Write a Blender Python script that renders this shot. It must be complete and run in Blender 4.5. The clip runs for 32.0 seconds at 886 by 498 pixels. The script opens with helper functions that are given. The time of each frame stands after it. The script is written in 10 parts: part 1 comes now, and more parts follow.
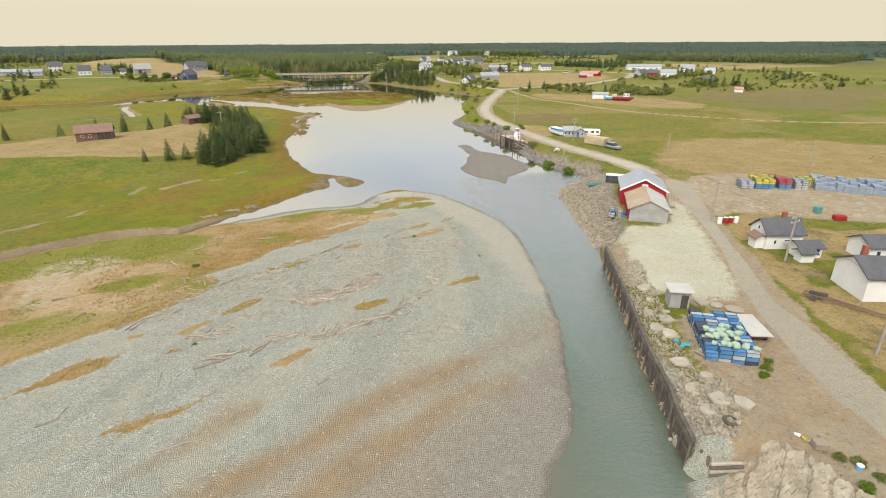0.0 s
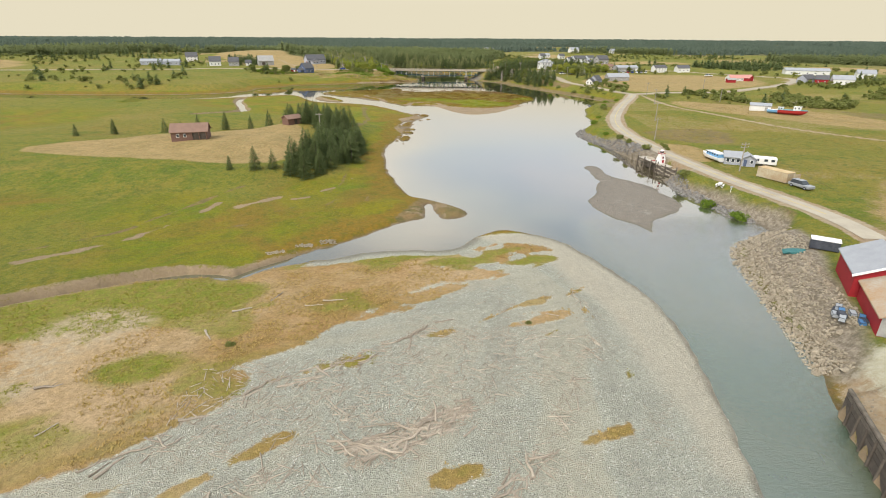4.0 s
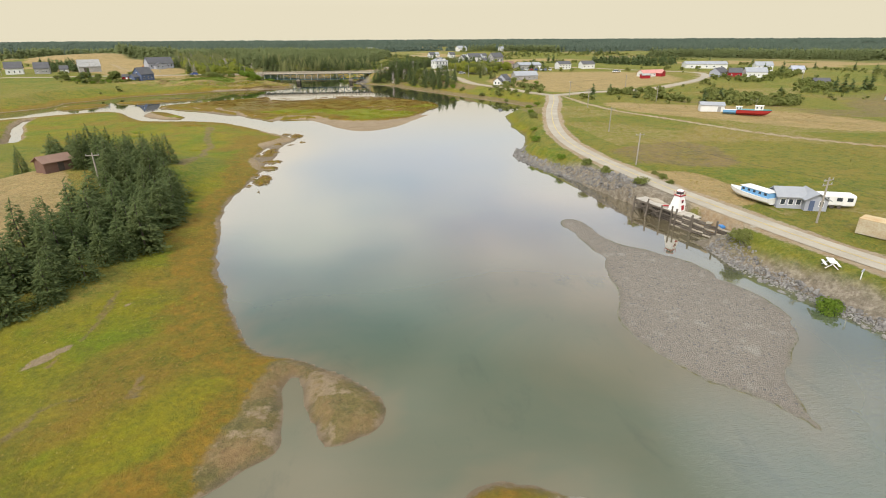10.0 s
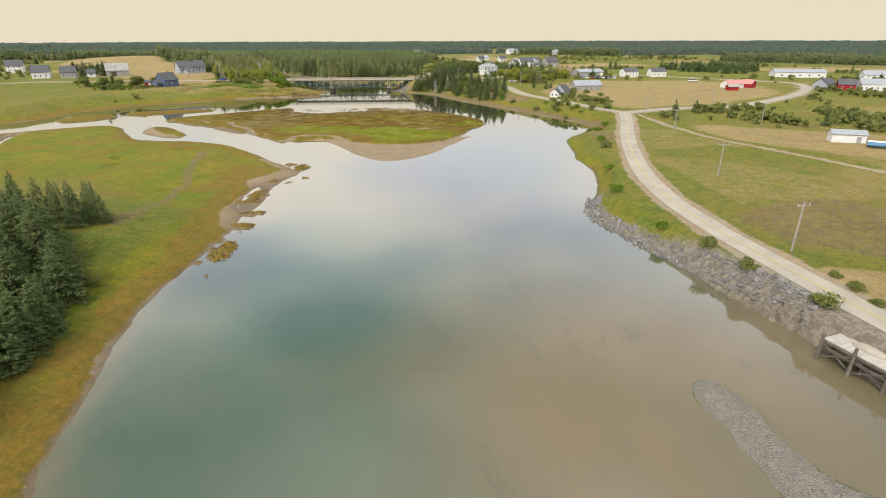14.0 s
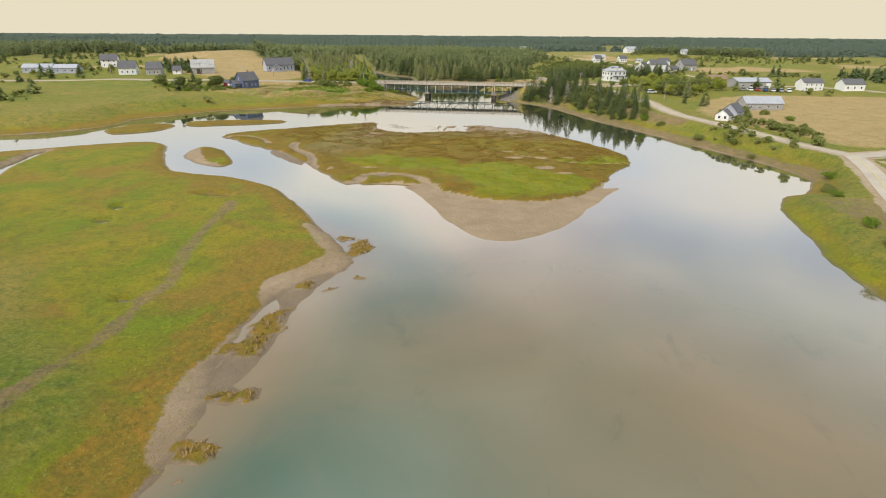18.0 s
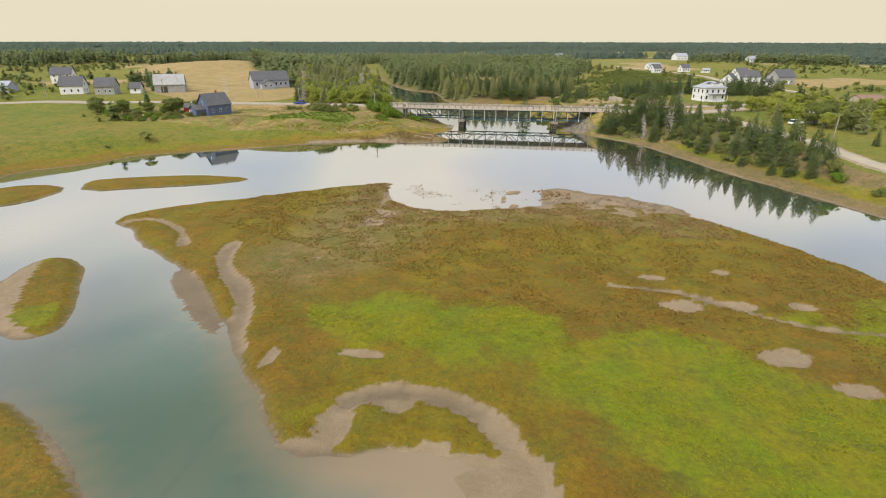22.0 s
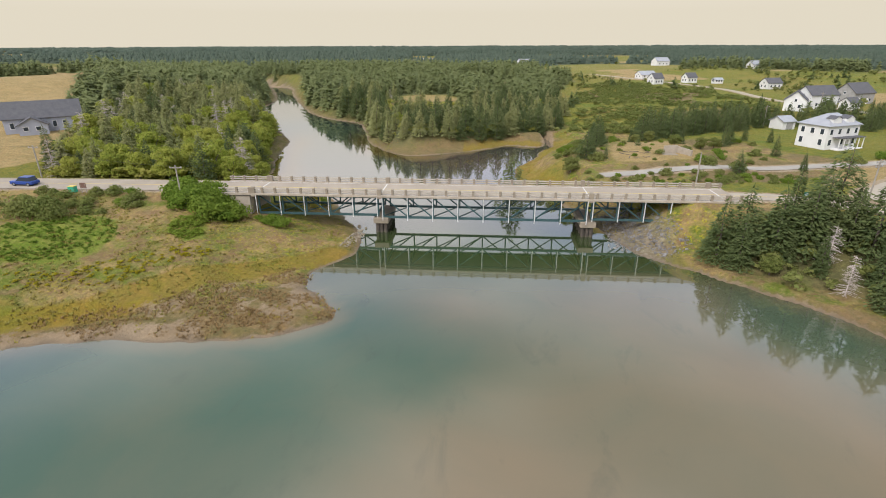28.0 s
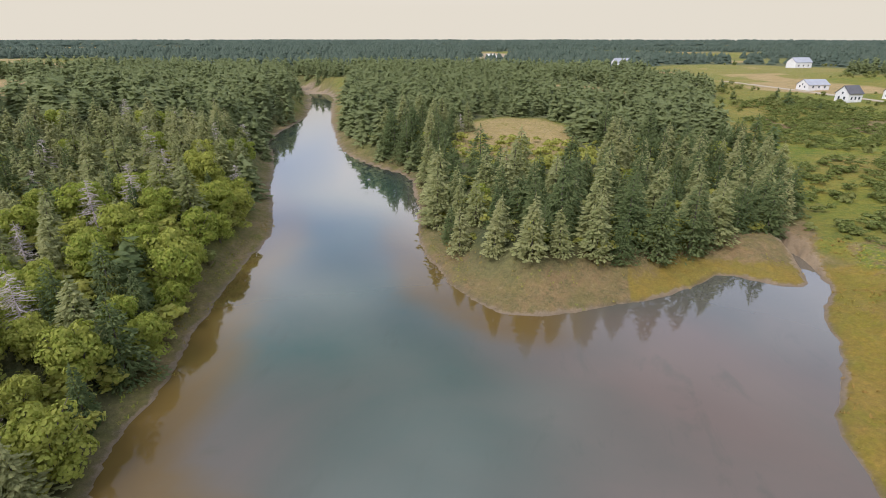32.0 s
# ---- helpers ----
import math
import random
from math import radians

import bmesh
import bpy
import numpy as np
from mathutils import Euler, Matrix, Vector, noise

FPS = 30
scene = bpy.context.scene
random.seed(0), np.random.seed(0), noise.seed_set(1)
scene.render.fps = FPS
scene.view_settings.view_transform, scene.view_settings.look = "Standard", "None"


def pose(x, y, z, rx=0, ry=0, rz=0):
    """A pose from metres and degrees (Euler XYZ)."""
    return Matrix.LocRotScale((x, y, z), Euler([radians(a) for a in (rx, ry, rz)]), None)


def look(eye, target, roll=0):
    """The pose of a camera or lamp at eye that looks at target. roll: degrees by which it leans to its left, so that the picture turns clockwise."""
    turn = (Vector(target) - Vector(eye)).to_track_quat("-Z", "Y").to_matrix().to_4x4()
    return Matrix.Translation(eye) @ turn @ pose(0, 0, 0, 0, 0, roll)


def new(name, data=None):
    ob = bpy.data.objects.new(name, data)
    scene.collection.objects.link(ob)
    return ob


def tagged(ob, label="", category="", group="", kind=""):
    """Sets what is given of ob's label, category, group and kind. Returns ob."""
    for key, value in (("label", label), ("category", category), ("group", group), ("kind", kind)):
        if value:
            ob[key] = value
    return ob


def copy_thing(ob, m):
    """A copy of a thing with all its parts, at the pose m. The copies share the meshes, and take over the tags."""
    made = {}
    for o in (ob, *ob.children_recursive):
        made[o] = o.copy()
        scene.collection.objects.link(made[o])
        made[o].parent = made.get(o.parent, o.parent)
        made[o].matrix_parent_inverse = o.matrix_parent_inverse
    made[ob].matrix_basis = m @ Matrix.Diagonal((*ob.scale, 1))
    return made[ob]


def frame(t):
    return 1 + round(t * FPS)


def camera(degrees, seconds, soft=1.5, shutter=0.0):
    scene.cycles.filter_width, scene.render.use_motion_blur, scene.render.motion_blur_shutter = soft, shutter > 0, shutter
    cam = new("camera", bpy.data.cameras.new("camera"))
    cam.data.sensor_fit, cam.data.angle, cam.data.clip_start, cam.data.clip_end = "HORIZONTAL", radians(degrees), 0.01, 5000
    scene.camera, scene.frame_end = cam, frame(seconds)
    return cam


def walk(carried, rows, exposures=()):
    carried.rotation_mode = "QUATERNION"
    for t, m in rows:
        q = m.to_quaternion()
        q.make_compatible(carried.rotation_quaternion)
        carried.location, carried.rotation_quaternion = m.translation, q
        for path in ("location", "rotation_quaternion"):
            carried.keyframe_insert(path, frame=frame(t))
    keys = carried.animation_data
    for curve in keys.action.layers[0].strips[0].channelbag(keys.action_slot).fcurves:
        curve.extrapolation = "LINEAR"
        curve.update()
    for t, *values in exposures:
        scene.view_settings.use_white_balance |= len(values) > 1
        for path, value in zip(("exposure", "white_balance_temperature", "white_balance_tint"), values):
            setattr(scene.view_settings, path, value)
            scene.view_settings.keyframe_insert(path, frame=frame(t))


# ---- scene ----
cam = camera(82.0, 32.0, 1.0)
PATH = [
    (0, (6.83, -42.22, 28.25), (20.0, 49.4, -9.5), -0.35),
    (0.5, (6.87, -40.27, 28.36), (19.8, 51.4, -9.4), -0.28),
    (1, (7.01, -37.89, 28.50), (19.4, 53.8, -9.4), -0.20),
    (1.5, (7.14, -35.27, 28.66), (18.8, 56.5, -9.3), -0.13),
    (2, (7.07, -32.30, 28.80), (15.6, 59.8, -9.2), -0.02),
    (2.5, (6.97, -29.05, 28.92), (11.2, 63.3, -9.2), 0.14),
    (3, (6.77, -25.66, 29.00), (5.9, 66.7, -9.3), 0.25),
    (3.5, (6.71, -22.11, 29.06), (1.6, 70.0, -9.5), 0.26),
    (5.5, (6.10, -5.36, 27.47), (-0.5, 86.7, -11.1), 0.44),
    (6, (5.21, -0.93, 27.30), (2.9, 91.3, -11.3), 0.45),
    (6.5, (4.58, 3.59, 27.10), (2.8, 95.8, -11.6), 0.44),
    (7, (4.32, 8.16, 26.85), (2.7, 100.4, -11.8), 0.40),
    (7.5, (4.08, 12.83, 26.60), (2.6, 105.0, -12.0), 0.30),
    (8, (4.06, 17.55, 26.34), (6.5, 109.8, -12.3), 0.18),
    (8.5, (4.10, 22.41, 26.07), (10.2, 114.5, -12.5), 0.05),
    (9, (4.34, 27.36, 25.78), (15.3, 119.0, -12.8), -0.08),
    (9.5, (4.65, 32.03, 25.52), (17.2, 123.5, -12.9), -0.21),
    (10, (5.20, 36.58, 25.32), (18.6, 128.0, -13.0), -0.29),
    (10.5, (5.78, 41.04, 25.22), (19.8, 132.4, -13.0), -0.36),
    (11, (6.65, 45.73, 25.21), (21.0, 137.1, -12.9), -0.43),
    (11.5, (7.47, 50.47, 25.30), (21.7, 141.8, -12.8), -0.46),
    (12, (8.37, 54.97, 25.46), (22.1, 146.4, -12.7), -0.43),
    (12.5, (9.31, 59.37, 25.64), (22.9, 150.8, -12.5), -0.39),
    (13, (10.05, 63.63, 25.81), (21.1, 155.4, -12.3), -0.30),
    (13.5, (10.48, 67.73, 26.02), (18.9, 159.8, -12.1), -0.21),
    (14, (10.83, 71.74, 26.27), (15.9, 164.1, -11.8), -0.16),
    (14.5, (11.17, 75.77, 26.55), (12.5, 168.2, -11.5), -0.14),
    (16.5, (10.49, 96.33, 26.97), (4.3, 188.4, -11.6), 0.11),
    (17, (9.21, 103.82, 27.25), (-0.3, 195.5, -11.5), 0.28),
    (17.5, (7.51, 112.21, 27.51), (-3.3, 203.7, -11.4), 0.38),
    (18, (5.48, 121.00, 27.75), (-6.1, 212.3, -11.2), 0.40),
    (18.5, (3.31, 129.78, 27.93), (-8.9, 221.0, -11.1), 0.36),
    (19, (1.08, 138.47, 28.03), (-11.6, 229.6, -11.1), 0.33),
    (19.5, (-1.14, 147.13, 28.06), (-14.3, 238.2, -11.0), 0.32),
    (20, (-3.23, 155.65, 28.02), (-17.0, 246.7, -11.0), 0.27),
    (20.5, (-5.13, 164.20, 27.92), (-19.6, 255.2, -10.8), 0.23),
    (21, (-6.96, 172.82, 27.72), (-21.8, 263.9, -10.7), 0.21),
    (21.5, (-8.86, 181.56, 27.49), (-23.8, 272.8, -10.7), 0.15),
    (22, (-10.84, 190.16, 27.37), (-25.9, 281.4, -10.6), 0.08),
    (22.5, (-12.84, 199.00, 27.39), (-28.0, 290.3, -10.5), 0.02),
    (23, (-14.57, 207.50, 27.54), (-29.1, 298.9, -10.3), -0.12),
    (23.5, (-16.01, 216.57, 27.78), (-24.3, 308.8, -10.1), -0.30),
    (24, (-17.11, 225.53, 28.02), (-23.6, 317.9, -9.8), -0.43),
    (24.5, (-17.70, 234.71, 28.20), (-23.6, 327.1, -9.7), -0.47),
    (25, (-18.05, 244.15, 28.30), (-23.5, 336.5, -9.7), -0.43),
    (25.5, (-18.10, 253.48, 28.33), (-23.1, 345.8, -9.8), -0.31),
    (27.5, (-18.25, 288.12, 26.93), (-25.1, 380.6, -10.4), -0.22),
    (28, (-18.40, 292.50, 27.00), (-25.7, 385.0, -10.4), -0.20),
    (28.5, (-18.68, 297.15, 27.08), (-27.1, 389.5, -10.4), -0.12),
    (29, (-19.06, 301.93, 27.18), (-28.9, 394.0, -10.5), -0.08),
    (29.1, (-19.19, 302.82, 27.20), (-29.2, 394.9, -10.5), -0.08),
    (29.2, (-19.32, 303.71, 27.21), (-29.5, 395.8, -10.5), -0.08),
    (29.3, (-19.45, 304.60, 27.22), (-29.8, 396.6, -10.5), -0.08),
    (29.4, (-19.64, 305.92, 27.24), (-30.3, 397.9, -10.5), -0.08),
    (29.5, (-19.97, 308.22, 27.28), (-31.1, 400.2, -10.4), -0.08),
    (29.6, (-20.44, 311.49, 27.32), (-32.3, 403.3, -10.4), -0.08),
    (29.7, (-20.99, 315.31, 27.38), (-33.6, 407.0, -10.4), -0.09),
    (29.8, (-21.54, 319.14, 27.43), (-35.0, 410.7, -10.4), -0.09),
    (29.9, (-22.10, 322.96, 27.49), (-36.3, 414.4, -10.4), -0.09),
    (30, (-22.65, 326.79, 27.55), (-37.7, 418.1, -10.3), -0.09),
    (30.1, (-23.60, 330.54, 27.61), (-38.9, 421.8, -10.3), -0.09),
    (30.2, (-24.56, 334.28, 27.68), (-40.2, 425.5, -10.2), -0.09),
    (30.3, (-25.51, 338.03, 27.75), (-41.4, 429.2, -10.2), -0.09),
    (30.4, (-26.47, 341.77, 27.81), (-42.7, 432.9, -10.1), -0.09),
    (30.5, (-27.42, 345.52, 27.88), (-43.9, 436.6, -10.1), -0.09),
    (30.6, (-28.38, 349.27, 27.95), (-45.2, 440.2, -10.0), -0.09),
    (30.7, (-29.34, 353.01, 28.01), (-46.5, 443.9, -10.0), -0.10),
    (30.8, (-30.29, 356.76, 28.08), (-47.7, 447.6, -9.9), -0.10),
    (30.9, (-31.25, 360.50, 28.15), (-49.0, 451.3, -9.9), -0.10),
    (31, (-32.20, 364.25, 28.21), (-50.2, 455.0, -9.8), -0.10),
    (31.1, (-32.75, 366.10, 28.23), (-50.8, 456.8, -9.9), -0.08),
    (31.3, (-33.22, 367.68, 28.25), (-51.3, 458.3, -9.9), -0.06),
    (31.6, (-33.96, 370.18, 28.27), (-52.0, 460.8, -10.0), -0.03),
    (32, (-34.95, 373.52, 28.31), (-53.0, 464.1, -10.1), 0.00),
]
EXPOSURE = [(0.0, 0.0, 6500.0, 10.0), (23.0, 0.0, 6450.0, 11.0), (28.0, -0.06, 6190.0, 15.0), (30.0, -0.05, 6040.0, 17.5), (32.0, -0.02, 5900.0, 18.5)]
walk(cam, [(t, look(eye, target, roll)) for t, eye, target, roll in PATH], EXPOSURE)

# ---- world and sun: bright, thinly overcast day ----
SUN_EL, SUN_AZ = radians(48), radians(215)
world = bpy.data.worlds.new("sky")
scene.world = world
world.use_nodes = True
wt = world.node_tree
wt.nodes.clear()


def wnode(kind, **inputs):
    n = wt.nodes.new(kind)
    for k, v in inputs.items():
        n.inputs[k].default_value = v
    return n


w_out = wnode("ShaderNodeOutputWorld")
w_bg = wnode("ShaderNodeBackground")
w_sky = wnode("ShaderNodeTexSky")
w_sky.sky_type = "NISHITA"
w_sky.sun_disc = False
w_sky.sun_elevation, w_sky.sun_rotation = SUN_EL, SUN_AZ
w_sky.air_density, w_sky.dust_density, w_sky.ozone_density = 1.0, 2.0, 1.0
w_scale = wnode("ShaderNodeVectorMath")
w_scale.operation = "SCALE"
w_scale.inputs["Scale"].default_value = 0.19
w_co = wnode("ShaderNodeTexCoord")
w_sep = wnode("ShaderNodeSeparateXYZ")
w_noise = wnode("ShaderNodeTexNoise", Scale=1.9, Detail=2.5, Roughness=0.45)
w_map = wnode("ShaderNodeMapping")
w_map.inputs["Scale"].default_value = (1.0, 1.0, 2.2)
w_cover = wnode("ShaderNodeMapRange")
w_cover.inputs["From Min"].default_value, w_cover.inputs["From Max"].default_value = 0.42, 0.64
w_cover.inputs["To Min"].default_value, w_cover.inputs["To Max"].default_value = 0.25, 1.0
w_low = wnode("ShaderNodeMapRange")
w_low.inputs["From Min"].default_value, w_low.inputs["From Max"].default_value = 0.12, 0.30
w_low.inputs["To Min"].default_value, w_low.inputs["To Max"].default_value = 1.0, 0.0
w_max = wnode("ShaderNodeMath")
w_max.operation = "MAXIMUM"
w_ramp = wnode("ShaderNodeValToRGB")
w_ramp.color_ramp.elements[0].color = (0.80, 0.73, 0.545, 1)
w_ramp.color_ramp.elements[0].position = 0.05
w_ramp.color_ramp.elements[1].color = (1.62, 1.72, 1.74, 1)
w_ramp.color_ramp.elements[1].position = 0.80
w_haze = w_ramp.color_ramp.elements.new(0.24)
w_haze.color = (1.08, 1.02, 0.92, 1)
w_mix = wnode("ShaderNodeMix")
w_mix.data_type = "RGBA"
lk = wt.links.new
lk(w_co.outputs["Generated"], w_sep.inputs[0])
lk(w_co.outputs["Generated"], w_map.inputs["Vector"])
lk(w_map.outputs[0], w_noise.inputs["Vector"])
lk(w_noise.outputs["Fac"], w_cover.inputs["Value"])
lk(w_sep.outputs["Z"], w_low.inputs["Value"])
lk(w_cover.outputs[0], w_max.inputs[0])
lk(w_low.outputs[0], w_max.inputs[1])
lk(w_sep.outputs["Z"], w_ramp.inputs["Fac"])
lk(w_sky.outputs[0], w_scale.inputs[0])
lk(w_max.outputs[0], w_mix.inputs["Factor"])
lk(w_scale.outputs[0], w_mix.inputs["A"])
lk(w_ramp.outputs["Color"], w_mix.inputs["B"])
lk(w_mix.outputs["Result"], w_bg.inputs["Color"])
w_bg.inputs["Strength"].default_value = 1.0
lk(w_bg.outputs[0], w_out.inputs["Surface"])

sun_data = bpy.data.lights.new("sun", "SUN")
sun_data.energy, sun_data.angle, sun_data.color = 2.75, radians(25), (1.0, 0.95, 0.86)
sun = new("sun", sun_data)
sun.matrix_world = look((0, 0, 200), (200 - 200 + math.sin(SUN_AZ) * -100, -math.cos(SUN_AZ) * 100, 200 - 100 * math.tan(SUN_EL)))

# ---- materials ----
def lin(*c):
    return (*c, 1.0) if len(c) == 3 else c


class Mat:
    """A node material, built up step by step."""

    def __init__(self, name, rough=0.85, metal=0.0):
        self.m = bpy.data.materials.new(name)
        self.m.use_nodes = True
        self.t = self.m.node_tree
        self.p = self.t.nodes["Principled BSDF"]
        self.p.inputs["Roughness"].default_value = rough
        self.p.inputs["Metallic"].default_value = metal
        self.p.inputs["Specular IOR Level"].default_value = 0.3

    def node(self, kind, **props):
        n = self.t.nodes.new(kind)
        for k, v in props.items():
            n.inputs[k.replace("_", " ")].default_value = v
        return n

    def link(self, a, b):
        self.t.links.new(a, b)

    def coords(self, scale=(1, 1, 1), space="Object"):
        c = self.node("ShaderNodeTexCoord")
        mp = self.node("ShaderNodeMapping")
        mp.inputs["Scale"].default_value = scale
        self.link(c.outputs[space], mp.inputs["Vector"])
        return mp.outputs[0]

    def noise(self, scale, detail=4.0, rough=0.55, co=None, warp=0.0):
        n = self.node("ShaderNodeTexNoise", Scale=scale, Detail=detail, Roughness=rough, Distortion=warp)
        self.link(co or self.coords(), n.inputs["Vector"])
        return n.outputs["Fac"]

    def span(self, v, a, b, c=0.0, d=1.0):
        n = self.node("ShaderNodeMapRange")
        n.inputs["From Min"].default_value, n.inputs["From Max"].default_value = a, b
        n.inputs["To Min"].default_value, n.inputs["To Max"].default_value = c, d
        self.link(v, n.inputs["Value"])
        return n.outputs[0]

    def mul(self, a, b, op="MULTIPLY"):
        n = self.node("ShaderNodeMath")
        n.operation = op
        for i, v in enumerate((a, b)):
            if isinstance(v, (int, float)):
                n.inputs[i].default_value = v
            else:
                self.link(v, n.inputs[i])
        return n.outputs[0]

    def attr(self, name):
        n = self.node("ShaderNodeAttribute")
        n.attribute_name = name
        return n.outputs["Fac"]

    def mix(self, fac, a, b, blend="MIX"):
        n = self.node("ShaderNodeMix")
        n.data_type = "RGBA"
        n.blend_type = blend
        for key, v in (("Factor", fac), ("A", a), ("B", b)):
            if isinstance(v, (int, float)):
                n.inputs[key].default_value = v
            elif isinstance(v, tuple):
                n.inputs[key].default_value = lin(*v)
            else:
                self.link(v, n.inputs[key])
        return n.outputs["Result"]

    def base(self, v):
        if isinstance(v, tuple):
            self.p.inputs["Base Color"].default_value = lin(*v)
        else:
            self.link(v, self.p.inputs["Base Color"])
        return self

    def rough(self, v):
        self.link(v, self.p.inputs["Roughness"])
        return self

    def bump(self, height, strength=0.4, dist=0.05):
        n = self.node("ShaderNodeBump", Strength=strength, Distance=dist)
        self.link(height, n.inputs["Height"])
        self.link(n.outputs[0], self.p.inputs["Normal"])
        return self

    def random(self):
        return self.node("ShaderNodeObjectInfo").outputs["Random"]

    def island(self):
        return self.node("ShaderNodeNewGeometry").outputs["Random Per Island"]


def simple(name, a, b, scale=3.0, rough=0.8, bump=0.2, dist=0.02, metal=0.0, fine=30.0, vary=0.0):
    """Two tones mixed by coarse and fine noise, with a fine relief."""
    k = Mat(name, rough, metal)
    n1, n2 = k.noise(scale, 5.0), k.noise(fine, 3.0)
    f = k.span(k.mul(k.mul(n1, 0.65), k.mul(n2, 0.35), "ADD"), 0.32, 0.68)
    c = k.mix(f, a, b)
    if vary:
        c = k.mix(k.span(k.random(), 0, 1, 0, vary), c, tuple(x * 0.55 for x in a))
    k.base(c)
    if bump:
        k.bump(n2, bump, dist)
    return k.m

# ---- the lie of the land, worked out on a grid ----
rng = np.random.default_rng(7)


def lattice(seed):
    return np.random.default_rng(seed).random((256, 256)).astype(np.float32)


LATT = [lattice(s) for s in range(6)]


def vnoise(x, y, size, seed=0):
    """Smooth noise from 0 to 1 with features of that size in metres."""
    g = LATT[seed % 6]
    u, v = np.asarray(x, float) / size + 17.3 * seed, np.asarray(y, float) / size + 9.1 * seed
    i, j = np.floor(u).astype(int), np.floor(v).astype(int)
    a, b = u - i, v - j
    a, b = a * a * (3 - 2 * a), b * b * (3 - 2 * b)
    i0, i1, j0, j1 = i % 256, (i + 1) % 256, j % 256, (j + 1) % 256
    return (g[i0, j0] * (1 - a) + g[i1, j0] * a) * (1 - b) + (g[i0, j1] * (1 - a) + g[i1, j1] * a) * b


def fbm(x, y, size, seed=0, octaves=4):
    out, amp, tot = 0, 1.0, 0.0
    for o in range(octaves):
        out = out + amp * vnoise(x, y, size / 2**o, seed + o)
        tot += amp
        amp *= 0.5
    return out / tot


def smooth(a, b, v):
    u = np.clip((v - a) / (b - a), 0, 1)
    return u * u * (3 - 2 * u)


def rounded(pts, times=1):
    """Corner cutting, to turn a plan outline into a flowing line."""
    p = np.array(pts, float)
    for _ in range(times):
        q = np.roll(p, -1, 0)
        p = np.stack([0.78 * p + 0.22 * q, 0.22 * p + 0.78 * q], 1).reshape(-1, 2)
    return p


def sdf(pts, x, y, margin=60.0, times=1):
    """Metres from an outline, positive inside; beyond the margin it stays at minus the margin."""
    p = rounded(pts, times)
    out = np.full(x.shape, -margin, np.float32)
    lo, hi = p.min(0) - margin, p.max(0) + margin
    m = (x > lo[0]) & (x < hi[0]) & (y > lo[1]) & (y < hi[1])
    px, py = x[m].astype(np.float32), y[m].astype(np.float32)
    best = np.full(px.shape, margin * margin, np.float32)
    inside = np.zeros(px.shape, bool)
    for (ax, ay), (bx, by) in zip(p.astype(np.float32), np.roll(p, -1, 0).astype(np.float32)):
        dx, dy = bx - ax, by - ay
        u = np.clip(((px - ax) * dx + (py - ay) * dy) / (dx * dx + dy * dy + 1e-9), 0, 1)
        best = np.minimum(best, (px - ax - u * dx) ** 2 + (py - ay - u * dy) ** 2)
        if ay != by:
            inside ^= ((ay > py) != (by > py)) & (px < dx * (py - ay) / dy + ax)
    d = np.sqrt(best)
    out[m] = np.where(inside, d, -d)
    return out


def line_dist(pts, x, y, margin=30.0):
    """Metres from an open line."""
    p = np.array(pts, np.float32)
    out = np.full(x.shape, margin, np.float32)
    lo, hi = p.min(0) - margin, p.max(0) + margin
    m = (x > lo[0]) & (x < hi[0]) & (y > lo[1]) & (y < hi[1])
    px, py = x[m].astype(np.float32), y[m].astype(np.float32)
    best = np.full(px.shape, margin, np.float32)
    for (ax, ay), (bx, by) in zip(p[:-1], p[1:]):
        dx, dy = bx - ax, by - ay
        u = np.clip(((px - ax) * dx + (py - ay) * dy) / (dx * dx + dy * dy + 1e-9), 0, 1)
        best = np.minimum(best, np.hypot(px - ax - u * dx, py - ay - u * dy))
    out[m] = best
    return out


def spline(pts, step=2.0):
    """A flowing line through plan points."""
    p = np.array(pts, float)
    p = np.vstack([2 * p[0] - p[1], p, 2 * p[-1] - p[-2]])
    out = []
    for a, b, c, d in zip(p[:-3], p[1:-2], p[2:-1], p[3:]):
        n = max(2, int(np.linalg.norm(c - b) / step))
        for u in np.linspace(0, 1, n, endpoint=False):
            out.append(0.5 * (2 * b + (c - a) * u + (2 * a - 5 * b + 4 * c - d) * u**2 + (3 * b - a - 3 * c + d) * u**3))
    out.append(p[-2])
    return np.array(out)


# outline of the river: east shore going north, west shore coming back, the arm to the west, and the spit
EAST_A = [(60, -900), (24, -60), (26, -22), (28, -16.5), (31.5, -5), (34.5, 5), (37.5, 18), (39.5, 24), (42, 37), (44, 51), (46, 55), (52, 60),
          (55, 63), (52.5, 70), (51.5, 76), (49, 83), (47.5, 90), (48, 97), (49, 104), (48.5, 111), (47, 117), (44, 128), (41, 137), (38.5, 145),
          (38.5, 150), (41, 155), (45, 163), (48, 172), (49.5, 182), (49, 190), (51, 198), (51.5, 206), (53, 213), (57, 220), (63, 223), (69, 235),
          (66, 246), (58, 262), (48, 283), (40, 297), (33, 311), (27, 325), (19, 344), (11, 352), (3, 358), (1, 365)]
EAST_B = [(0, 371), (-5, 384), (-9.5, 392), (-11, 398), (-11, 405), (-11, 411), (-8, 416), (-5, 422), (-4, 431), (1, 437), (0, 442), (-2, 436.5),
          (-6, 436.5), (-11, 440), (-17, 433), (-25, 428), (-36, 422.5), (-44, 427), (-50, 438), (-54, 447), (-58, 464), (-63, 480), (-75, 488), (-87, 500),
          (-107, 541), (-128, 590), (-142, 630), (-165, 660), (-200, 680)]
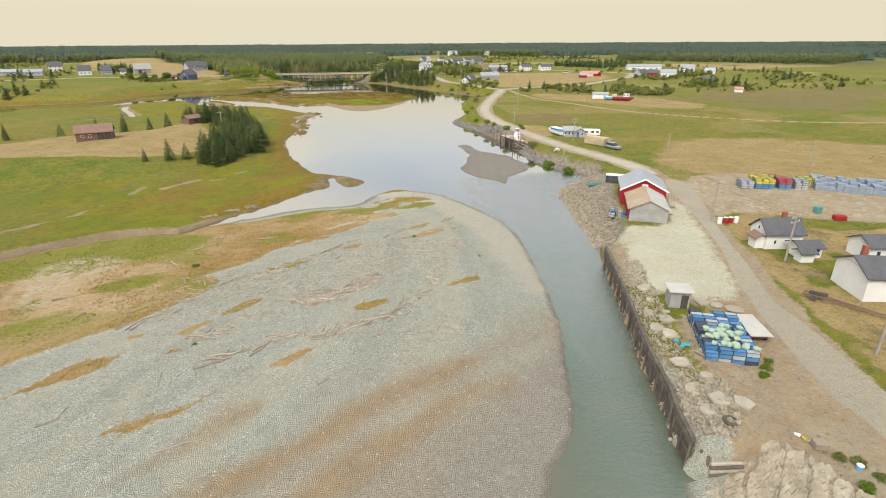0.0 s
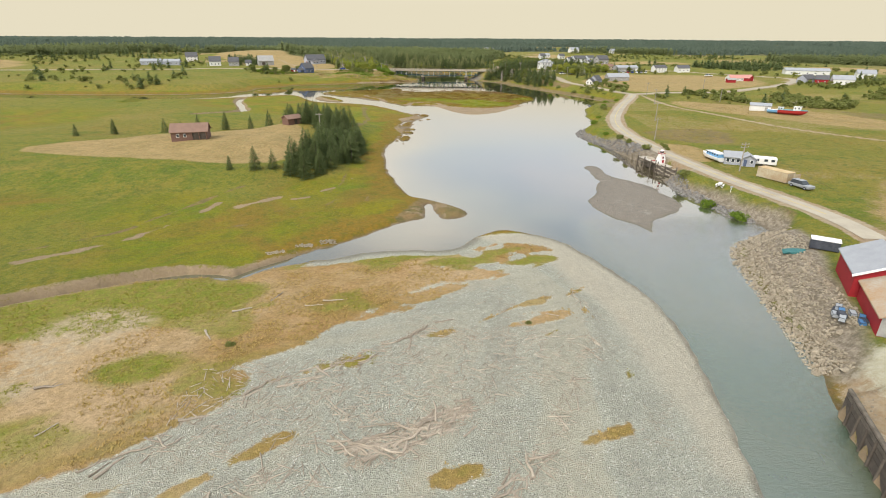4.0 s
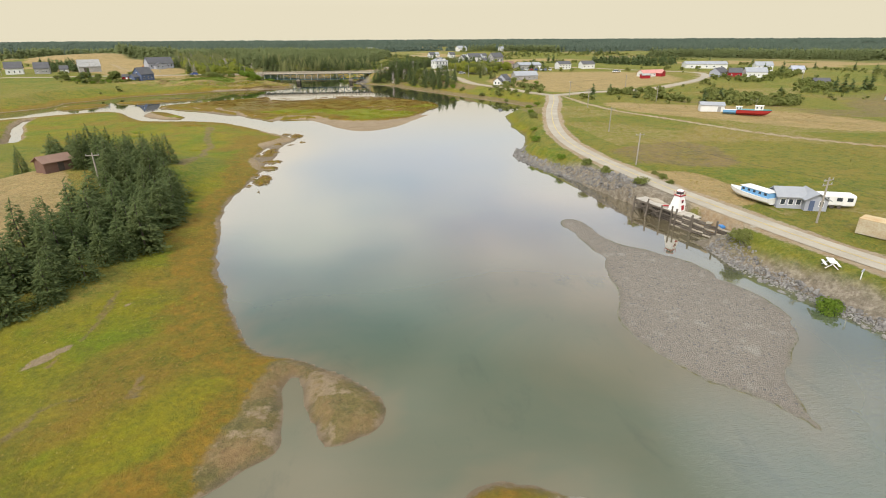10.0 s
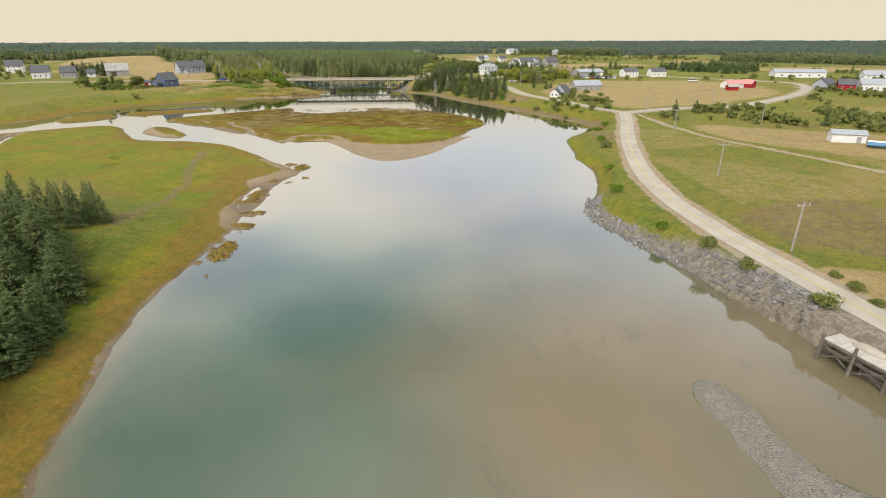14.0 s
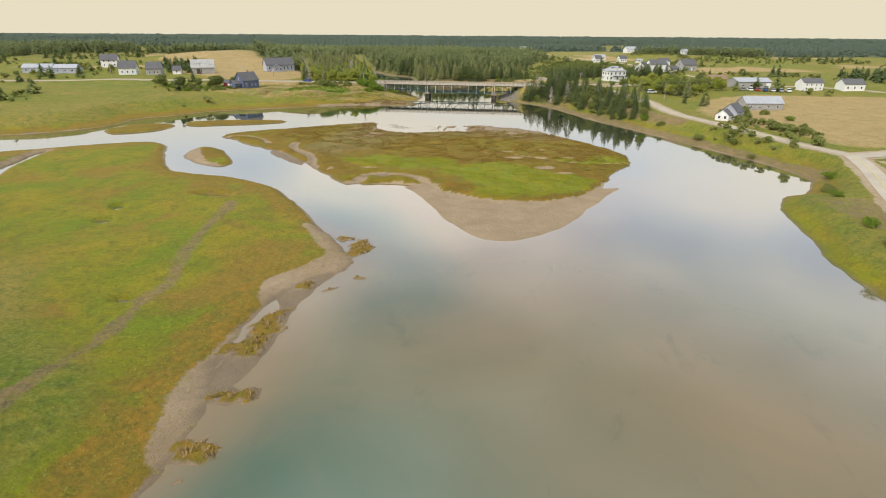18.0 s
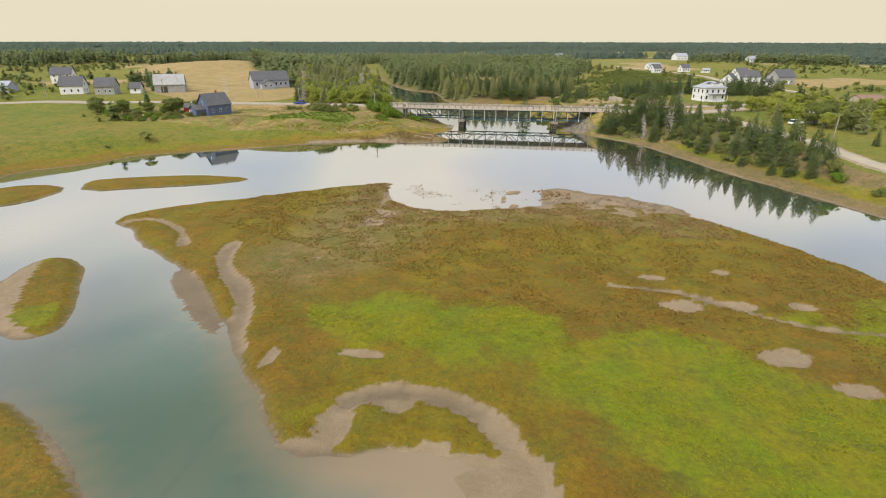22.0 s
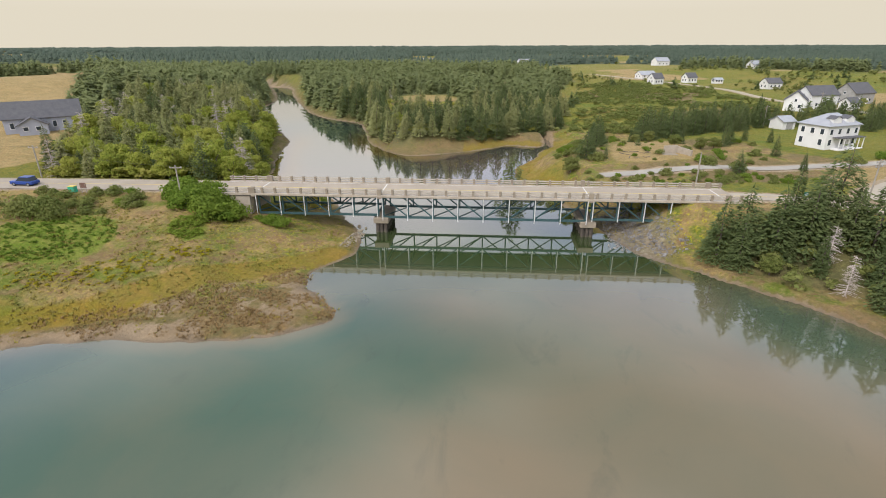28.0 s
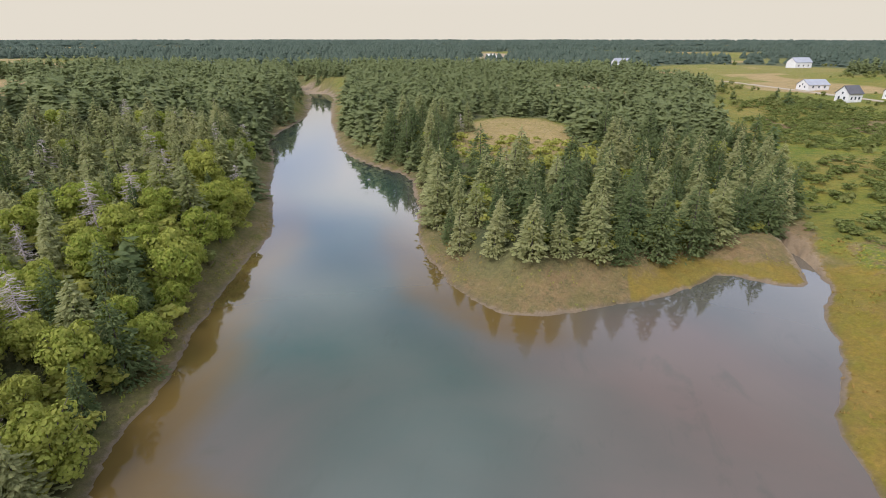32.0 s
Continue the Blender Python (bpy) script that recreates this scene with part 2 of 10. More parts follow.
WEST_A = [(-206, 672), (-170, 652), (-152, 620), (-134, 580), (-124, 556), (-117, 514), (-100, 488), (-88, 462), (-80, 450), (-75, 440), (-72, 423), (-69, 413),
          (-66, 404), (-65, 397), (-63, 393), (-58, 390), (-54, 389), (-51, 387), (-44, 380), (-40, 369), (-36, 363), (-36, 355), (-40, 351), (-40, 347),
          (-34, 341), (-33, 338.5), (-39, 334), (-46, 333.5), (-58, 332.5), (-70, 328), (-79, 322), (-95, 313), (-108, 305), (-113, 293), (-122, 285), (-120, 271),
          (-125, 262), (-137, 249), (-200, 238), (-500, 240)]
WEST_B = [(-500, 195), (-200, 214), (-125, 226), (-113, 234), (-104, 241), (-91, 249), (-85, 246), (-76, 233), (-68, 221), (-58, 218), (-48, 217),
          (-40, 212), (-31, 203), (-24, 193), (-17, 185), (-13, 178.5), (-20, 171), (-20, 162), (-20, 157), (-17, 150), (-17.3, 138), (-18.3, 124),
          (-17.5, 113), (-15, 101), (-12.5, 93), (-10.4, 86), (-6.7, 77.5), (-5, 75.8), (-2.3, 75.1), (0.4, 73),
          (2.7, 71.1), (4.8, 68.8), (5.4, 66.8), (4.8, 65), (2.7, 64.2), (1.0, 64), (0.3, 65.6), (-0.5, 68), (-1.1, 70.5), (-1.8, 72.4), (-2.4, 70.6),
          (-2.3, 68.2), (-1.7, 65), (-2.1, 63.8), (-3.3, 63.2), (-4.7, 62.4), (-6, 61), (-7, 59.2), (-8.5, 57.9), (-9.6, 56.4), (-10.6, 54.6), (-13, 52), (-16, 49), (-18, 46.6)]
SPIT = [(-18, 44.3), (-14.5, 45.5), (-11.5, 47), (-8, 48.5), (-3, 50), (1, 50), (4, 51), (5, 52.5), (8, 57), (11, 59.5), (15.5, 58), (19.5, 55), (24, 48),
        (27, 41), (28.5, 35), (29, 26), (27.7, 14), (26, 2), (24, -4), (22, -11), (17, -18), (13, -27), (7, -50), (-30, -200), (-200, -900)]
RIVER = EAST_A + EAST_B + WEST_A + WEST_B + SPIT
ISLAND = [(-77, 259), (-73, 266), (-60, 275), (-47, 284), (-37, 291), (-37, 283), (-34, 276), (-28, 272), (-19, 274), (-10, 278), (0, 281), (10, 280),
          (18, 275), (26, 266), (33, 256), (35, 249), (34, 242), (29, 234), (26, 225), (23, 218), (19, 214), (14, 210), (7, 208.5), (2, 209.5),
          (-3, 211.5), (-7, 214.5), (-9, 219), (-12, 217.5), (-18, 218), (-25, 215.8), (-28, 217), (-34, 224), (-38, 229), (-46, 237), (-54, 244),
          (-61, 248), (-72, 256)]
GRAVEL_BAR = [(33.2, 105.6), (35.4, 105), (36.3, 101), (36.5, 97.4), (38, 93.9), (40.4, 92), (42.3, 88.9), (44, 84.3), (45.3, 79), (45.3, 75), (43.4, 72.4), (42.5, 71), (39.1, 67.7), (37.1, 65.6), (36, 62),
              (35.3, 59.4), (34.2, 61.5), (33.4, 64.2), (31.7, 66), (30.4, 67.9), (29.2, 69.6), (28.3, 72), (28, 75.8), (28.9, 78.7), (31.2, 82.4), (31.7, 86.4), (33.4, 90.4), (33, 93.3), (33, 97.9), (32.6, 102.4)]
SAND_BAR = [(-23, 215.5), (-18, 214.4), (-12.5, 206.5), (-8, 198), (-3, 189.5), (0.4, 185), (4.4, 182.5), (9.8, 186), (14, 190), (18, 195), (22.8, 203.8), (27.5, 212.7), (34.7, 226), (33, 229), (24, 224), (10, 224), (-5, 226), (-12, 222)]
ISLET = [(-72, 233), (-75, 242), (-72, 245), (-66, 242), (-58.5, 232), (-56.5, 228), (-58.5, 225.5), (-64, 227)]
BAR_NORTH = [(-101, 280), (-93, 284), (-81, 288.5), (-67, 288), (-74, 283), (-85, 278), (-96, 273)]
BAR_WEST = [(-116, 262), (-116, 269), (-109, 275.5), (-102, 276), (-99, 271), (-101, 263), (-110, 257)]
FLATS = [(-37, 290), (-38.4, 285), (-38, 280), (-36.5, 274), (-37, 266), (-38, 256), (-39, 246), (-36, 250), (-33, 260), (-31, 268), (-24, 272.5), (-15, 273.5), (-8.5, 274.5), (-0.7, 277), (7, 273.5), (15, 274.5), (17, 279), (11.6, 283),
         (7.7, 287), (2.7, 289), (-3.7, 289.6), (-12, 288), (-26, 288)]

CREEK = spline([(-15, 48), (-17.5, 45.2), (-21, 42), (-22.8, 39.2), (-24.1, 38), (-26.5, 38.8), (-30.5, 37.8), (-34.8, 36), (-42, 31), (-52, 24), (-75, 18), (-120, 20)])
INLET = spline([(-108, 232), (-103, 217), (-93, 198), (-86, 181), (-95, 165)])
COVE_DITCH = spline([(0, 440), (0.6, 446), (-1, 453)])
ISLAND_GUT = spline([(-9, 217), (-13, 222), (-20, 224), (-24, 222)])
ISLAND_CUT = spline([(36, 243), (27, 240), (17, 241), (8, 246), (0, 247)])
ISLAND_WEST = spline([(-51, 252), (-50.3, 247.8), (-47.9, 244), (-44.7, 240.9), (-42, 238.2), (-40.1, 234.8), (-38.9, 230.7), (-37.2, 227.5)])
ISLAND_TIP = spline([(-73.4, 258), (-69.7, 259.6), (-63.9, 257), (-60.4, 253.8), (-58, 250)])
MUD_WEST = [(-54.7, 242.5), (-52.2, 243.3), (-47.9, 239.4), (-43.8, 234.4), (-40.5, 230.5), (-40.9, 229.5), (-43.5, 231.5), (-49.8, 236.8)]
MUD_SHORE = [(-14.2, 180), (-13.5, 176), (-14.6, 173), (-14.8, 171), (-15.4, 168), (-15, 164.6), (-14.5, 158), (-16.5, 148), (-18, 144), (-20.6, 152), (-20.4, 162), (-19.2, 165), (-20.3, 167.5), (-22.2, 170), (-21.9, 173.1), (-19.6, 176), (-17.5, 181), (-21, 186), (-25.8, 192.4), (-21.5, 190.4), (-17, 185.5)]

DOCK_CUT = [(45, 110), (47.6, 109.6), (49.0, 105), (49.8, 101), (50.6, 98), (51.4, 95), (52.0, 91.6), (50.8, 90.8), (49.6, 93), (47.4, 96), (45.6, 103)]
PANS = ((7, 243, 2.6, 1.3), (13, 244, 2.0, 1.2), (14, 234, 2.3, 1.6), (20, 245, 1.5, 0.9), (18, 230, 1.8, 1.3), (5, 250, 1.6, 0.8), (14, 253, 1.4, 0.8), (-20.5, 222.6, 2.2, 1.5), (-24, 219, 1.6, 2.2), (-25, 228.3, 2.2, 0.7), (-33, 226.5, 0.6, 1.6),
         (-20, 214.5, 6.0, 2.0), (-26, 215.5, 3.0, 1.6))
PONDS = ((-143.5, 209, 3.2, 9.0), (-57, 189, 1.6, 1.2), (-59, 194.5, 1.1, 0.8), (-47, 204, 3.0, 1.5), (-67, 224, 1.3, 0.8), (-60, 196, 1.2, 0.7), (-36, 166, 1.4, 0.6))
# heights of the ground at places in the plan
SPOTS_WEST = [(-10, 90, .7), (-25, 78, 1.1), (-22, 120, .8), (-30, 170, .6), (-60, 190, .6), (-90, 220, .6), (-45, 62, 1.0), (-70, 60, 1.2), (-110, 60, 1.2),
              (-30, 52, .8), (-150, 150, .7), (-250, 120, 1), (-59, 103, 5.1), (-49, 107, 4.9), (-45, 129, 4.9), (-38, 121, 4.6), (-74, 108, 5.0),
              (-89, 103, 4.0), (-33, 96, 3.4), (-63, 90, 4.2), (-41, 88, 3.3), (-82, 126, 2.0), (-62, 142, 1.6), (-24, 102, 1.8), (-28, 115, 2.0)]
SPOTS_SPIT = [(0, 0, 2.2), (10, 20, 2.2), (0, 35, 1.5), (-20, 10, 2.2), (-30, 25, 1.5), (15, 45, 1.2), (-10, -30, 2.4), (-60, 0, 2.0), (5, 52, .8), (-8, 44, .9)]
SPOTS_EAST = [(40, -20, 3), (30, -18, 2.6), (45, 20, 3), (60, 40, 3.1), (62, 60, 3), (60, -20, 3.3), (80, 30, 3.3), (51, 97, 3), (54, 120, 3), (50, 145, 3), (58, 180, 3),
              (72, 215, 3.2), (81, 241, 3.4), (100, 100, 3.3), (120, 180, 3.4), (105, 250, 3.8), (168, 275, 5.3), (64, 290, 4), (57, 335, 5.2),
              (82, 303, 4.3), (100, 345, 6), (40, 354, 6), (24, 363, 6), (8, 366, 5.8), (4, 380, 5.0)]
SPOTS_NORTH_EAST = [(60, 416, 5.2), (48, 410, 5.0), (80, 384, 6.2), (75, 600, 5.5), (97, 488, 5.5), (40, 392, 4.6), (181, 712, 9), (150, 400, 8), (200, 300, 6), (300, 200, 4), (300, 50, 4), (200, 50, 3.5), (-30, 490, 4),
                    (0, 496, 4), (-60, 551, 5), (15, 441, 2.5), (-3, 468, 1.0), (22, 400, 5.8), (600, 400, 8), (120, 540, 5.6), (70, 450, 4.6), (40, 520, 4.0)]
SPOTS_NORTH_WEST = [(-62, 362, 5.4), (-52, 362, 2.8), (-48, 368, 2.0), (-44, 362, 1.6), (-48, 352, 2.0), (-60, 345, 3), (-100, 325, 2.4), (-108, 338, 5), (-81, 352, 5.8), (-156, 342, 6), (-191, 332, 6),
                    (-118, 408, 7.6), (-155, 382, 7.4), (-186, 368, 7.2), (-225, 400, 8.5), (-140, 465, 12), (-200, 500, 15), (-75, 404, 4), (-90, 429, 6), (-110, 465, 8), (-140, 551, 8)]
SPOTS_FAR = [(-400, 600, 13), (-150, 700, 7), (0, 700, 6), (-400, 400, 11), (-400, 200, 2), (600, 0, 4), (0, 1200, 3), (-1000, 1000, 7), (1000, 1000, 4), (-1500, 0, 6), (1500, 0, 4), (0, 3000, 0)]
SPOTS = np.array(SPOTS_WEST + SPOTS_SPIT + SPOTS_EAST + SPOTS_NORTH_EAST + SPOTS_NORTH_WEST + SPOTS_FAR)


def rise(x, y):
    """Height of the dry land, from the spots."""
    num = np.zeros(x.shape, np.float32)
    den = np.zeros(x.shape, np.float32)
    for sx, sy, sz in SPOTS.astype(np.float32):
        w = 1.0 / (((x - sx) ** 2 + (y - sy) ** 2) + 9.0) ** 1.6
        num += w * sz
        den += w
    return num / den


ROAD_SHORE = spline([(36, -60), (41, -24), (43, -12), (46, -3), (50.5, 10), (55.5, 24), (61, 41), (63, 58), (59.8, 73), (56.4, 85), (54.9, 91.5), (53.9, 97), (52.0, 110), (50.9, 122),
                     (50.2, 134), (50.8, 148), (54, 165), (60, 185), (67, 205), (76, 228), (81, 243)])
ROAD_WEST = spline([(81, 243), (74, 258), (66, 279), (60, 296), (56, 316), (53, 334), (47, 350), (38, 361), (27, 367), (17, 368.5)])
ROAD_EAST = spline([(81, 243), (92, 247), (105, 250), (126, 254), (150, 265), (170, 282), (188, 303), (196, 325), (188, 345), (160, 360), (130, 378), (95, 392), (70, 392), (50, 380), (38, 368)])
ROAD_BRIDGE_W = spline([(-60, 368.8), (-90, 368.5), (-120, 366), (-150, 360), (-190, 350), (-260, 332), (-420, 300)])
ROAD_NORTH = spline([(96, 404), (76, 400), (60, 397), (45, 395), (29, 391), (12, 386.5), (3, 384)])
ROAD_HILL = spline([(112, 450), (106, 480), (99, 510), (98, 532), (100, 567), (91, 604), (79, 643), (60, 690)])
ROAD_FAR = spline([(-114, 880), (-100, 960), (-106, 1060), (-130, 1240)])
TRACK = spline([(84, 238), (84, 205), (93, 176), (102, 150), (120, 128), (160, 105), (260, 90)], 3.0)
TRACK_YARD = spline([(60, 46), (70, 40), (80, 29), (92, 18), (120, 10)], 2.0)
LANE_FARM = spline([(-120, 350), (-126, 372), (-140, 400), (-165, 440)], 3.0)
PATH_MARSH = spline([(-41, 199), (-39.8, 194.7), (-38.2, 186), (-36.2, 178.7), (-33.3, 170.6), (-33.5, 165.5), (-32.2, 160), (-31, 150), (-31, 140)], 3.0)
MARSH_STREAKS = (([(-52, 38), (-44.1, 46.8), (-43.1, 50.3), (-41.6, 53.8), (-40.1, 57.8), (-38.6, 65.5)], 0.9), ([(-34.5, 63.9), (-32, 66.2), (-29.1, 69.9)], 0.9), ([(-26.1, 69.2), (-24.2, 70.8)], 0.7), ([(-23.2, 75.4), (-21.2, 78)], 0.8),
                 ([(-26.9, 75), (-25.4, 76)], 0.6), ([(-29, 72), (-27.5, 71)], 0.6), ([(-31, 58), (-29, 60)], 0.4), ([(-20, 80), (-19, 83), (-19.5, 86)], 0.4))
RUST_STREAKS = (([(-56, 40), (-47, 50), (-46, 55.5), (-44, 60.5), (-41.8, 68), (-38, 74)], 1.3), ([(-19.3, 66.4), (-18.4, 69.4), (-16.4, 70.4)], 1.2), ([(-21.8, 59.6), (-20.3, 61.8)], 0.9), ([(-22.4, 95), (-20.7, 82.5), (-21.3, 75)], 0.9),
                ([(-27, 62), (-24, 65)], 0.8), ([(-14, 76), (-13, 70)], 0.8), ([(-33, 54), (-30, 56)], 0.7))
ROADS = ((ROAD_SHORE, 2.3), (ROAD_WEST, 2.2), (ROAD_EAST, 2.6), (ROAD_BRIDGE_W, 3.2), (ROAD_NORTH, 1.8), (ROAD_HILL, 2.0), (ROAD_FAR, 6.0))


def land(x, y):
    """All that is known of the ground at x, y: height and masks."""
    x, y = np.asarray(x, np.float32), np.asarray(y, np.float32)
    wob = 1.4 * (fbm(x, y, 9.0, 1, 4) - 0.5) + 0.5 * (vnoise(x, y, 1.7, 3) - 0.5)
    d = -sdf(RIVER, x, y, 60) + wob
    e = rise(x, y)
    road_d = np.full(x.shape, 30.0, np.float32)
    for pts, half in ROADS:
        road_d = np.minimum(road_d, line_dist(pts[::2], x, y) - half)
    creek_side = (y - np.interp(x, [-120, -52, -42, -34.8, -30.5, -26.5, -24.1, -22.8, -21, -17.5, -15, -5, 30], [20, 24, 31, 36, 37.8, 38.8, 38, 39.2, 42, 45.2, 48, 53, 61]))
    spit = smooth(0.6, -0.6, creek_side) * smooth(33, 30, x)
    east = smooth(20, 30, x) * smooth(225, 205, y) * (1 - spit)
    shelf = 0.55 * smooth(0, 1.5, d) + np.maximum(e - 0.55, 0) * smooth(2.0, 15.0 - 6.0 * smooth(345, 375, y), d)
    bank = smooth(0, 1, d / 5.2)
    beach = 1 - np.exp(-np.maximum(d, 0) / 9.0)
    up = e * (bank * east * (1 - spit) + beach * spit) + shelf * (1 - spit) * (1 - east)
    up = up + (fbm(x, y, 14, 2, 4) - 0.5) * np.minimum(0.5, 0.06 * np.maximum(d, 0)) + (fbm(x, y, 160, 4, 3) - 0.5) * 9.0 * smooth(500, 1500, np.hypot(x, y - 200))
    z = np.where(d > 0, up, np.maximum(-2.5, 0.10 * d))
    mud = smooth(0.7, -0.1, d + 0.8 * (vnoise(x, y, 6, 4) - 0.5)) * (d > -8) * (1 - spit) * (1 - east)
    # tidal channels
    for pts, half, deep in ((CREEK, 0.75, 0.6), (INLET, 1.4, 0.6), (COVE_DITCH, 0.6, 0.4), (ISLAND_GUT, 0.0, 0.0)):
        c = line_dist(pts, x, y, 12) + 0.8 * (vnoise(x, y, 4, 2) - 0.5)
        cut = smooth(half + 0.8, half - 0.3, c) if half else np.zeros_like(c)
        z = np.where(d > 0, z * (1 - cut) - deep * cut, z)
        mud = np.maximum(mud, smooth(half + (2.2 if half > 0.55 else 0.9), half + 0.2, c) * 0.8 * (half > 0))
    # islands and bars
    di = sdf(ISLAND, x, y, 30) + 1.3 * wob
    zi = np.where(di > 0, 0.62 * smooth(0, 1.3, di) + 0.25 * (fbm(x, y, 5, 3, 3) - 0.5) * smooth(0, 3, di), 0.09 * di)
    flats = sdf(FLATS, x, y, 20) + 6.0 * (fbm(x, y, 9, 5, 5) - 0.5)
    patch = fbm(x, y, 3.0, 4, 3)
    fl = smooth(-1.0, 2.0, flats) * smooth(0.56, 0.47, patch)
    zi = np.where(di > 0, zi * (1 - fl) + 0.05 * fl, np.maximum(zi, np.where(flats > -8, -0.13 + 0.15 * smooth(-20, -4, x) + 0.05 * np.minimum(flats, 0) + 0.4 * smooth(0.60, 0.67, patch) * (flats > 0) * (x > -15), -9)))
    mw = sdf(MUD_WEST, x, y, 10) + 0.8 * (patch - 0.5)
    zi = np.where((di < 0.5) & (mw > -0.4), np.maximum(np.minimum(zi, 0.1), 0.02 + 0.03 * mw), zi)
    gut = np.minimum.reduce([line_dist(ISLAND_GUT, x, y, 12) - 0.6, line_dist(ISLAND_WEST, x, y, 12) - 0.7, line_dist(ISLAND_TIP, x, y, 12) - 0.2]) + 1.0 * (vnoise(x, y, 3.5, 1) - 0.5)
    cutl = line_dist(ISLAND_CUT, x, y, 12) - 0.35 + 0.6 * (vnoise(x, y, 3.0, 5) - 0.5)
    zi = np.where((di > 0) & (gut < 0.4), np.minimum(zi, 0.08 + 0.3 * smooth(-0.2, 0.4, gut)), zi)
    zi = np.where((di > 0) & (cutl < 0.3), np.minimum(zi, 0.05 + 0.5 * smooth(-0.2, 0.3, cutl)), zi)
    pans = np.zeros_like(di)
    ragged = 0.9 * (fbm(x, y, 1.8, 11, 3) - 0.5)
    for px, py, pa, pb in PANS:
        pans = np.maximum(pans, smooth(1.15, 0.85, np.hypot((x - px) / pa, (y - py) / pb) + ragged) * (di > 0))
    zi = np.where(pans > 0, zi * (1 - 0.7 * pans), zi)
    mud_i = np.maximum(np.maximum(smooth(0.5, -0.2, di) * (di > -3), fl * (flats > -2)), np.maximum(smooth(0.7, 0.1, gut), smooth(0.4, 0.0, cutl)) * (di > 0))
    mud_i = np.maximum(np.maximum(mud_i, pans), smooth(-0.6, 0.2, mw))
    small = np.maximum(sdf(ISLET, x, y, 12), np.maximum(sdf(BAR_NORTH, x, y, 12), sdf(BAR_WEST, x, y, 12))) + 0.7 * wob
    zs = np.where(small > 0, 0.55 * smooth(0, 1.4, small), 0.1 * small)
    dg = sdf(GRAVEL_BAR, x, y, 20) + 1.5 * (fbm(x, y, 4, 4, 4) - 0.5)
    zg = np.where(dg > 0, 0.16 * (1 - np.exp(-dg / 3.0)) + 0.09 * (fbm(x, y, 3, 2, 3) - 0.45), 0.06 * dg)
    ds = sdf(SAND_BAR, x, y, 20) + 2.0 * (fbm(x, y, 8, 2, 4) - 0.5)
    zsb = np.where(ds > 0, -0.15 + 0.19 * smooth(0.5, 5.5, ds) * smooth(180, 199, y + 5.0 * (fbm(x, y, 7, 2, 4) - 0.5) + 0.6 * np.minimum(ds, 8)), -0.25 + 0.03 * ds)
    # west mud flat below the marsh point
    tufts = smooth(0.62, 0.67, fbm(x, y, 3.2, 2, 3)) * smooth(-6, -1.5, d) * (d < 0) * (x < 0) * (y > 128) * (y < 188) * (x > -30)
    z = np.where(tufts > 0, np.maximum(z, -0.15 + 0.5 * tufts), z)
    wm = sdf(MUD_SHORE, x, y, 10) + 1.2 * (patch - 0.5)
    z = np.where((d < 0) & (wm > -0.5), np.maximum(z, -0.05 + 0.035 * wm), z)
    mud = np.maximum(mud, smooth(-1, 0.5, wm))
    for px, py, pa, pb in PONDS:
        q = np.hypot((x - px) / pa, (y - py) / pb) + 0.6 * (vnoise(x, y, 1.6, 7) - 0.5)
        z = np.where(q < 1.3, np.minimum(z, -0.25 + 0.9 * smooth(0.7, 1.3, q)), z)
    z = np.maximum(np.maximum(z, zi), np.maximum(np.maximum(zs, zg), zsb))
    return dict(z=z, d=d, e=e, spit=spit, east=east, mud=np.clip(np.where((di > -3), np.maximum(mud_i, mud * (di < -3)), mud), 0, 1), di=di, small=small, dg=dg, ds=ds,
                road=road_d, tufts=tufts, flats=fl)


def axis(parts):
    out = []
    for a, b, s in parts:
        out.append(np.arange(a, b, s))
    return np.concatenate(out)


def grown(start, stop, step, rate):
    out = [start]
    while abs(out[-1] - start) < abs(stop - start):
        out.append(out[-1] + math.copysign(step, stop - start))
        step *= rate
    return np.array(out)


GX = np.concatenate([grown(-128, -4700, 1.0, 1.07)[:0:-1], np.arange(-128, -80, 0.9), np.arange(-80, 70, 0.6), np.arange(70, 96, 0.9), grown(96, 4700, 1.0, 1.07)])
GY = np.concatenate([grown(-44, -900, 1.0, 1.10)[:0:-1], np.arange(-44, 300, 0.62), np.arange(300, 452, 0.8), grown(452, 4700, 1.0, 1.035)])
MX, MY = np.meshgrid(GX, GY)
LAND = land(MX, MY)
MZ = LAND["z"].astype(np.float32)
# level the ground under the roads
for _pts, _half in ROADS:
    _p = _pts
    _d = np.full(MX.shape, 99.0, np.float32)
    _h = np.zeros(MX.shape, np.float32)
    _lo, _hi = _p.min(0) - 12, _p.max(0) + 12
    _m = (MX > _lo[0]) & (MX < _hi[0]) & (MY > _lo[1]) & (MY < _hi[1])
    _x, _y = MX[_m].astype(np.float32), MY[_m].astype(np.float32)
    _rz = rise(_p[:, 0].astype(np.float32), _p[:, 1].astype(np.float32))
    _best, _hz = np.full(_x.shape, 99.0, np.float32), np.zeros(_x.shape, np.float32)
    for (_px, _py), _pz in zip(_p, _rz):
        _c = np.hypot(_x - _px, _y - _py)
        _n = _c < _best
        _best[_n], _hz[_n] = _c[_n], _pz
    _w = smooth(_half + 4.5, _half + 0.8, _best)
    _land = LAND["d"][_m] > -1.0
    MZ[_m] = np.where(_land, MZ[_m] * (1 - _w) + _hz * _w, MZ[_m])


_cut = smooth(-0.5, 0.4, sdf(DOCK_CUT, MX, MY, 12))
MZ = (MZ * (1 - _cut) - 1.1 * _cut).astype(np.float32)
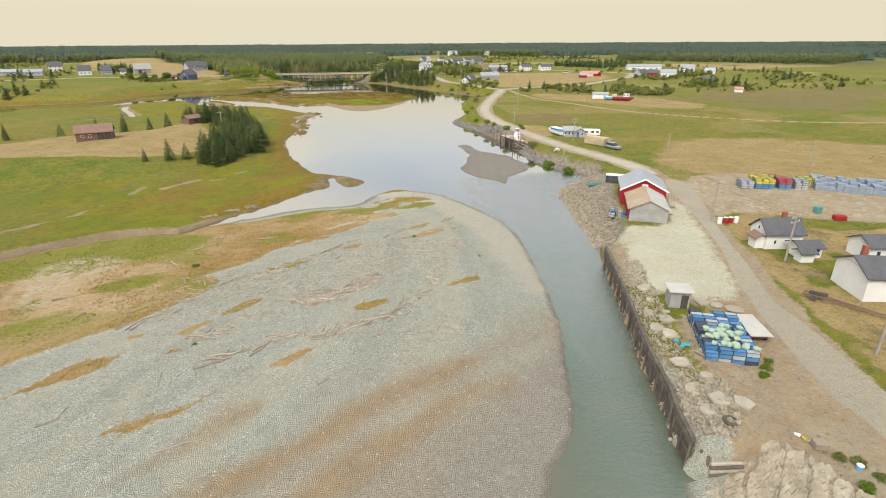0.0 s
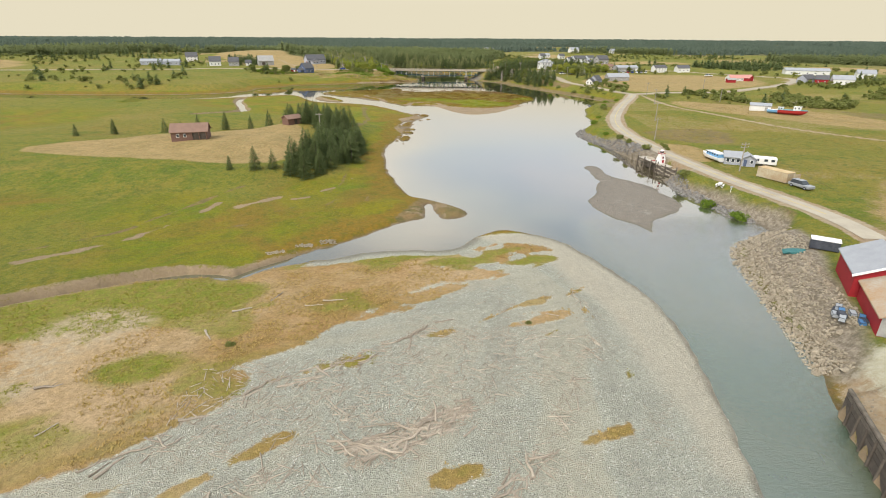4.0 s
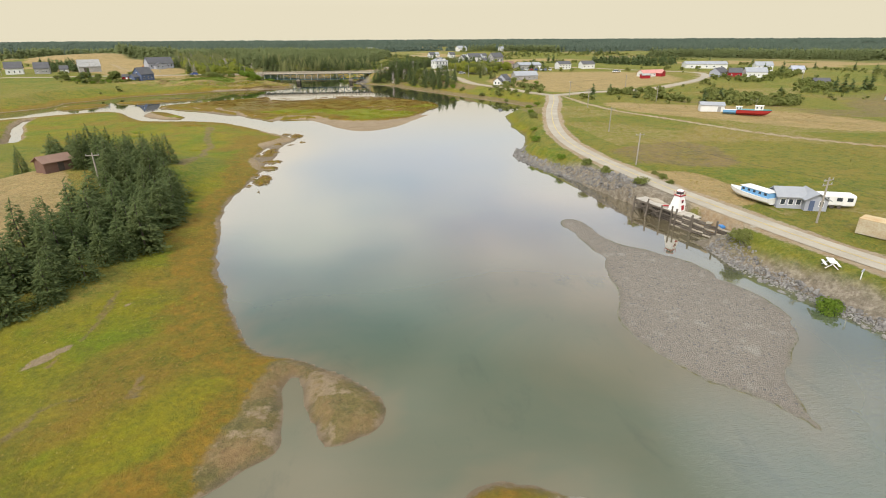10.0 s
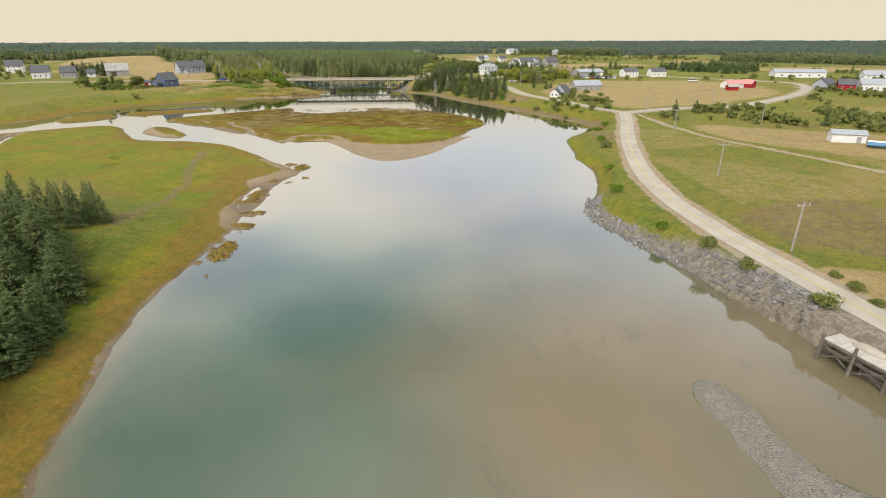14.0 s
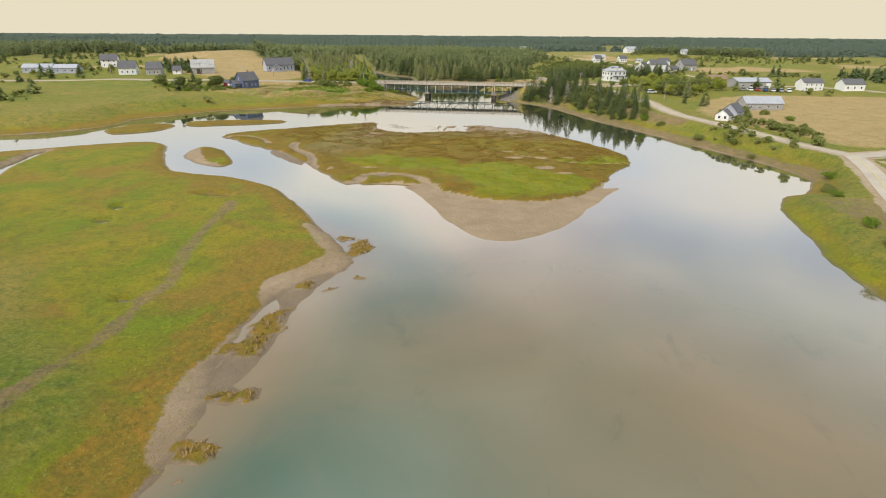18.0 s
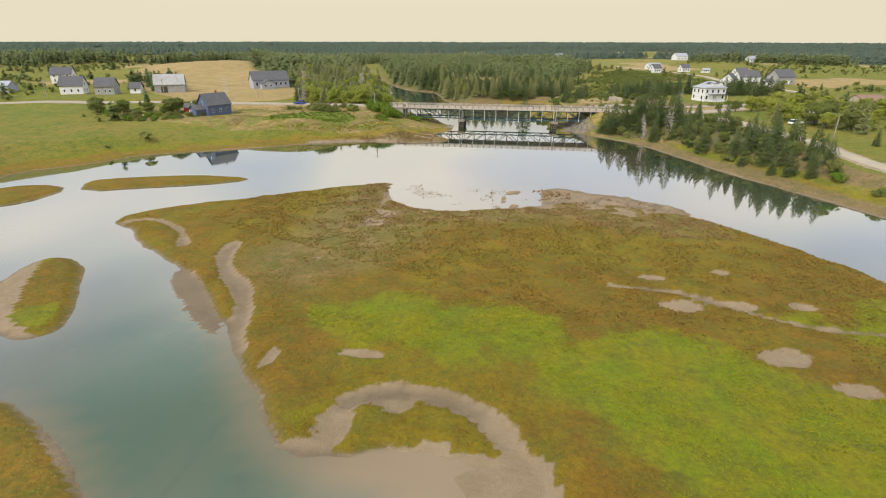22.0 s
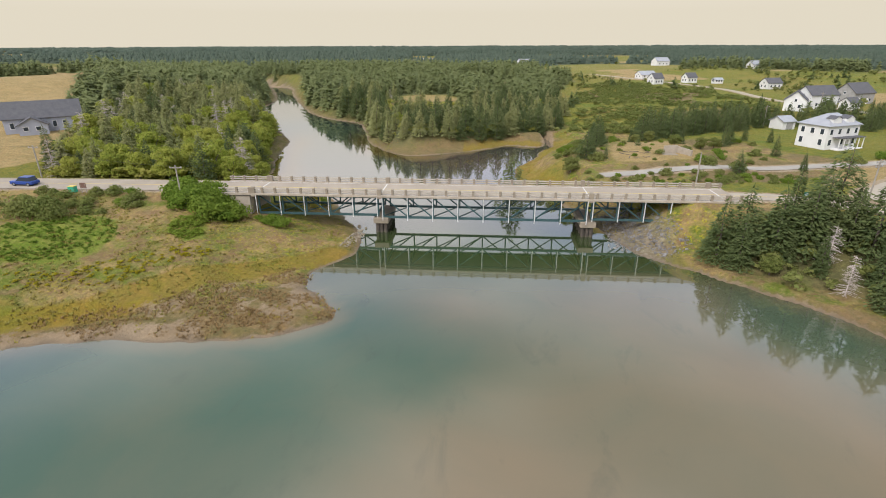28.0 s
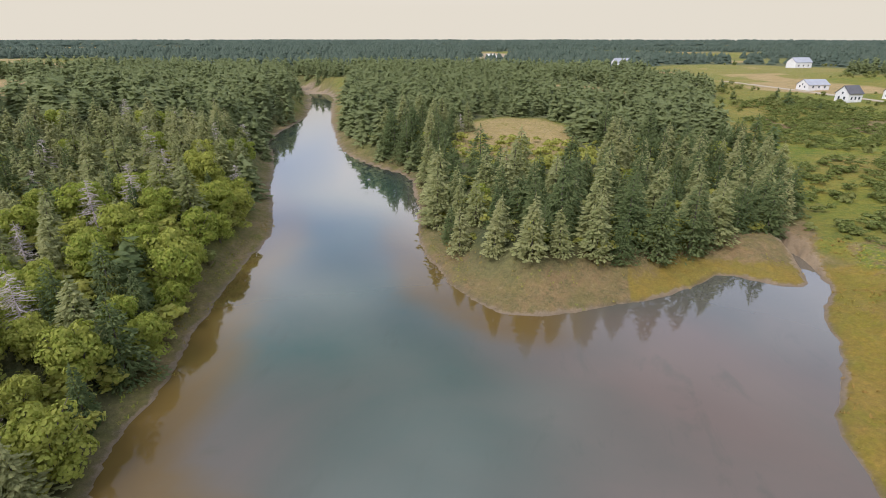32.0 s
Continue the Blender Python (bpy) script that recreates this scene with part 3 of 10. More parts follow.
# level ground behind the timber wall, deep water before it
WALL = [(27.7, -17.2), (28.4, -14.2), (29.3, -11.6), (31.0, -4.5), (33.3, 3.0), (37.4, 17.8)]
_off = MX - np.interp(MY, [q_[1] for q_ in WALL], [q_[0] for q_ in WALL])
_by = (MY > -18.2) & (MY < 18.4) & (np.abs(_off) < 7)
MZ = np.where(_by & (_off > 0.25), np.maximum(MZ, 1.75 + 0.28 * np.minimum(_off, 4.0)), np.where(_by & (_off < 0.1), np.minimum(MZ, -0.6), MZ)).astype(np.float32)
# embankment of the road west of the bridge
_near = (MX < -54) & (MX > -200) & (MY > 335) & (MY < 390)
_emb = smooth(9.0, 3.4, line_dist(ROAD_BRIDGE_W, MX, MY)) * _near * smooth(-56.5, -59.5, MX) * smooth(-190, -130, MX)
MZ = (MZ * (1 - _emb) + np.maximum(MZ, 5.93) * _emb).astype(np.float32)


def ground_z(x, y):
    """Height of the ground sheet at x, y."""
    i = int(np.clip(np.searchsorted(GX, x) - 1, 0, len(GX) - 2))
    j = int(np.clip(np.searchsorted(GY, y) - 1, 0, len(GY) - 2))
    u, v = (x - GX[i]) / (GX[i + 1] - GX[i]), (y - GY[j]) / (GY[j + 1] - GY[j])
    return float((MZ[j, i] * (1 - u) + MZ[j, i + 1] * u) * (1 - v) + (MZ[j + 1, i] * (1 - u) + MZ[j + 1, i + 1] * u) * v)


def ground_zs(x, y):
    x, y = np.asarray(x, float), np.asarray(y, float)
    i = np.clip(np.searchsorted(GX, x) - 1, 0, len(GX) - 2)
    j = np.clip(np.searchsorted(GY, y) - 1, 0, len(GY) - 2)
    u, v = (x - GX[i]) / (GX[i + 1] - GX[i]), (y - GY[j]) / (GY[j + 1] - GY[j])
    return (MZ[j, i] * (1 - u) + MZ[j, i + 1] * u) * (1 - v) + (MZ[j + 1, i] * (1 - u) + MZ[j + 1, i + 1] * u) * v


def grid_mesh(name, X, Y, Z, attrs, material):
    """One sheet from a grid, with its masks."""
    ny, nx = X.shape
    me = bpy.data.meshes.new(name)
    me.vertices.add(nx * ny)
    me.vertices.foreach_set("co", np.stack([X, Y, Z], -1).astype(np.float32).ravel())
    a = (np.arange(ny - 1)[:, None] * nx + np.arange(nx - 1)[None, :]).ravel()
    quads = np.stack([a, a + 1, a + nx + 1, a + nx], -1).astype(np.int32)
    me.loops.add(quads.size)
    me.loops.foreach_set("vertex_index", quads.ravel())
    me.polygons.add(len(quads))
    me.polygons.foreach_set("loop_start", np.arange(0, quads.size, 4, dtype=np.int32))
    me.polygons.foreach_set("use_smooth", np.ones(len(quads), bool))
    me.update(calc_edges=True)
    for key, v in attrs.items():
        at = me.attributes.new(key, "FLOAT", "POINT")
        at.data.foreach_set("value", np.clip(v, 0, 1).astype(np.float32).ravel())
    me.materials.append(material)
    return new(name, me)

# ---- masks of the ground cover ----
HAY_HILL = [(-103, 94), (-83, 88), (-64, 86), (-47, 86), (-35, 89), (-36, 102), (-39, 120), (-49, 134), (-57, 135), (-64, 123), (-73, 111), (-93, 106)]
HAY_NW = [(-128, 362), (-118, 372), (-104, 385), (-104, 405), (-128, 420), (-150, 455), (-185, 502.5), (-262, 642.5), (-330, 680), (-250, 492.5), (-190, 405), (-160, 380)]
DRY_EAST = [(92, 220), (127, 200), (150, 160), (136, 145), (118, 150), (98, 178), (84, 205)]
DRY_SOUTH = [(66, 60), (90, 90), (130, 80), (180, 40), (110, 30), (74, 45)]
LAWN = [(52, 119), (57, 121), (63, 118), (64, 104), (60, 98), (55, 99), (52.5, 108)]
LOT_EAST = [(58, 24), (62, 34), (64.6, 42), (70.3, 51), (83, 49), (96, 37), (120, 20), (112, 6), (88, 14), (76, 20), (64, 27)]
YARD = [(36.5, 16.7), (41.5, 22.7), (51.5, 20.7), (59.5, 38.7), (67.5, 42.7), (81.5, 34.7), (97.5, 18.7), (93.5, 10.7), (77.5, 22.7), (65.5, 30.7), (58.5, 26.7), (51.5, 6.7), (45.5, -5.3), (39.5, 0.7), (35.5, 4.7)]
DIRT_LOW = [(30.5, -17.3), (33.5, -9.3), (35.5, -1.3), (40.5, -2.3), (43.5, -7.3), (42.5, -17.3), (37.5, -31.3), (25.5, -35.3)]
RUBBLE = [(39.5, 20.7), (43.5, 24.7), (47.5, 32.7), (51.5, 44.7), (55.5, 54.7), (51.5, 58.7), (46.5, 55.7), (42.5, 38.7)]
DAMP = [(-14, -21), (-5, -15), (-0.5, -13), (2.9, -9.6), (7, -6.6), (12.4, -4.4), (16, -2.3), (20.4, 3), (23.4, 6.8), (24.9, 2.7), (22.9, -4.7), (19.8, -8.6), (16.4, -11.7), (12.4, -15), (9.9, -17.4), (2, -26), (-10, -32)]
OCHRE = ([(-12, -20), (-5, -15), (-0.5, -13), (2.9, -10.1), (7, -7.1), (10.8, -5.4), (15.3, -3.5), (14.6, -5.1), (9, -8), (4.2, -12.1), (-0.2, -15.4), (-6, -20)], [(0, -18.5), (4.3, -13.8), (9.5, -10.6), (14.6, -7.2), (17.9, -6.2), (17.3, -8.2), (12.8, -10.7), (8.5, -13.6), (5.4, -15.9), (2, -20)],
         [(-14, -17), (-10.3, -13.9), (-7.3, -11.5), (-5.4, -8.2), (-3.3, -7.4), (-2, -8.2), (-3.1, -10), (-6.4, -12.5), (-9.1, -14.5)], [(24.1, 6.8), (25.5, 7.1), (25.3, 2.4), (24.4, 1.2), (23.9, 4)])
OUTER_SHINGLE = [(-2, -24), (4.2, -16.8), (7.4, -14.2), (13, -10.6), (19, -6.5), (24.5, -1.2), (26.5, 6), (28.4, 6), (26, -3), (22.5, -12), (17, -20), (8, -36)]
PEBBLES = [(-80, -50), (-40, -16), (-27, -1), (-23, 3), (-19.5, 5), (-16.8, 8), (-13.1, 12.4), (-11.5, 16.2), (-15, 17.3), (-13.4, 19), (-8.5, 22.6), (-8.1, 25.9), (-3.7, 30.4), (0, 34.7), (7.4, 39.7), (15.8, 44.6), (19.6, 45.4), (19.8, 49),
           (16, 51.8), (11, 52.6), (7, 51.8), (4.5, 50.6), (6, 54), (9, 58), (12, 60.5), (17, 59), (25, 49), (30, 38), (31, 14.5), (25, -9.5), (15, -31.5), (-10, -81.5), (-80, -81.5)]
POCKET = [(4.3, 49.2), (5.7, 50), (7.8, 49.6), (8.1, 48.3), (6.8, 46.9), (5.1, 47.5)]
GRASS_LINES = (([(-26, 2), (-17.1, 8.6), (-13.1, 12.6), (-7.8, 17.5), (-3, 19.5)], 0.8), ([(3, 24), (7.3, 26.9), (10.8, 30.7), (14.5, 33.3), (19.5, 37)], 0.9), ([(12.3, 23.6), (15.8, 27)], 0.8), ([(-12.8, 2.8), (-11, 5.3), (-8.8, 7.6), (-6.4, 9.8)], 1.0),
               ([(4.6, 6.5), (7.2, 7.5)], 0.7), ([(15.1, 11), (19, 13.2)], 0.6), ([(19.6, 25), (20.7, 20)], 0.5), ([(-17, 3.5), (-15, 4.6)], 0.9), ([(17, 36), (19.5, 30), (20, 24)], 0.4), ([(-14.5, -0.5), (-11.5, 0.8)], 0.6), ([(-22, -1), (-19, -0.5)], 0.8))
TURF_PATCHES = ([(-10.7, 45.8), (-6.7, 46.8), (-2.8, 47.9), (1.3, 48.8), (4.3, 49.4), (4.5, 48.1), (1.4, 46.9), (-1.7, 45.9), (-4.4, 43.8), (-5.8, 42.4), (-7.5, 43.1), (-9.8, 44.4)],
                [(8.3, 49.6), (11.1, 50.6), (14, 50.6), (12.5, 48.9), (9.7, 47), (7, 44.8), (3.9, 43.6), (-0.2, 43.7), (1.5, 45.8), (4.7, 47.2), (6.8, 47.1)],
                [(14.4, 47.9), (18.5, 48.4), (18.4, 46.6), (15.5, 44.4), (12.3, 43.9), (10.8, 44.5), (13.6, 46.1)],
                [(-26, 16.1), (-25, 18.2), (-21.9, 19.9), (-18.2, 18.9), (-18.3, 17.3), (-20.1, 15.2), (-23.6, 14.4)], [(-34, 6), (-28, 10), (-24, 11), (-26, 8), (-31, 3)], [(-60, 30), (-42, 30), (-33.3, 34.2), (-28.7, 36.2), (-22.8, 36), (-19.4, 36.5), (-17.2, 34.5), (-18.5, 30), (-21.2, 27.5), (-25.4, 25.5), (-38, 20), (-60, 14)], [(-60, 22), (-45, 28), (-40, 31), (-42, 25), (-55, 16)])
BARE_SOIL = [(-35.2, 14), (-36.9, 22.7), (-33.8, 27.5), (-26.1, 26.9), (-26.5, 22.9), (-30.4, 20.4), (-28.3, 12.4), (-30, 10.7)]
NE_MEADOW = [(-6, 457.5), (2, 492.5), (10, 530), (42, 505), (62, 455), (32, 430), (12, 436.2), (2, 442.5)]
FIELD_NE = [(22, 705), (48, 655), (92, 667.5), (192, 805), (122, 905), (42, 855)]
CLEARING = [(-62, 500), (-60, 520), (-53, 541), (-29, 537), (-26, 496), (-38, 479), (-52, 480)]
FIELD_NW = [(-42, 660), (-6, 645), (6, 585), (-28, 588)]
DRY_BRIDGE_E = [(-6, 374), (-3, 390), (4, 408), (16, 424), (40, 426), (50, 404), (58, 398), (40, 384), (14, 374)]
MUD_POINT = [(-3, 75.5), (2, 73), (6.5, 66.5), (4, 62), (-3, 61.5), (-6, 61), (-6.5, 63), (-5, 69)]
DRY_HOUSE = [(36, 376), (44, 398), (70, 402), (90, 396), (60, 380)]
VILLAGE = [(64, 300), (74, 330), (110, 350), (160, 350), (180, 320), (160, 275), (120, 258), (86, 250), (74, 270)]
CLEARCUT = [(-128, 830), (-95, 830), (-80, 960), (-86, 1080), (-110, 1270), (-150, 1270), (-124, 1060), (-118, 960)]
MUD_TIP = [(-74, 330), (-66, 333), (-54.4, 338), (-46.6, 344.7), (-41.4, 350.5), (-38.9, 349.2), (-36, 345), (-32.5, 338.6), (-34.9, 335.5), (-43, 331.6), (-56, 329), (-74, 326)]
MUD_BARE = ([(-72, 329), (-65.1, 332), (-58.3, 333.7), (-53.3, 334.7), (-47.2, 335.7), (-45.3, 333.5), (-54.3, 330), (-62.3, 328), (-72, 325)], [(-40.3, 340.3), (-39.7, 346.7), (-37.4, 349.6), (-34.5, 348.5), (-32.5, 342.2), (-37.1, 339.1)])
AMBER_W = [(-80, 331), (-67.7, 334.9), (-60.3, 338.8), (-54.4, 344.8), (-49, 349.8), (-42.3, 354.5), (-37.2, 358.3), (-35.4, 352.8), (-41.3, 350.4), (-46.5, 344.5), (-50.4, 341.8), (-54.2, 337.8), (-60.2, 334.1), (-66, 332), (-80, 327)]
GOLD_W = [(-84, 335), (-72.6, 340.2), (-66, 341.5), (-61.6, 346.1), (-57.6, 350.3), (-52, 352.8), (-53.3, 348.6), (-58.6, 342.8), (-64.8, 340), (-70.5, 338.1), (-84, 332)]
GREEN_W = [(-92, 345), (-80.3, 348.6), (-75.6, 353.4), (-69.8, 356.9), (-66.1, 352.9), (-66.4, 345.6), (-70.7, 342.6), (-80, 340), (-92, 338)]
BRIGHT_W = [(-61.8, 356.6), (-58, 359.5), (-55.4, 354.6), (-58, 352.1)]
HAY_W = [(-120, 368), (-101.6, 371), (-91.2, 369), (-79.7, 364.9), (-81.2, 360.9), (-87.6, 356.8), (-110, 356)]
BANK_W = [(-150, 344), (-125, 358), (-90, 361), (-50, 362), (-38, 355), (-44, 342), (-66, 337), (-90, 330), (-120, 328)]
SCRUB_E = [(4, 446), (12, 470), (20, 520), (30, 580), (56, 610), (84, 600), (92, 560), (90, 500), (70, 452), (44, 442), (22, 440)]
BROWN_BANK = [(30, 352), (36, 346), (46, 326), (52, 304), (60, 286), (57, 284), (46, 302), (38, 318), (28, 340)]

x, y = MX, MY
d, di, spit, east = LAND["d"], LAND["di"], LAND["spit"], LAND["east"]
edge = 2.2 * (fbm(x, y, 8, 0, 4) - 0.5)


def zone(pts, soft=1.5, wild=1.0):
    return smooth(-soft, soft, sdf(pts, x, y, 20) + wild * edge)


pebble = zone(PEBBLES, 1.2, 1.6) * spit
sprout = np.maximum.reduce([smooth(w_, w_ * 0.35, line_dist(spline(q_, 1.0), x, y, 12) + 0.9 * edge) for q_, w_ in GRASS_LINES])
pebble = np.maximum(pebble, zone(POCKET, 0.5, 0.4) * spit) * (1 - 0.9 * sprout * smooth(0.30, 0.46, fbm(x, y, 2.0, 27, 4)))
pebble = np.maximum(pebble, smooth(-0.4, 0.4, LAND["dg"]))
pebble = np.maximum(pebble, spit * smooth(38, 44, y) * smooth(-2, 4, x) * smooth(0.44, 0.54, fbm(x, y, 4.0, 22, 4)) * (1 - np.maximum.reduce([zone(q_, 0.8, 0.8) for q_ in TURF_PATCHES[:3]])))
streak = fbm(x * 0.5 + y * 0.35, y * 1.3 - x * 0.9, 9, 3, 4)
pebble = pebble * (1 - 0.75 * smooth(0.70, 0.76, streak) * spit * smooth(5, 10, d))
strand = smooth(2.2, 0.4, np.abs(d - 1.2)) * spit
pebble = np.maximum(pebble, strand * smooth(-20, -12, x))
along = fbm(x * 0.30 + y * 0.24, (y * 0.78 - x * 0.62) * 1.6, 4.0, 19, 4)
damp = spit * zone(DAMP, 2.2, 1.6) * (0.45 + 0.55 * smooth(0.36, 0.60, along))
ochre = spit * np.maximum.reduce([zone(q_, 1.0, 1.2) * w_ for q_, w_ in zip(OCHRE, (1.0, 1.0, 0.75, 0.8))]) * (0.6 + 0.4 * smooth(0.34, 0.54, along))
SCREE = [(0, 357), (6, 356), (9, 364), (3, 373), (0, 372)]
rubble = np.maximum(np.maximum(zone(RUBBLE, 1.0), 0.7 * zone(SCREE, 1.5)), east * smooth(3.0, 1.6, d + edge) * (y > 55) * smooth(162, 154, y) * smooth(-1.0, -3.0, LAND["dg"]))
sandy = np.maximum(LAND["mud"], smooth(-0.5, 0.8, LAND["ds"]) * (di < 0.6))
sandy = np.maximum.reduce([sandy, 0.62 * zone(MUD_TIP, 1.5, 1.6) * smooth(0.50, 0.58, fbm(x, y, 4, 13, 4))] + [0.95 * zone(q_, 1.0, 1.2) for q_ in MUD_BARE])
sandy = np.maximum(sandy * (1 - 0.6 * zone(MUD_POINT, 1.0, 0.5)), 0.55 * zone(MUD_POINT, 1.0, 0.8) * smooth(0.49, 0.58, fbm(x, y, 2.6, 9, 4)))
sandy = np.maximum(sandy, smooth(0.3, -0.3, d) * (di < 0) * (LAND["small"] < 0) * (LAND["dg"] < -0.4))
for q_, w_ in MARSH_STREAKS:
    sandy = np.maximum(sandy, 0.85 * smooth(w_, w_ * 0.3, line_dist(spline(q_, 1.0), x, y, 12) + 2.4 * (fbm(x, y, 4.5, 2, 4) - 0.42)))
low = smooth(1.7, 1.0, MZ) * (d > -6) * (1 - spit)
marsh = np.maximum(low, np.maximum(smooth(-0.5, 0.5, di), smooth(-0.5, 0.5, LAND["small"])))
marsh = np.maximum(marsh, LAND["tufts"])
sandy = sandy * (1 - LAND["tufts"])
marsh = np.where((spit > 0.5) | (LAND["dg"] > -3), 0.0, marsh)
FIELD_COVE = [(15, 431), (27, 427.5), (30, 414.7), (26, 396), (8.5, 392.5), (7.5, 400), (11, 412)]
HOUSES_S = [(48, -16), (54, 4), (60, 24), (80, 25), (100, 12), (90, -4), (66, -24)]
hay = np.maximum.reduce([zone(HAY_HILL), 0.95 * smooth(-3.5, -0.5, sdf(HOUSES_S, x, y, 20) + edge) * smooth(0.30, 0.44, fbm(x, y, 8, 5, 4)), 0.9 * zone(FIELD_COVE, 2, 2), zone(HAY_NW, 2), 0.8 * zone(DRY_EAST, 4, 3), 0.8 * zone(DRY_SOUTH, 6, 4), 0.9 * zone(LAWN), 0.7 * zone(VILLAGE, 4, 3), zone(FIELD_NE, 6, 2) * 0.4,
                         0.6 * zone(CLEARING, 3, 2), 0.8 * zone(FIELD_NW, 4, 3), 0.7 * zone(DRY_HOUSE, 3, 2), 0.9 * zone(HAY_W, 1.5, 1)])
BANK_SPIT_N = [(-54, 438), (-44, 425), (-36, 420.5), (-25, 426), (-16, 431), (0, 438), (8, 462), (0, 455), (-20, 441), (-36, 432), (-46, 438)]
BANK_COVE = [(-12, 395), (-8, 420), (2, 436), (8, 450), (26, 446), (18, 424), (4, 402)]
rust = np.maximum.reduce([0.75 * zone(BANK_SPIT_N, 1.5, 1), 0.9 * zone(BANK_COVE, 3, 2) * smooth(0.34, 0.44, fbm(x, y, 8, 17, 4)), 0.5 * zone(HOUSES_S, 2, 2) * smooth(0.50, 0.60, fbm(x, y, 6, 5, 4)), 0.58 * smooth(52, 58, x) * smooth(48, 60, y) * smooth(245, 200, y) * smooth(0.46, 0.56, fbm(x, y * 1.4, 34, 15, 5)),
                       zone(DRY_BRIDGE_E, 3, 2) * 0.9 * (1 - 0.8 * zone(FIELD_COVE, 2, 2)), 0.8 * zone(BROWN_BANK, 2), 0.8 * zone(SCRUB_E, 3, 2) * smooth(0.52, 0.60, fbm(x, y, 22, 3, 4))])
hay = np.maximum(hay, smooth(0.56, 0.66, fbm(x, y, 60, 2, 4)) * (np.abs(x) + np.abs(y - 200) > 420) * 0.8)
hay = np.maximum(hay, 0.46 * smooth(0.53, 0.62, fbm(x, y, 26, 1, 4)) * (x > 60) * (y < 240) * (y > 20))
shoulder = smooth(1.6, 0.2, LAND["road"] + 1.4 * (fbm(x, y, 4, 1, 3) - 0.5))
dirt = np.maximum.reduce([zone(YARD), 0.9 * zone(LOT_EAST, 1.5, 1.5), 0.8 * zone(CLEARCUT, 6), 0.9 * zone(DIRT_LOW, 2), shoulder * 0.8, 0.9 * smooth(1.5, 0.7, line_dist(TRACK, x, y) + edge * 0.3), smooth(3.6, 2.2, line_dist(TRACK_YARD, x, y) + edge * 0.4),
                          0.8 * smooth(1.3, 0.6, line_dist(LANE_FARM, x, y) + edge * 0.3), 0.0 * x])
BANK_EAST = [(9, 357), (17, 361), (26, 361), (35, 356), (41, 345), (46, 331), (50, 319), (46, 311), (38, 320), (33, 330), (28, 341), (19, 349)]
FOREST_W = [(-62, 382.5), (-64, 392.5), (-69, 405), (-75, 420), (-82, 445), (-90, 457.5), (-100, 482.5), (-118, 510), (-128, 552.5), (-150, 600), (-170, 632.5), (-260, 705), (-400, 780),
            (-330, 655), (-200, 505), (-150, 442.5), (-128, 415), (-98, 407.5), (-90, 386.2), (-92, 370), (-70, 371), (-56, 374)]
FOREST_E = [(-49, 441.2), (-42, 431.9), (-36, 429.4), (-26, 436.2), (-16, 446.2), (-6, 456.2), (-2, 470), (4, 492.5), (12, 530), (22, 580), (42, 642.5), (2, 705), (-100, 730), (-150, 667.5), (-135, 623.8),
            (-120, 590), (-104, 541.2), (-86, 505), (-74, 491.2), (-64, 483.8), (-56, 466.2), (-52, 450)]
wood = np.maximum(zone(FOREST_W, 3), zone(FOREST_E, 3) * (1 - zone(CLEARING, 2)) * (1 - zone(FIELD_NW, 3)))
far = np.hypot(x, y - 200)
wood = np.maximum(wood, smooth(0.45, 0.52, fbm(x, y, 180, 3, 4)) * smooth(430, 560, far) * smooth(320, 520, y + 0.25 * np.abs(x)))
wood = np.maximum(wood, smooth(700, 1100, far) * smooth(0.40, 0.44, fbm(x, y, 260, 1, 3)))
wood = wood * (1 - zone(HAY_NW, 3)) * (1 - zone(FIELD_NW, 3)) * (1 - zone(FIELD_NE, 4)) * (1 - zone(CLEARCUT, 4)) * (1 - zone(SCRUB_E, 3))
wood = np.where(LAND["road"] < 3, 0, wood)
wood = np.maximum(wood, 0.85 * zone(BANK_EAST, 2, 1))
hay = hay * (1 - wood)
rust = np.maximum(rust, 0.62 * smooth(1.8, 0.4, line_dist(PATH_MARSH, x, y) + 1.2 * edge))
hay = np.maximum(hay, 0.3 * smooth(1.8, 0.4, line_dist(PATH_MARSH, x, y) + 1.2 * edge))
for q_, w_ in RUST_STREAKS:
    rust = np.maximum(rust, 0.7 * smooth(w_, w_ * 0.2, line_dist(spline(q_, 1.0), x, y, 12) + 2.4 * (fbm(x, y, 5.0, 8, 4) - 0.42)))
EAST_SHORE = smooth(48, 56, x + 0.45 * (y - 250)) * smooth(222, 236, y) * smooth(356, 346, y) * smooth(7.0, 3.0, d + 1.5 * edge) * (d > -1)
rust = np.maximum.reduce([rust, 0.75 * EAST_SHORE, 0.9 * zone(MUD_POINT, 1.2, 0.8), 0.75 * zone(MUD_TIP, 2, 1.5)])
ASPHALT = [(63, 48), (57.5, 31), (51.6, 13.6), (48, 6), (44.6, -1.9), (42.8, -8.3), (40.9, -14.1), (40.4, -20), (38.4, -34), (43, -34), (44.6, -19), (45.4, -14), (46.5, -9), (47.3, -4), (47.8, 0), (51.8, 9.5), (56, 20), (62, 34), (66.5, 47)]
asph = zone(ASPHALT, 0.5, 0.35)


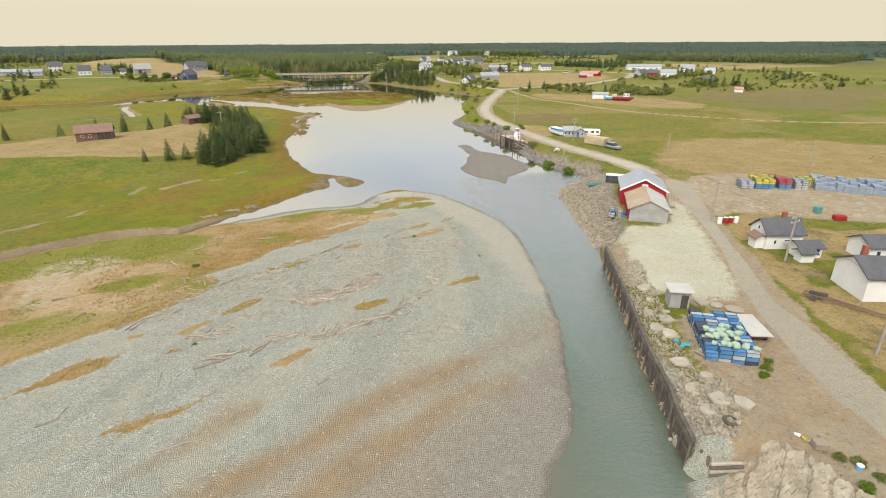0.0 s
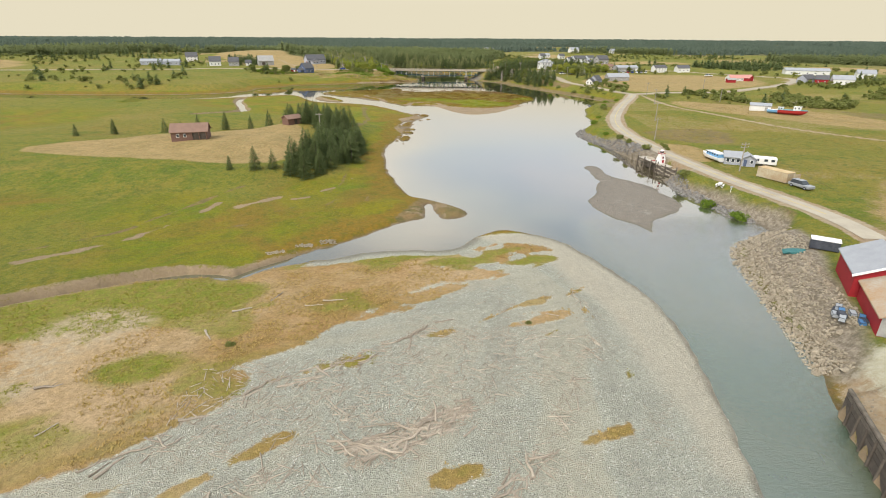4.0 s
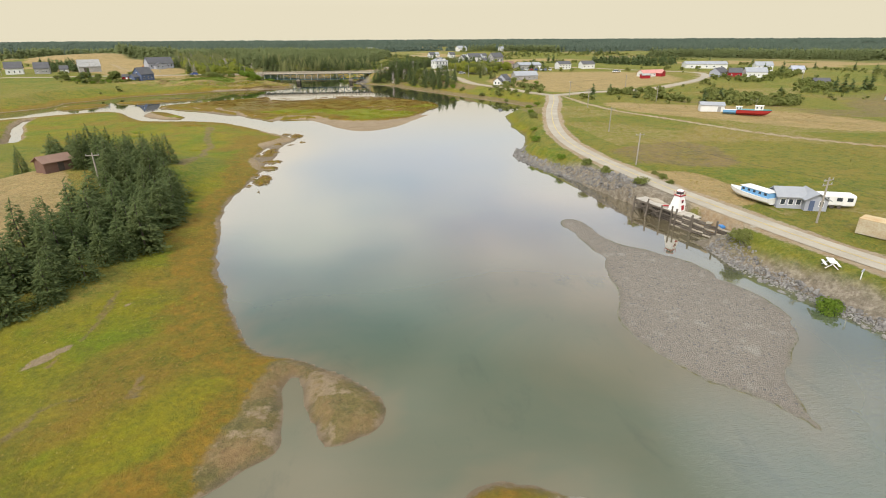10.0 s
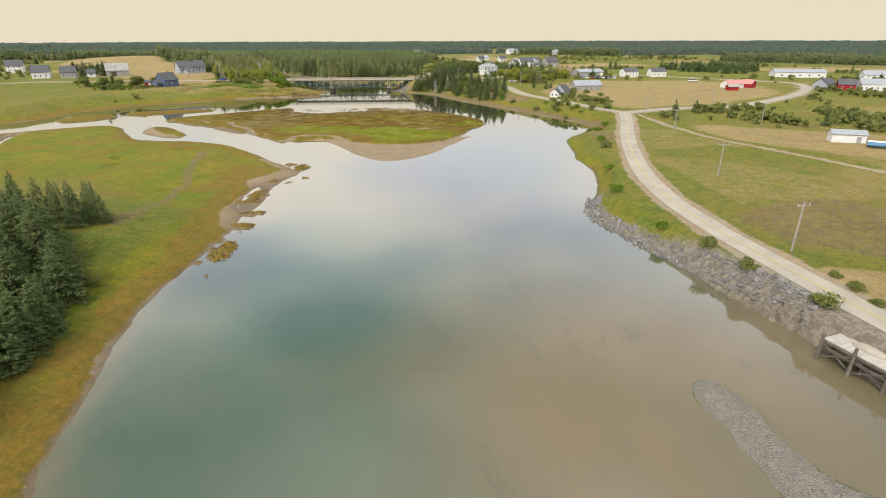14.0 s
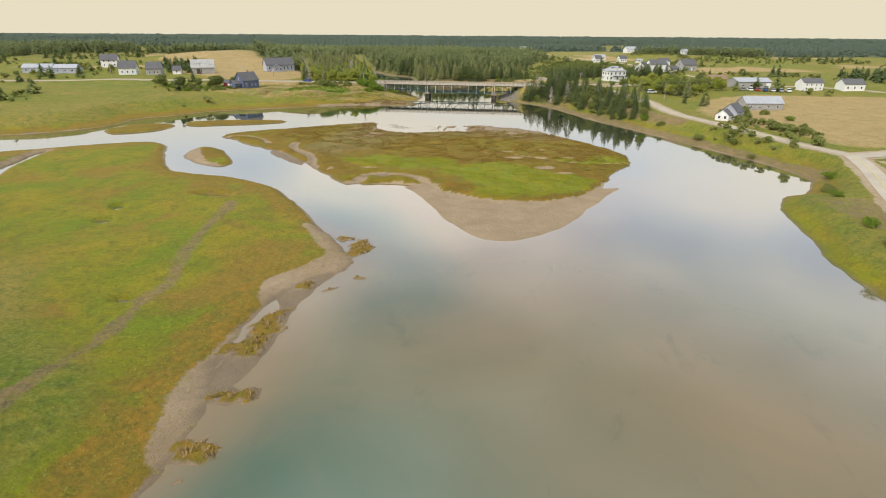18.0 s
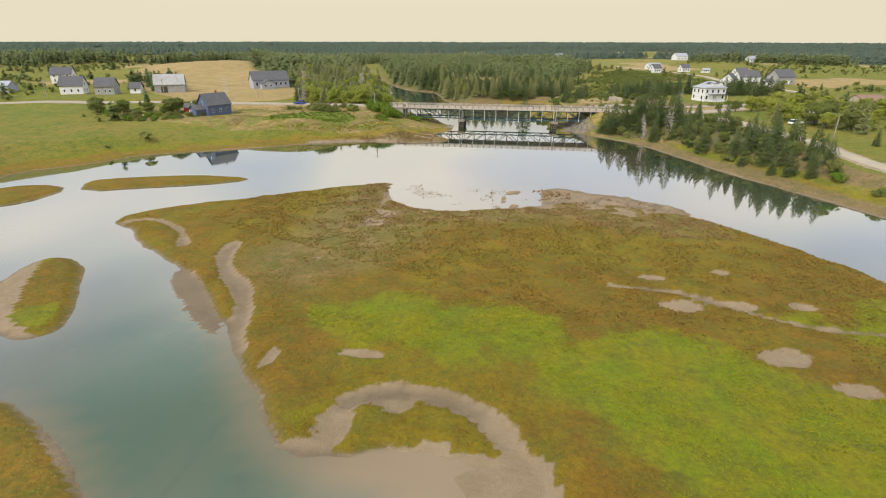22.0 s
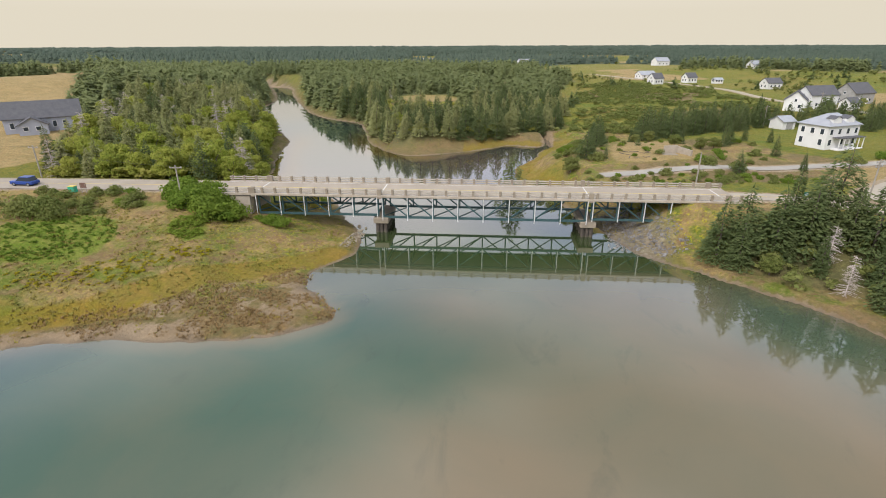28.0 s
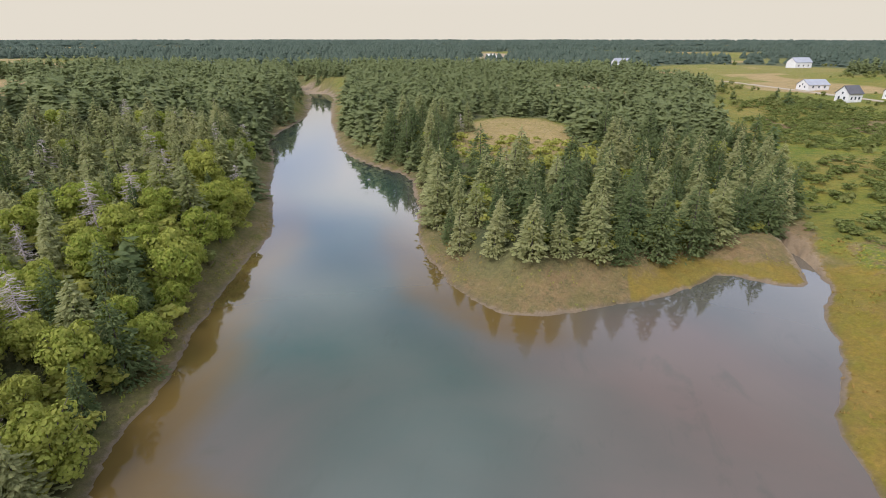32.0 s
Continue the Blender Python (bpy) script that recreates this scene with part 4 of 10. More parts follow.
GREEN_A = [(-36, 241), (-28, 241), (-19, 241), (-12, 240), (-6, 237), (-6, 231), (-13, 230), (-22, 230), (-30, 231), (-35, 233)]
GREEN_B = [(-9, 232), (-1, 235), (5, 236), (9, 233), (14, 230), (19, 228), (24, 226), (22, 219), (14, 212), (4, 213), (1, 219), (-2, 222), (-6, 226)]
GREEN_C = [(-36, 226), (-31, 223), (-26, 218), (-28, 216), (-34, 223)]
GREEN_D = [(16, 240), (24, 238), (33, 240), (33, 246), (24, 241), (16, 243)]
vivid = np.maximum.reduce([zone(q, 5.0, 5.0) for q in (GREEN_A, GREEN_B, GREEN_C, GREEN_D)])
vivid = np.maximum(vivid, 0.8 * smooth(0.5, 2.0, sdf(ISLET, x, y, 12)) * smooth(0.44, 0.54, fbm(x, y, 9, 4, 3)))
CREAM = [(2, 56), (8, 60), (14, 61), (20, 56), (25, 47), (28.5, 38), (29.5, 31), (30, 21), (28.5, 10), (24, 8), (23.5, 18), (22.5, 30), (18, 44), (16, 52), (8, 54)]


heath = np.maximum.reduce([zone(BANK_W, 2, 2), zone([(-96, 366), (-70, 367.5), (-52, 367.5), (-40, 366), (-36, 358), (-60, 352), (-96, 356)], 1.5, 1), 0.9 * zone(BANK_COVE, 3, 2), 0.9 * zone([(7, 374), (8, 360), (10, 350), (18, 346), (30, 336), (40, 322), (46, 330), (36, 350), (24, 362), (20, 374)], 2, 1), 0.8 * zone(DRY_BRIDGE_E, 3, 2) * smooth(0.62, 0.48, fbm(x, y, 14, 41, 4)) * (1 - 0.85 * zone(FIELD_COVE, 2, 2))])
lush = np.maximum(zone(GREEN_W, 1.5, 1.5), zone(BRIGHT_W, 1.2, 1.2))
amber = np.maximum(zone(AMBER_W, 1.4, 1.2), 0.72 * smooth(9.0, 3.0, d + 2 * edge) * (x > -24) * smooth(384, 388, y) * smooth(446, 440, y) * (x < 24)) * (d > -0.5)


reed = np.maximum(smooth(335, 370, y), 0.65 * smooth(-12.0, -3.0, sdf(FLATS, x, y, 20) + 7.0 * (fbm(x, y, 7, 44, 4) - 0.5)) * smooth(-1, 1, di))


def ground_material():
    k = Mat("ground_cover", 0.95)
    co = k.coords()

    def crisp(name, by, much=1.3):
        """A mask whose soft rim breaks up into ragged patches."""
        return k.span(k.mul(k.attr(name), k.span(by, 0.0, 1.0, -0.5 * much, 0.5 * much), "ADD"), 0.36, 0.64)

    big, mid, fine = k.noise(0.035, 8.0, 0.68, co), k.noise(0.20, 9.0, 0.72, co, 0.3), k.noise(1.5, 7.0, 0.75, co)
    clump = k.noise(0.75, 7.0, 0.75, co, 0.4)
    grain = k.noise(9.0, 4.0, 0.75, co)
    # meadow: fresh green, yellow and withered patches
    patch = k.noise(0.016, 7.0, 0.62, k.coords((1.0, 1.5, 1.0)), 0.8)
    c = k.mix(k.span(mid, 0.42, 0.58), (0.090, 0.128, 0.006), (0.182, 0.158, 0.016))
    c = k.mix(k.span(patch, 0.46, 0.58, 0.0, 0.8), c, (0.235, 0.165, 0.036))
    c = k.mix(k.span(big, 0.46, 0.58, 0.0, 0.7), c, (0.160, 0.152, 0.016))
    c = k.mix(k.span(clump, 0.47, 0.60, 0.0, 0.8), c, (0.062, 0.095, 0.010))
    c = k.mix(k.span(fine, 0.47, 0.66, 0.0, 0.6), c, (0.245, 0.222, 0.040))
    # salt marsh: green, gold and rust
    m = k.mix(k.span(k.noise(0.09, 7.0, 0.65, co, 0.6), 0.38, 0.60), (0.130, 0.166, 0.004), (0.215, 0.178, 0.008))
    m = k.mix(k.span(k.noise(0.055, 7.0, 0.65, co, 0.8), 0.48, 0.60, 0.0, 0.8), m, (0.220, 0.130, 0.020))
    m = k.mix(crisp("fringe", mid, 1.6), m, k.mix(k.span(clump, 0.42, 0.60), (0.235, 0.135, 0.014), (0.175, 0.125, 0.012)))
    isle = k.mix(k.span(mid, 0.40, 0.60), (0.140, 0.088, 0.006), (0.210, 0.115, 0.008))
    isle = k.mix(k.span(k.noise(0.06, 6.0, 0.6, co, 0.9), 0.46, 0.60, 0.0, 0.8), isle, (0.190, 0.142, 0.005))
    isle = k.mix(crisp("vivid", mid, 1.8), isle, k.mix(k.span(mid, 0.40, 0.60), (0.145, 0.182, 0.002), (0.200, 0.180, 0.003)))
    m = k.mix(k.attr("isle"), m, isle)
    m = k.mix(k.attr("reed"), m, k.mix(k.span(mid, 0.42, 0.58), (0.165, 0.132, 0.046), (0.235, 0.168, 0.078)))
    m = k.mix(k.span(k.noise(0.45, 8.0, 0.72, co, 0.5), 0.46, 0.66, 0.0, 0.75), m, (0.105, 0.112, 0.010))
    m = k.mix(k.span(fine, 0.46, 0.72, 0.0, 0.5), m, (0.090, 0.085, 0.014))
    c = k.mix(k.attr("marsh"), c, m)
    # dry hay and stubble, with greener strips
    h = k.mix(k.span(mid, 0.36, 0.64), (0.350, 0.240, 0.100), (0.235, 0.170, 0.060))
    h = k.mix(k.span(clump, 0.50, 0.66, 0.0, 0.55), h, (0.150, 0.145, 0.040))
    h = k.mix(k.span(fine, 0.45, 0.70, 0.0, 0.5), h, (0.42, 0.32, 0.16))
    c = k.mix(crisp("hay", clump), c, h)
    # rusty fern and brown scrub
    b = k.mix(k.span(mid, 0.42, 0.58), (0.215, 0.140, 0.062), (0.150, 0.120, 0.040))
    b = k.mix(k.span(clump, 0.47, 0.62, 0.0, 0.7), b, (0.085, 0.085, 0.028))
    b = k.mix(k.span(fine, 0.47, 0.66, 0.0, 0.5), b, (0.270, 0.195, 0.095))
    c = k.mix(crisp("rust", clump), c, b)
    # rough bank: grass, straw, brown weeds and goldenrod
    o = k.mix(k.span(k.noise(0.16, 6.0, 0.6, co, 0.6), 0.44, 0.56), (0.118, 0.145, 0.014), (0.290, 0.200, 0.075))
    o = k.mix(k.span(k.noise(0.33, 7.0, 0.7, co, 0.6), 0.48, 0.58, 0.0, 0.85), o, (0.190, 0.112, 0.056))
    o = k.mix(k.span(clump, 0.48, 0.64, 0.0, 0.6), o, (0.088, 0.102, 0.016))
    o = k.mix(k.span(fine, 0.48, 0.66, 0.0, 0.6), o, (0.300, 0.235, 0.100))
    o = k.mix(k.mul(k.span(k.noise(2.2, 5.0, 0.7, co), 0.54, 0.62), k.span(big, 0.44, 0.56, 0.0, 0.8)), o, (0.330, 0.290, 0.012))
    c = k.mix(crisp("heath", clump), c, o)
    c = k.mix(k.mul(crisp("amber", clump), 0.75), c, k.mix(k.span(mid, 0.40, 0.60), (0.185, 0.150, 0.012), (0.245, 0.158, 0.018)))
    c = k.mix(crisp("lush", clump), c, k.mix(k.span(clump, 0.42, 0.58), (0.120, 0.170, 0.012), (0.185, 0.200, 0.030)))
    # litter under trees
    w = k.mix(k.span(mid, 0.40, 0.60), (0.060, 0.068, 0.026), (0.130, 0.125, 0.045))
    c = k.mix(k.attr("wood"), c, w)
    # driftline soil and low turf on the spit
    s = k.mix(k.span(mid, 0.40, 0.60), (0.345, 0.208, 0.078), (0.262, 0.172, 0.050))
    s = k.mix(k.span(big, 0.45, 0.60), s, (0.43, 0.305, 0.165))
    s = k.mix(k.attr("turf"), s, k.mix(k.span(clump, 0.40, 0.62), (0.170, 0.195, 0.018), (0.250, 0.200, 0.045)))
    s = k.mix(k.span(fine, 0.48, 0.70, 0.0, 0.55), s, (0.150, 0.110, 0.040))
    s = k.mix(k.mul(k.attr("bare"), k.span(clump, 0.40, 0.56)), s, (0.42, 0.335, 0.215))
    c = k.mix(k.attr("spit"), c, s)
    # bare earth
    e = k.mix(k.span(mid, 0.40, 0.60), (0.35, 0.275, 0.170), (0.29, 0.195, 0.105))
    e = k.mix(k.span(clump, 0.48, 0.62, 0.0, 0.6), e, (0.25, 0.20, 0.14))
    e = k.mix(k.span(fine, 0.44, 0.66, 0.0, 0.5), e, (0.42, 0.355, 0.255))
    c = k.mix(crisp("dirt", fine), c, e)
    # crushed pale gravel of the yard
    y_ = k.mix(k.span(mid, 0.40, 0.62), (0.47, 0.445, 0.320), (0.43, 0.390, 0.270))
    y_ = k.mix(k.span(fine, 0.45, 0.70, 0.0, 0.4), y_, (0.58, 0.56, 0.47))
    c = k.mix(crisp("yard", clump), c, y_)
    # worn asphalt patch of the landing road
    a_ = k.mix(k.span(mid, 0.40, 0.62), (0.345, 0.312, 0.240), (0.405, 0.362, 0.275))
    a_ = k.mix(k.span(fine, 0.50, 0.70, 0.0, 0.3), a_, (0.29, 0.262, 0.205))
    c = k.mix(k.mul(crisp("asph", clump, 0.4), k.span(big, 0.40, 0.55, 0.95, 0.70)), c, a_)
    # mud and sand
    u = k.mix(k.span(mid, 0.38, 0.62), (0.245, 0.178, 0.102), (0.305, 0.228, 0.140))
    u = k.mix(k.span(fine, 0.45, 0.75, 0.0, 0.22), u, (0.17, 0.13, 0.09))
    u = k.mix(k.mul(k.attr("spit"), 0.8), u, k.mix(k.span(clump, 0.42, 0.60), (0.330, 0.240, 0.135), (0.250, 0.190, 0.115)))
    c = k.mix(crisp("sandy", fine, 1.6), c, u)
    # pebbles: cells of stone in many greys
    v = k.node("ShaderNodeTexVoronoi", Scale=11.0)
    k.link(co, v.inputs["Vector"])
    hue = k.node("ShaderNodeSeparateColor")
    k.link(v.outputs["Color"], hue.inputs[0])
    g = k.mix(k.span(hue.outputs[0], 0.1, 0.9), (0.330, 0.330, 0.265), (0.515, 0.512, 0.412))
    g = k.mix(k.span(hue.outputs[1], 0.965, 0.98), g, (0.75, 0.74, 0.67))
    g = k.mix(k.span(hue.outputs[2], 0.955, 0.97), g, (0.24, 0.225, 0.19))
    g = k.mix(k.span(big, 0.46, 0.62, 0.0, 0.35), g, (0.45, 0.41, 0.31))
    g = k.mix(k.span(k.attr("band"), 0.54, 0.66, 0.0, 0.40), g, (0.49, 0.44, 0.32))
    g = k.mix(k.span(k.attr("band"), 0.46, 0.34, 0.0, 0.25), g, (0.29, 0.27, 0.215))
    g = k.mix(k.span(clump, 0.50, 0.66, 0.0, 0.4), g, (0.26, 0.255, 0.21))
    g = k.mix(k.attr("bar"), g, k.mix(k.span(hue.outputs[0], 0.1, 0.9), (0.255, 0.222, 0.178), (0.365, 0.318, 0.260)))
    g = k.mix(k.mul(k.attr("bar"), k.span(k.noise(0.55, 5.0, 0.6, co), 0.56, 0.66, 0.0, 0.5)), g, (0.46, 0.42, 0.35))
    g = k.mix(k.attr("cream"), g, k.mix(k.span(hue.outputs[0], 0.1, 0.9), (0.46, 0.41, 0.31), (0.64, 0.58, 0.45)))
    g = k.mix(k.mul(k.attr("damp"), 0.8), g, k.mix(k.span(hue.outputs[0], 0.1, 0.9), (0.310, 0.250, 0.175), (0.440, 0.372, 0.278)))
    g = k.mix(k.mul(k.attr("ochre"), k.span(hue.outputs[1], 0.2, 0.9, 0.95, 0.62)), g, k.mix(k.span(clump, 0.38, 0.62), (0.415, 0.295, 0.160), (0.330, 0.230, 0.125)))
    c = k.mix(crisp("pebble", fine, 1.4), c, g)
    r = k.mix(k.span(fine, 0.42, 0.60), (0.17, 0.14, 0.10), (0.31, 0.265, 0.20))
    c = k.mix(k.attr("rubble"), c, r)
    # close grain of leaf and stem
    close = k.span(k.noise(2.4, 9.0, 0.8, co, 0.3), 0.30, 0.70, 0.66, 1.34)
    close = k.mul(close, k.span(k.mul(k.mul(k.attr("pebble"), k.attr("sandy"), "MAXIMUM"), k.mul(k.mul(k.attr("asph"), k.attr("yard"), "MAXIMUM"), k.attr("dirt"), "MAXIMUM"), "MAXIMUM"), 0.0, 1.0, 1.0, 0.25), "POWER")
    tone = k.node("ShaderNodeCombineColor")
    for q_ in range(3):
        k.link(close, tone.inputs[q_])
    c = k.mix(1.0, c, tone.outputs[0], "MULTIPLY")
    # wet rim at the water's edge
    c = k.mix(k.attr("wet"), c, (0.095, 0.072, 0.045))
    k.base(c)
    k.rough(k.span(k.attr("wet"), 0, 1, 0.95, 0.45))
    hgt = k.mul(k.mul(fine, k.span(k.attr("pebble"), 0, 1, 0.6, 0.10)), k.mul(grain, k.span(k.attr("pebble"), 0, 1, 0.5, 0.30)), "ADD")
    hgt = k.mul(hgt, k.mul(clump, k.span(k.attr("pebble"), 0, 1, 1.2, 0.15)), "ADD")
    hgt = k.mul(hgt, k.mul(v.outputs["Distance"], k.attr("pebble")), "ADD")
    k.bump(hgt, 0.8, 0.30)
    return k.m


TURF = [(-80, -14), (-24, 4), (-17, 12), (-10, 24), (-2, 36), (-14, 42), (-22, 40), (-34, 36), (-44, 27), (-80, 15)]
turf = zone(TURF, 2.0, 1.0) * smooth(0.53, 0.60, fbm(x * 0.6 + y * 0.3, y - x * 0.4, 9, 6, 4)) * 0.7
turf = np.maximum.reduce([turf, 0.3 * sprout] + [zone(q_, 0.8, 0.8) for q_ in TURF_PATCHES])
turf = np.maximum(turf, smooth(0.60, 0.66, fbm(x, y, 6, 7, 3)) * 0.7)
fringe = 0.85 * marsh * smooth(9.0, 1.5, np.where(di > -1, di, d) + 8.0 * (fbm(x, y, 11, 8, 4) - 0.5)) * (x < 40)
YARD_PALE = [(36.4, 4), (37, 10), (39.5, 17), (42.4, 24), (49, 22.8), (54, 31), (58, 36), (57, 28), (53.5, 19), (48.8, 9.8), (44.6, 0), (40.7, 1.6)]
yard = np.maximum(0.85 * zone(YARD_PALE, 2.2, 1.0), 0.36 * zone(LOT_EAST, 1.5, 1.5))
bare_soil = zone(BARE_SOIL, 1.5, 1.5) * spit
wet = smooth(0.16, 0.03, MZ) * smooth(-0.3, 0.0, MZ) * 0.55 * smooth(0.5, -1.5, LAND["ds"]) * (1 - 0.8 * np.clip(LAND["flats"], 0, 1)) * (1 - 0.85 * smooth(-0.2, 0.8, LAND["dg"]))
ground = grid_mesh("ground", MX, MY, MZ, dict(marsh=marsh, hay=hay, wood=wood, spit=spit * (MZ > 0), dirt=dirt, sandy=sandy, pebble=pebble, rubble=rubble, wet=wet, turf=turf, rust=rust, fringe=fringe * (y < 345) * ((x < 0) | (y < 255)), isle=np.maximum(smooth(-1, 1, di), smooth(-1, 1, LAND["small"])), vivid=vivid, cream=0.75 * zone(CREAM, 1.5, 1.5), damp=damp, ochre=ochre, heath=heath, amber=amber, lush=lush, reed=reed, yard=yard, band=fbm(d * 1.0, (x * 0.35 + y * 0.9) * 0.10, 2.6, 12, 4), bar=np.maximum(smooth(-0.4, 0.4, LAND["dg"]), 0.75 * zone(OUTER_SHINGLE, 1.5, 1.5) * spit), asph=asph, bare=bare_soil), ground_material())
tagged(ground, "rolling coastal land of marsh, meadow, gravel and mud", "ground", kind="structure")

# ---- water ----
SHOALS_A = [(26, 0, .1), (31, 25, .1), (38, 45, .1), (27, -18, .3), (30, 5, .2), (34, 35, .2), (25, -30, .35), (10, 66, .35), (5, 80, .1), (0, 100, 0), (0, 120, 0), (-5, 140, .1), (20, 75, .35), (-2, 56, .7), (26, 85, .9), (24, 100, .9),
            (30, 112, 1), (20, 122, .6), (35, 130, .55), (15, 150, .7), (25, 160, .9), (30, 200, .7), (5, 165, .75), (10, 178, 1), (-5, 172, .45), (34, 215, .8), (45, 190, .6), (47, 72, .3), (10, 130, .2)]
SHOALS_B = [(-20, 205, .05), (-40, 228, .08), (-60, 221, .5), (-70, 255, .2), (-50, 290, .1), (-90, 268, .25), (-60, 310, .0), (-40, 312, .15), (-20, 302, .8), (0, 300, .9), (15, 292, .75),
            (-18, 318, 1), (10, 320, .9), (25, 302, .6), (42, 270, .5), (-44, 324, .1), (-50, 318, 0), (-64, 322, .05), (-78, 314, .1), (24, 318, 0), (14, 340, .05), (36, 300, .1), (45, 284, .15), (30, 310, .1), (-36, 327, 0), (-27, 334, 0), (5, 330, .9), (-20, 343, .6), (0, 344, .6), (-20, 362, .05), (60, 240, .4), (-120, 240, .4)]
SHOALS_C = [(-35, 385, .3), (-20, 394, 1), (-20, 417, 1), (-14, 436, .65), (-42, 404, .15), (-55, 417, .1), (-58, 394, .6), (-70, 453, 0), (-100, 514, .15), (-150, 612, .3), (-30, 419, .7)]
WX = np.arange(-140, 100, 1.6)
WY = np.arange(-60, 640, 1.6)
WX = np.concatenate([[-4700, -2000, -900, -500, -320, -220, -170], WX, [110, 200, 700]])
WY = np.concatenate([[-900, -400, -150, -90], WY])
QX, QY = np.meshgrid(WX, WY)
num, den = np.zeros(QX.shape), np.zeros(QX.shape)
for sx, sy, sv in SHOALS_A + SHOALS_B + SHOALS_C:
    wgt = 1.0 / ((QX - sx) ** 2 + (QY - sy) ** 2 + 20.0) ** 1.7
    num += wgt * sv
    den += wgt
shoal = num / den
wz = ground_zs(QX.ravel(), QY.ravel()).reshape(QX.shape)
shoal = np.maximum(shoal + 0.35 * (fbm(QX, QY, 22, 2, 4) - 0.5), smooth(-0.30, -0.02, wz) * 0.6 * (1 - 0.7 * smooth(60, 40, QY) * smooth(16, 24, QX)))
ripple = smooth(22, 30, QX) * smooth(72, 58, QY) * smooth(-40, 10, QY) + 0.5 * smooth(15, 25, QX) * smooth(30, 0, QY)


def water_material():
    k = Mat("river_water", 0.05)
    co = k.coords()
    tint = k.noise(0.045, 6.0, 0.6, co, 0.8)
    s = k.mul(k.attr("shoal"), k.span(tint, 0.3, 0.7, -0.15, 0.15), "ADD")
    c = k.mix(k.span(s, 0.0, 1.0), (0.056, 0.094, 0.059), (0.186, 0.138, 0.076))
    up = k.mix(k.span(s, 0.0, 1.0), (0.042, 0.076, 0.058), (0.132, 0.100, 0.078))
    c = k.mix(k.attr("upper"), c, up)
    blotch = k.noise(0.25, 5.0, 0.65, k.coords((1, 0.45, 1)), 0.5)
    c = k.mix(k.span(blotch, 0.58, 0.76, 0.0, 0.4), c, (0.050, 0.062, 0.042))
    c = k.mix(k.attr("sandbed"), c, (0.205, 0.142, 0.076))
    # dark green of the bridge's reflection, put into the water colour
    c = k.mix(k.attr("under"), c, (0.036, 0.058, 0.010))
    c = k.mix(k.attr("rim"), c, (0.118, 0.070, 0.010))
    k.base(c)
    k.p.inputs["Specular IOR Level"].default_value = 0.0
    k.p.inputs["Roughness"].default_value = 1.0
    calm = k.noise(0.9, 3.0, 0.5, co)
    chop = k.noise(1.3, 5.0, 0.65, k.coords((1.0, 2.4, 1.0)), 0.8)
    drift = k.span(k.noise(0.03, 3.0, 0.5, co), 0.45, 0.60, 0.15, 1.0)
    hgt = k.mul(k.mul(k.mul(calm, 0.10), drift), k.mul(chop, k.mul(k.attr("ripple"), 4.5)), "ADD")
    bump = k.node("ShaderNodeBump", Strength=0.25, Distance=0.16)
    k.link(hgt, bump.inputs["Height"])
    gloss = k.node("ShaderNodeBsdfGlossy", Roughness=0.05)
    k.link(k.span(k.attr("ripple"), 0, 1, 0.04, 0.16), gloss.inputs["Roughness"])
    k.link(bump.outputs[0], gloss.inputs["Normal"])
    # mirror share of the surface, rising towards grazing sight
    facing = k.node("ShaderNodeLayerWeight", Blend=0.5)
    rise_ = k.node("ShaderNodeMapRange")
    rise_.interpolation_type = "SMOOTHSTEP"
    for a_, b_ in (("From Min", 0.40), ("From Max", 0.92), ("To Min", 0.07), ("To Max", 0.93)):
        rise_.inputs[a_].default_value = b_
    k.link(facing.outputs["Facing"], rise_.inputs["Value"])
    share = k.mul(k.mul(rise_.outputs[0], k.span(k.attr("upper"), 0, 1, 1.0, 0.82)), k.mul(k.attr("ripple"), 0.16), "ADD")
    both = k.node("ShaderNodeMixShader")
    k.link(share, both.inputs[0])
    k.link(k.p.outputs[0], both.inputs[1])
    k.link(gloss.outputs[0], both.inputs[2])
    k.link(both.outputs[0], k.t.nodes["Material Output"].inputs["Surface"])
    return k.m


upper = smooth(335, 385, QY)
q_land = land(QX.ravel(), QY.ravel())
q_ds = q_land["ds"].reshape(QX.shape)
sandbed = smooth(-6.0, 0.4, q_ds + 4.0 * (fbm(QX, QY, 9, 3, 4) - 0.5)) * smooth(180, 184, QY)
sandbed = np.maximum(sandbed, 0.7 * smooth(-7.0, 0.5, sdf(MUD_SHORE, QX.astype(np.float32), QY.astype(np.float32), 30) + 3.0 * (fbm(QX, QY, 6, 6, 4) - 0.5)))
sandbed = np.maximum(sandbed, 0.65 * smooth(-15.0, -1.0, sdf(FLATS, QX.astype(np.float32), QY.astype(np.float32), 30) + 6.0 * (fbm(QX, QY, 9, 6, 4) - 0.5)))
# band around the bridge where its dark mirror image is coloured in
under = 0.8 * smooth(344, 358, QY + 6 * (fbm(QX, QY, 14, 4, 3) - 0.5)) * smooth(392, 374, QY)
rim = smooth(-0.80, -0.30, wz + 0.25 * (fbm(QX, QY, 6, 8, 3) - 0.5)) * smooth(376, 384, QY) * smooth(470, 440, QY) * smooth(-26, -36, QX) * 0.8
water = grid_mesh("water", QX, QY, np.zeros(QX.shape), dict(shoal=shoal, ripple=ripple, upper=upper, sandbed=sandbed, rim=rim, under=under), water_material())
tagged(water, "calm tidal river water, green channels over tan shoals", "water", kind="structure")


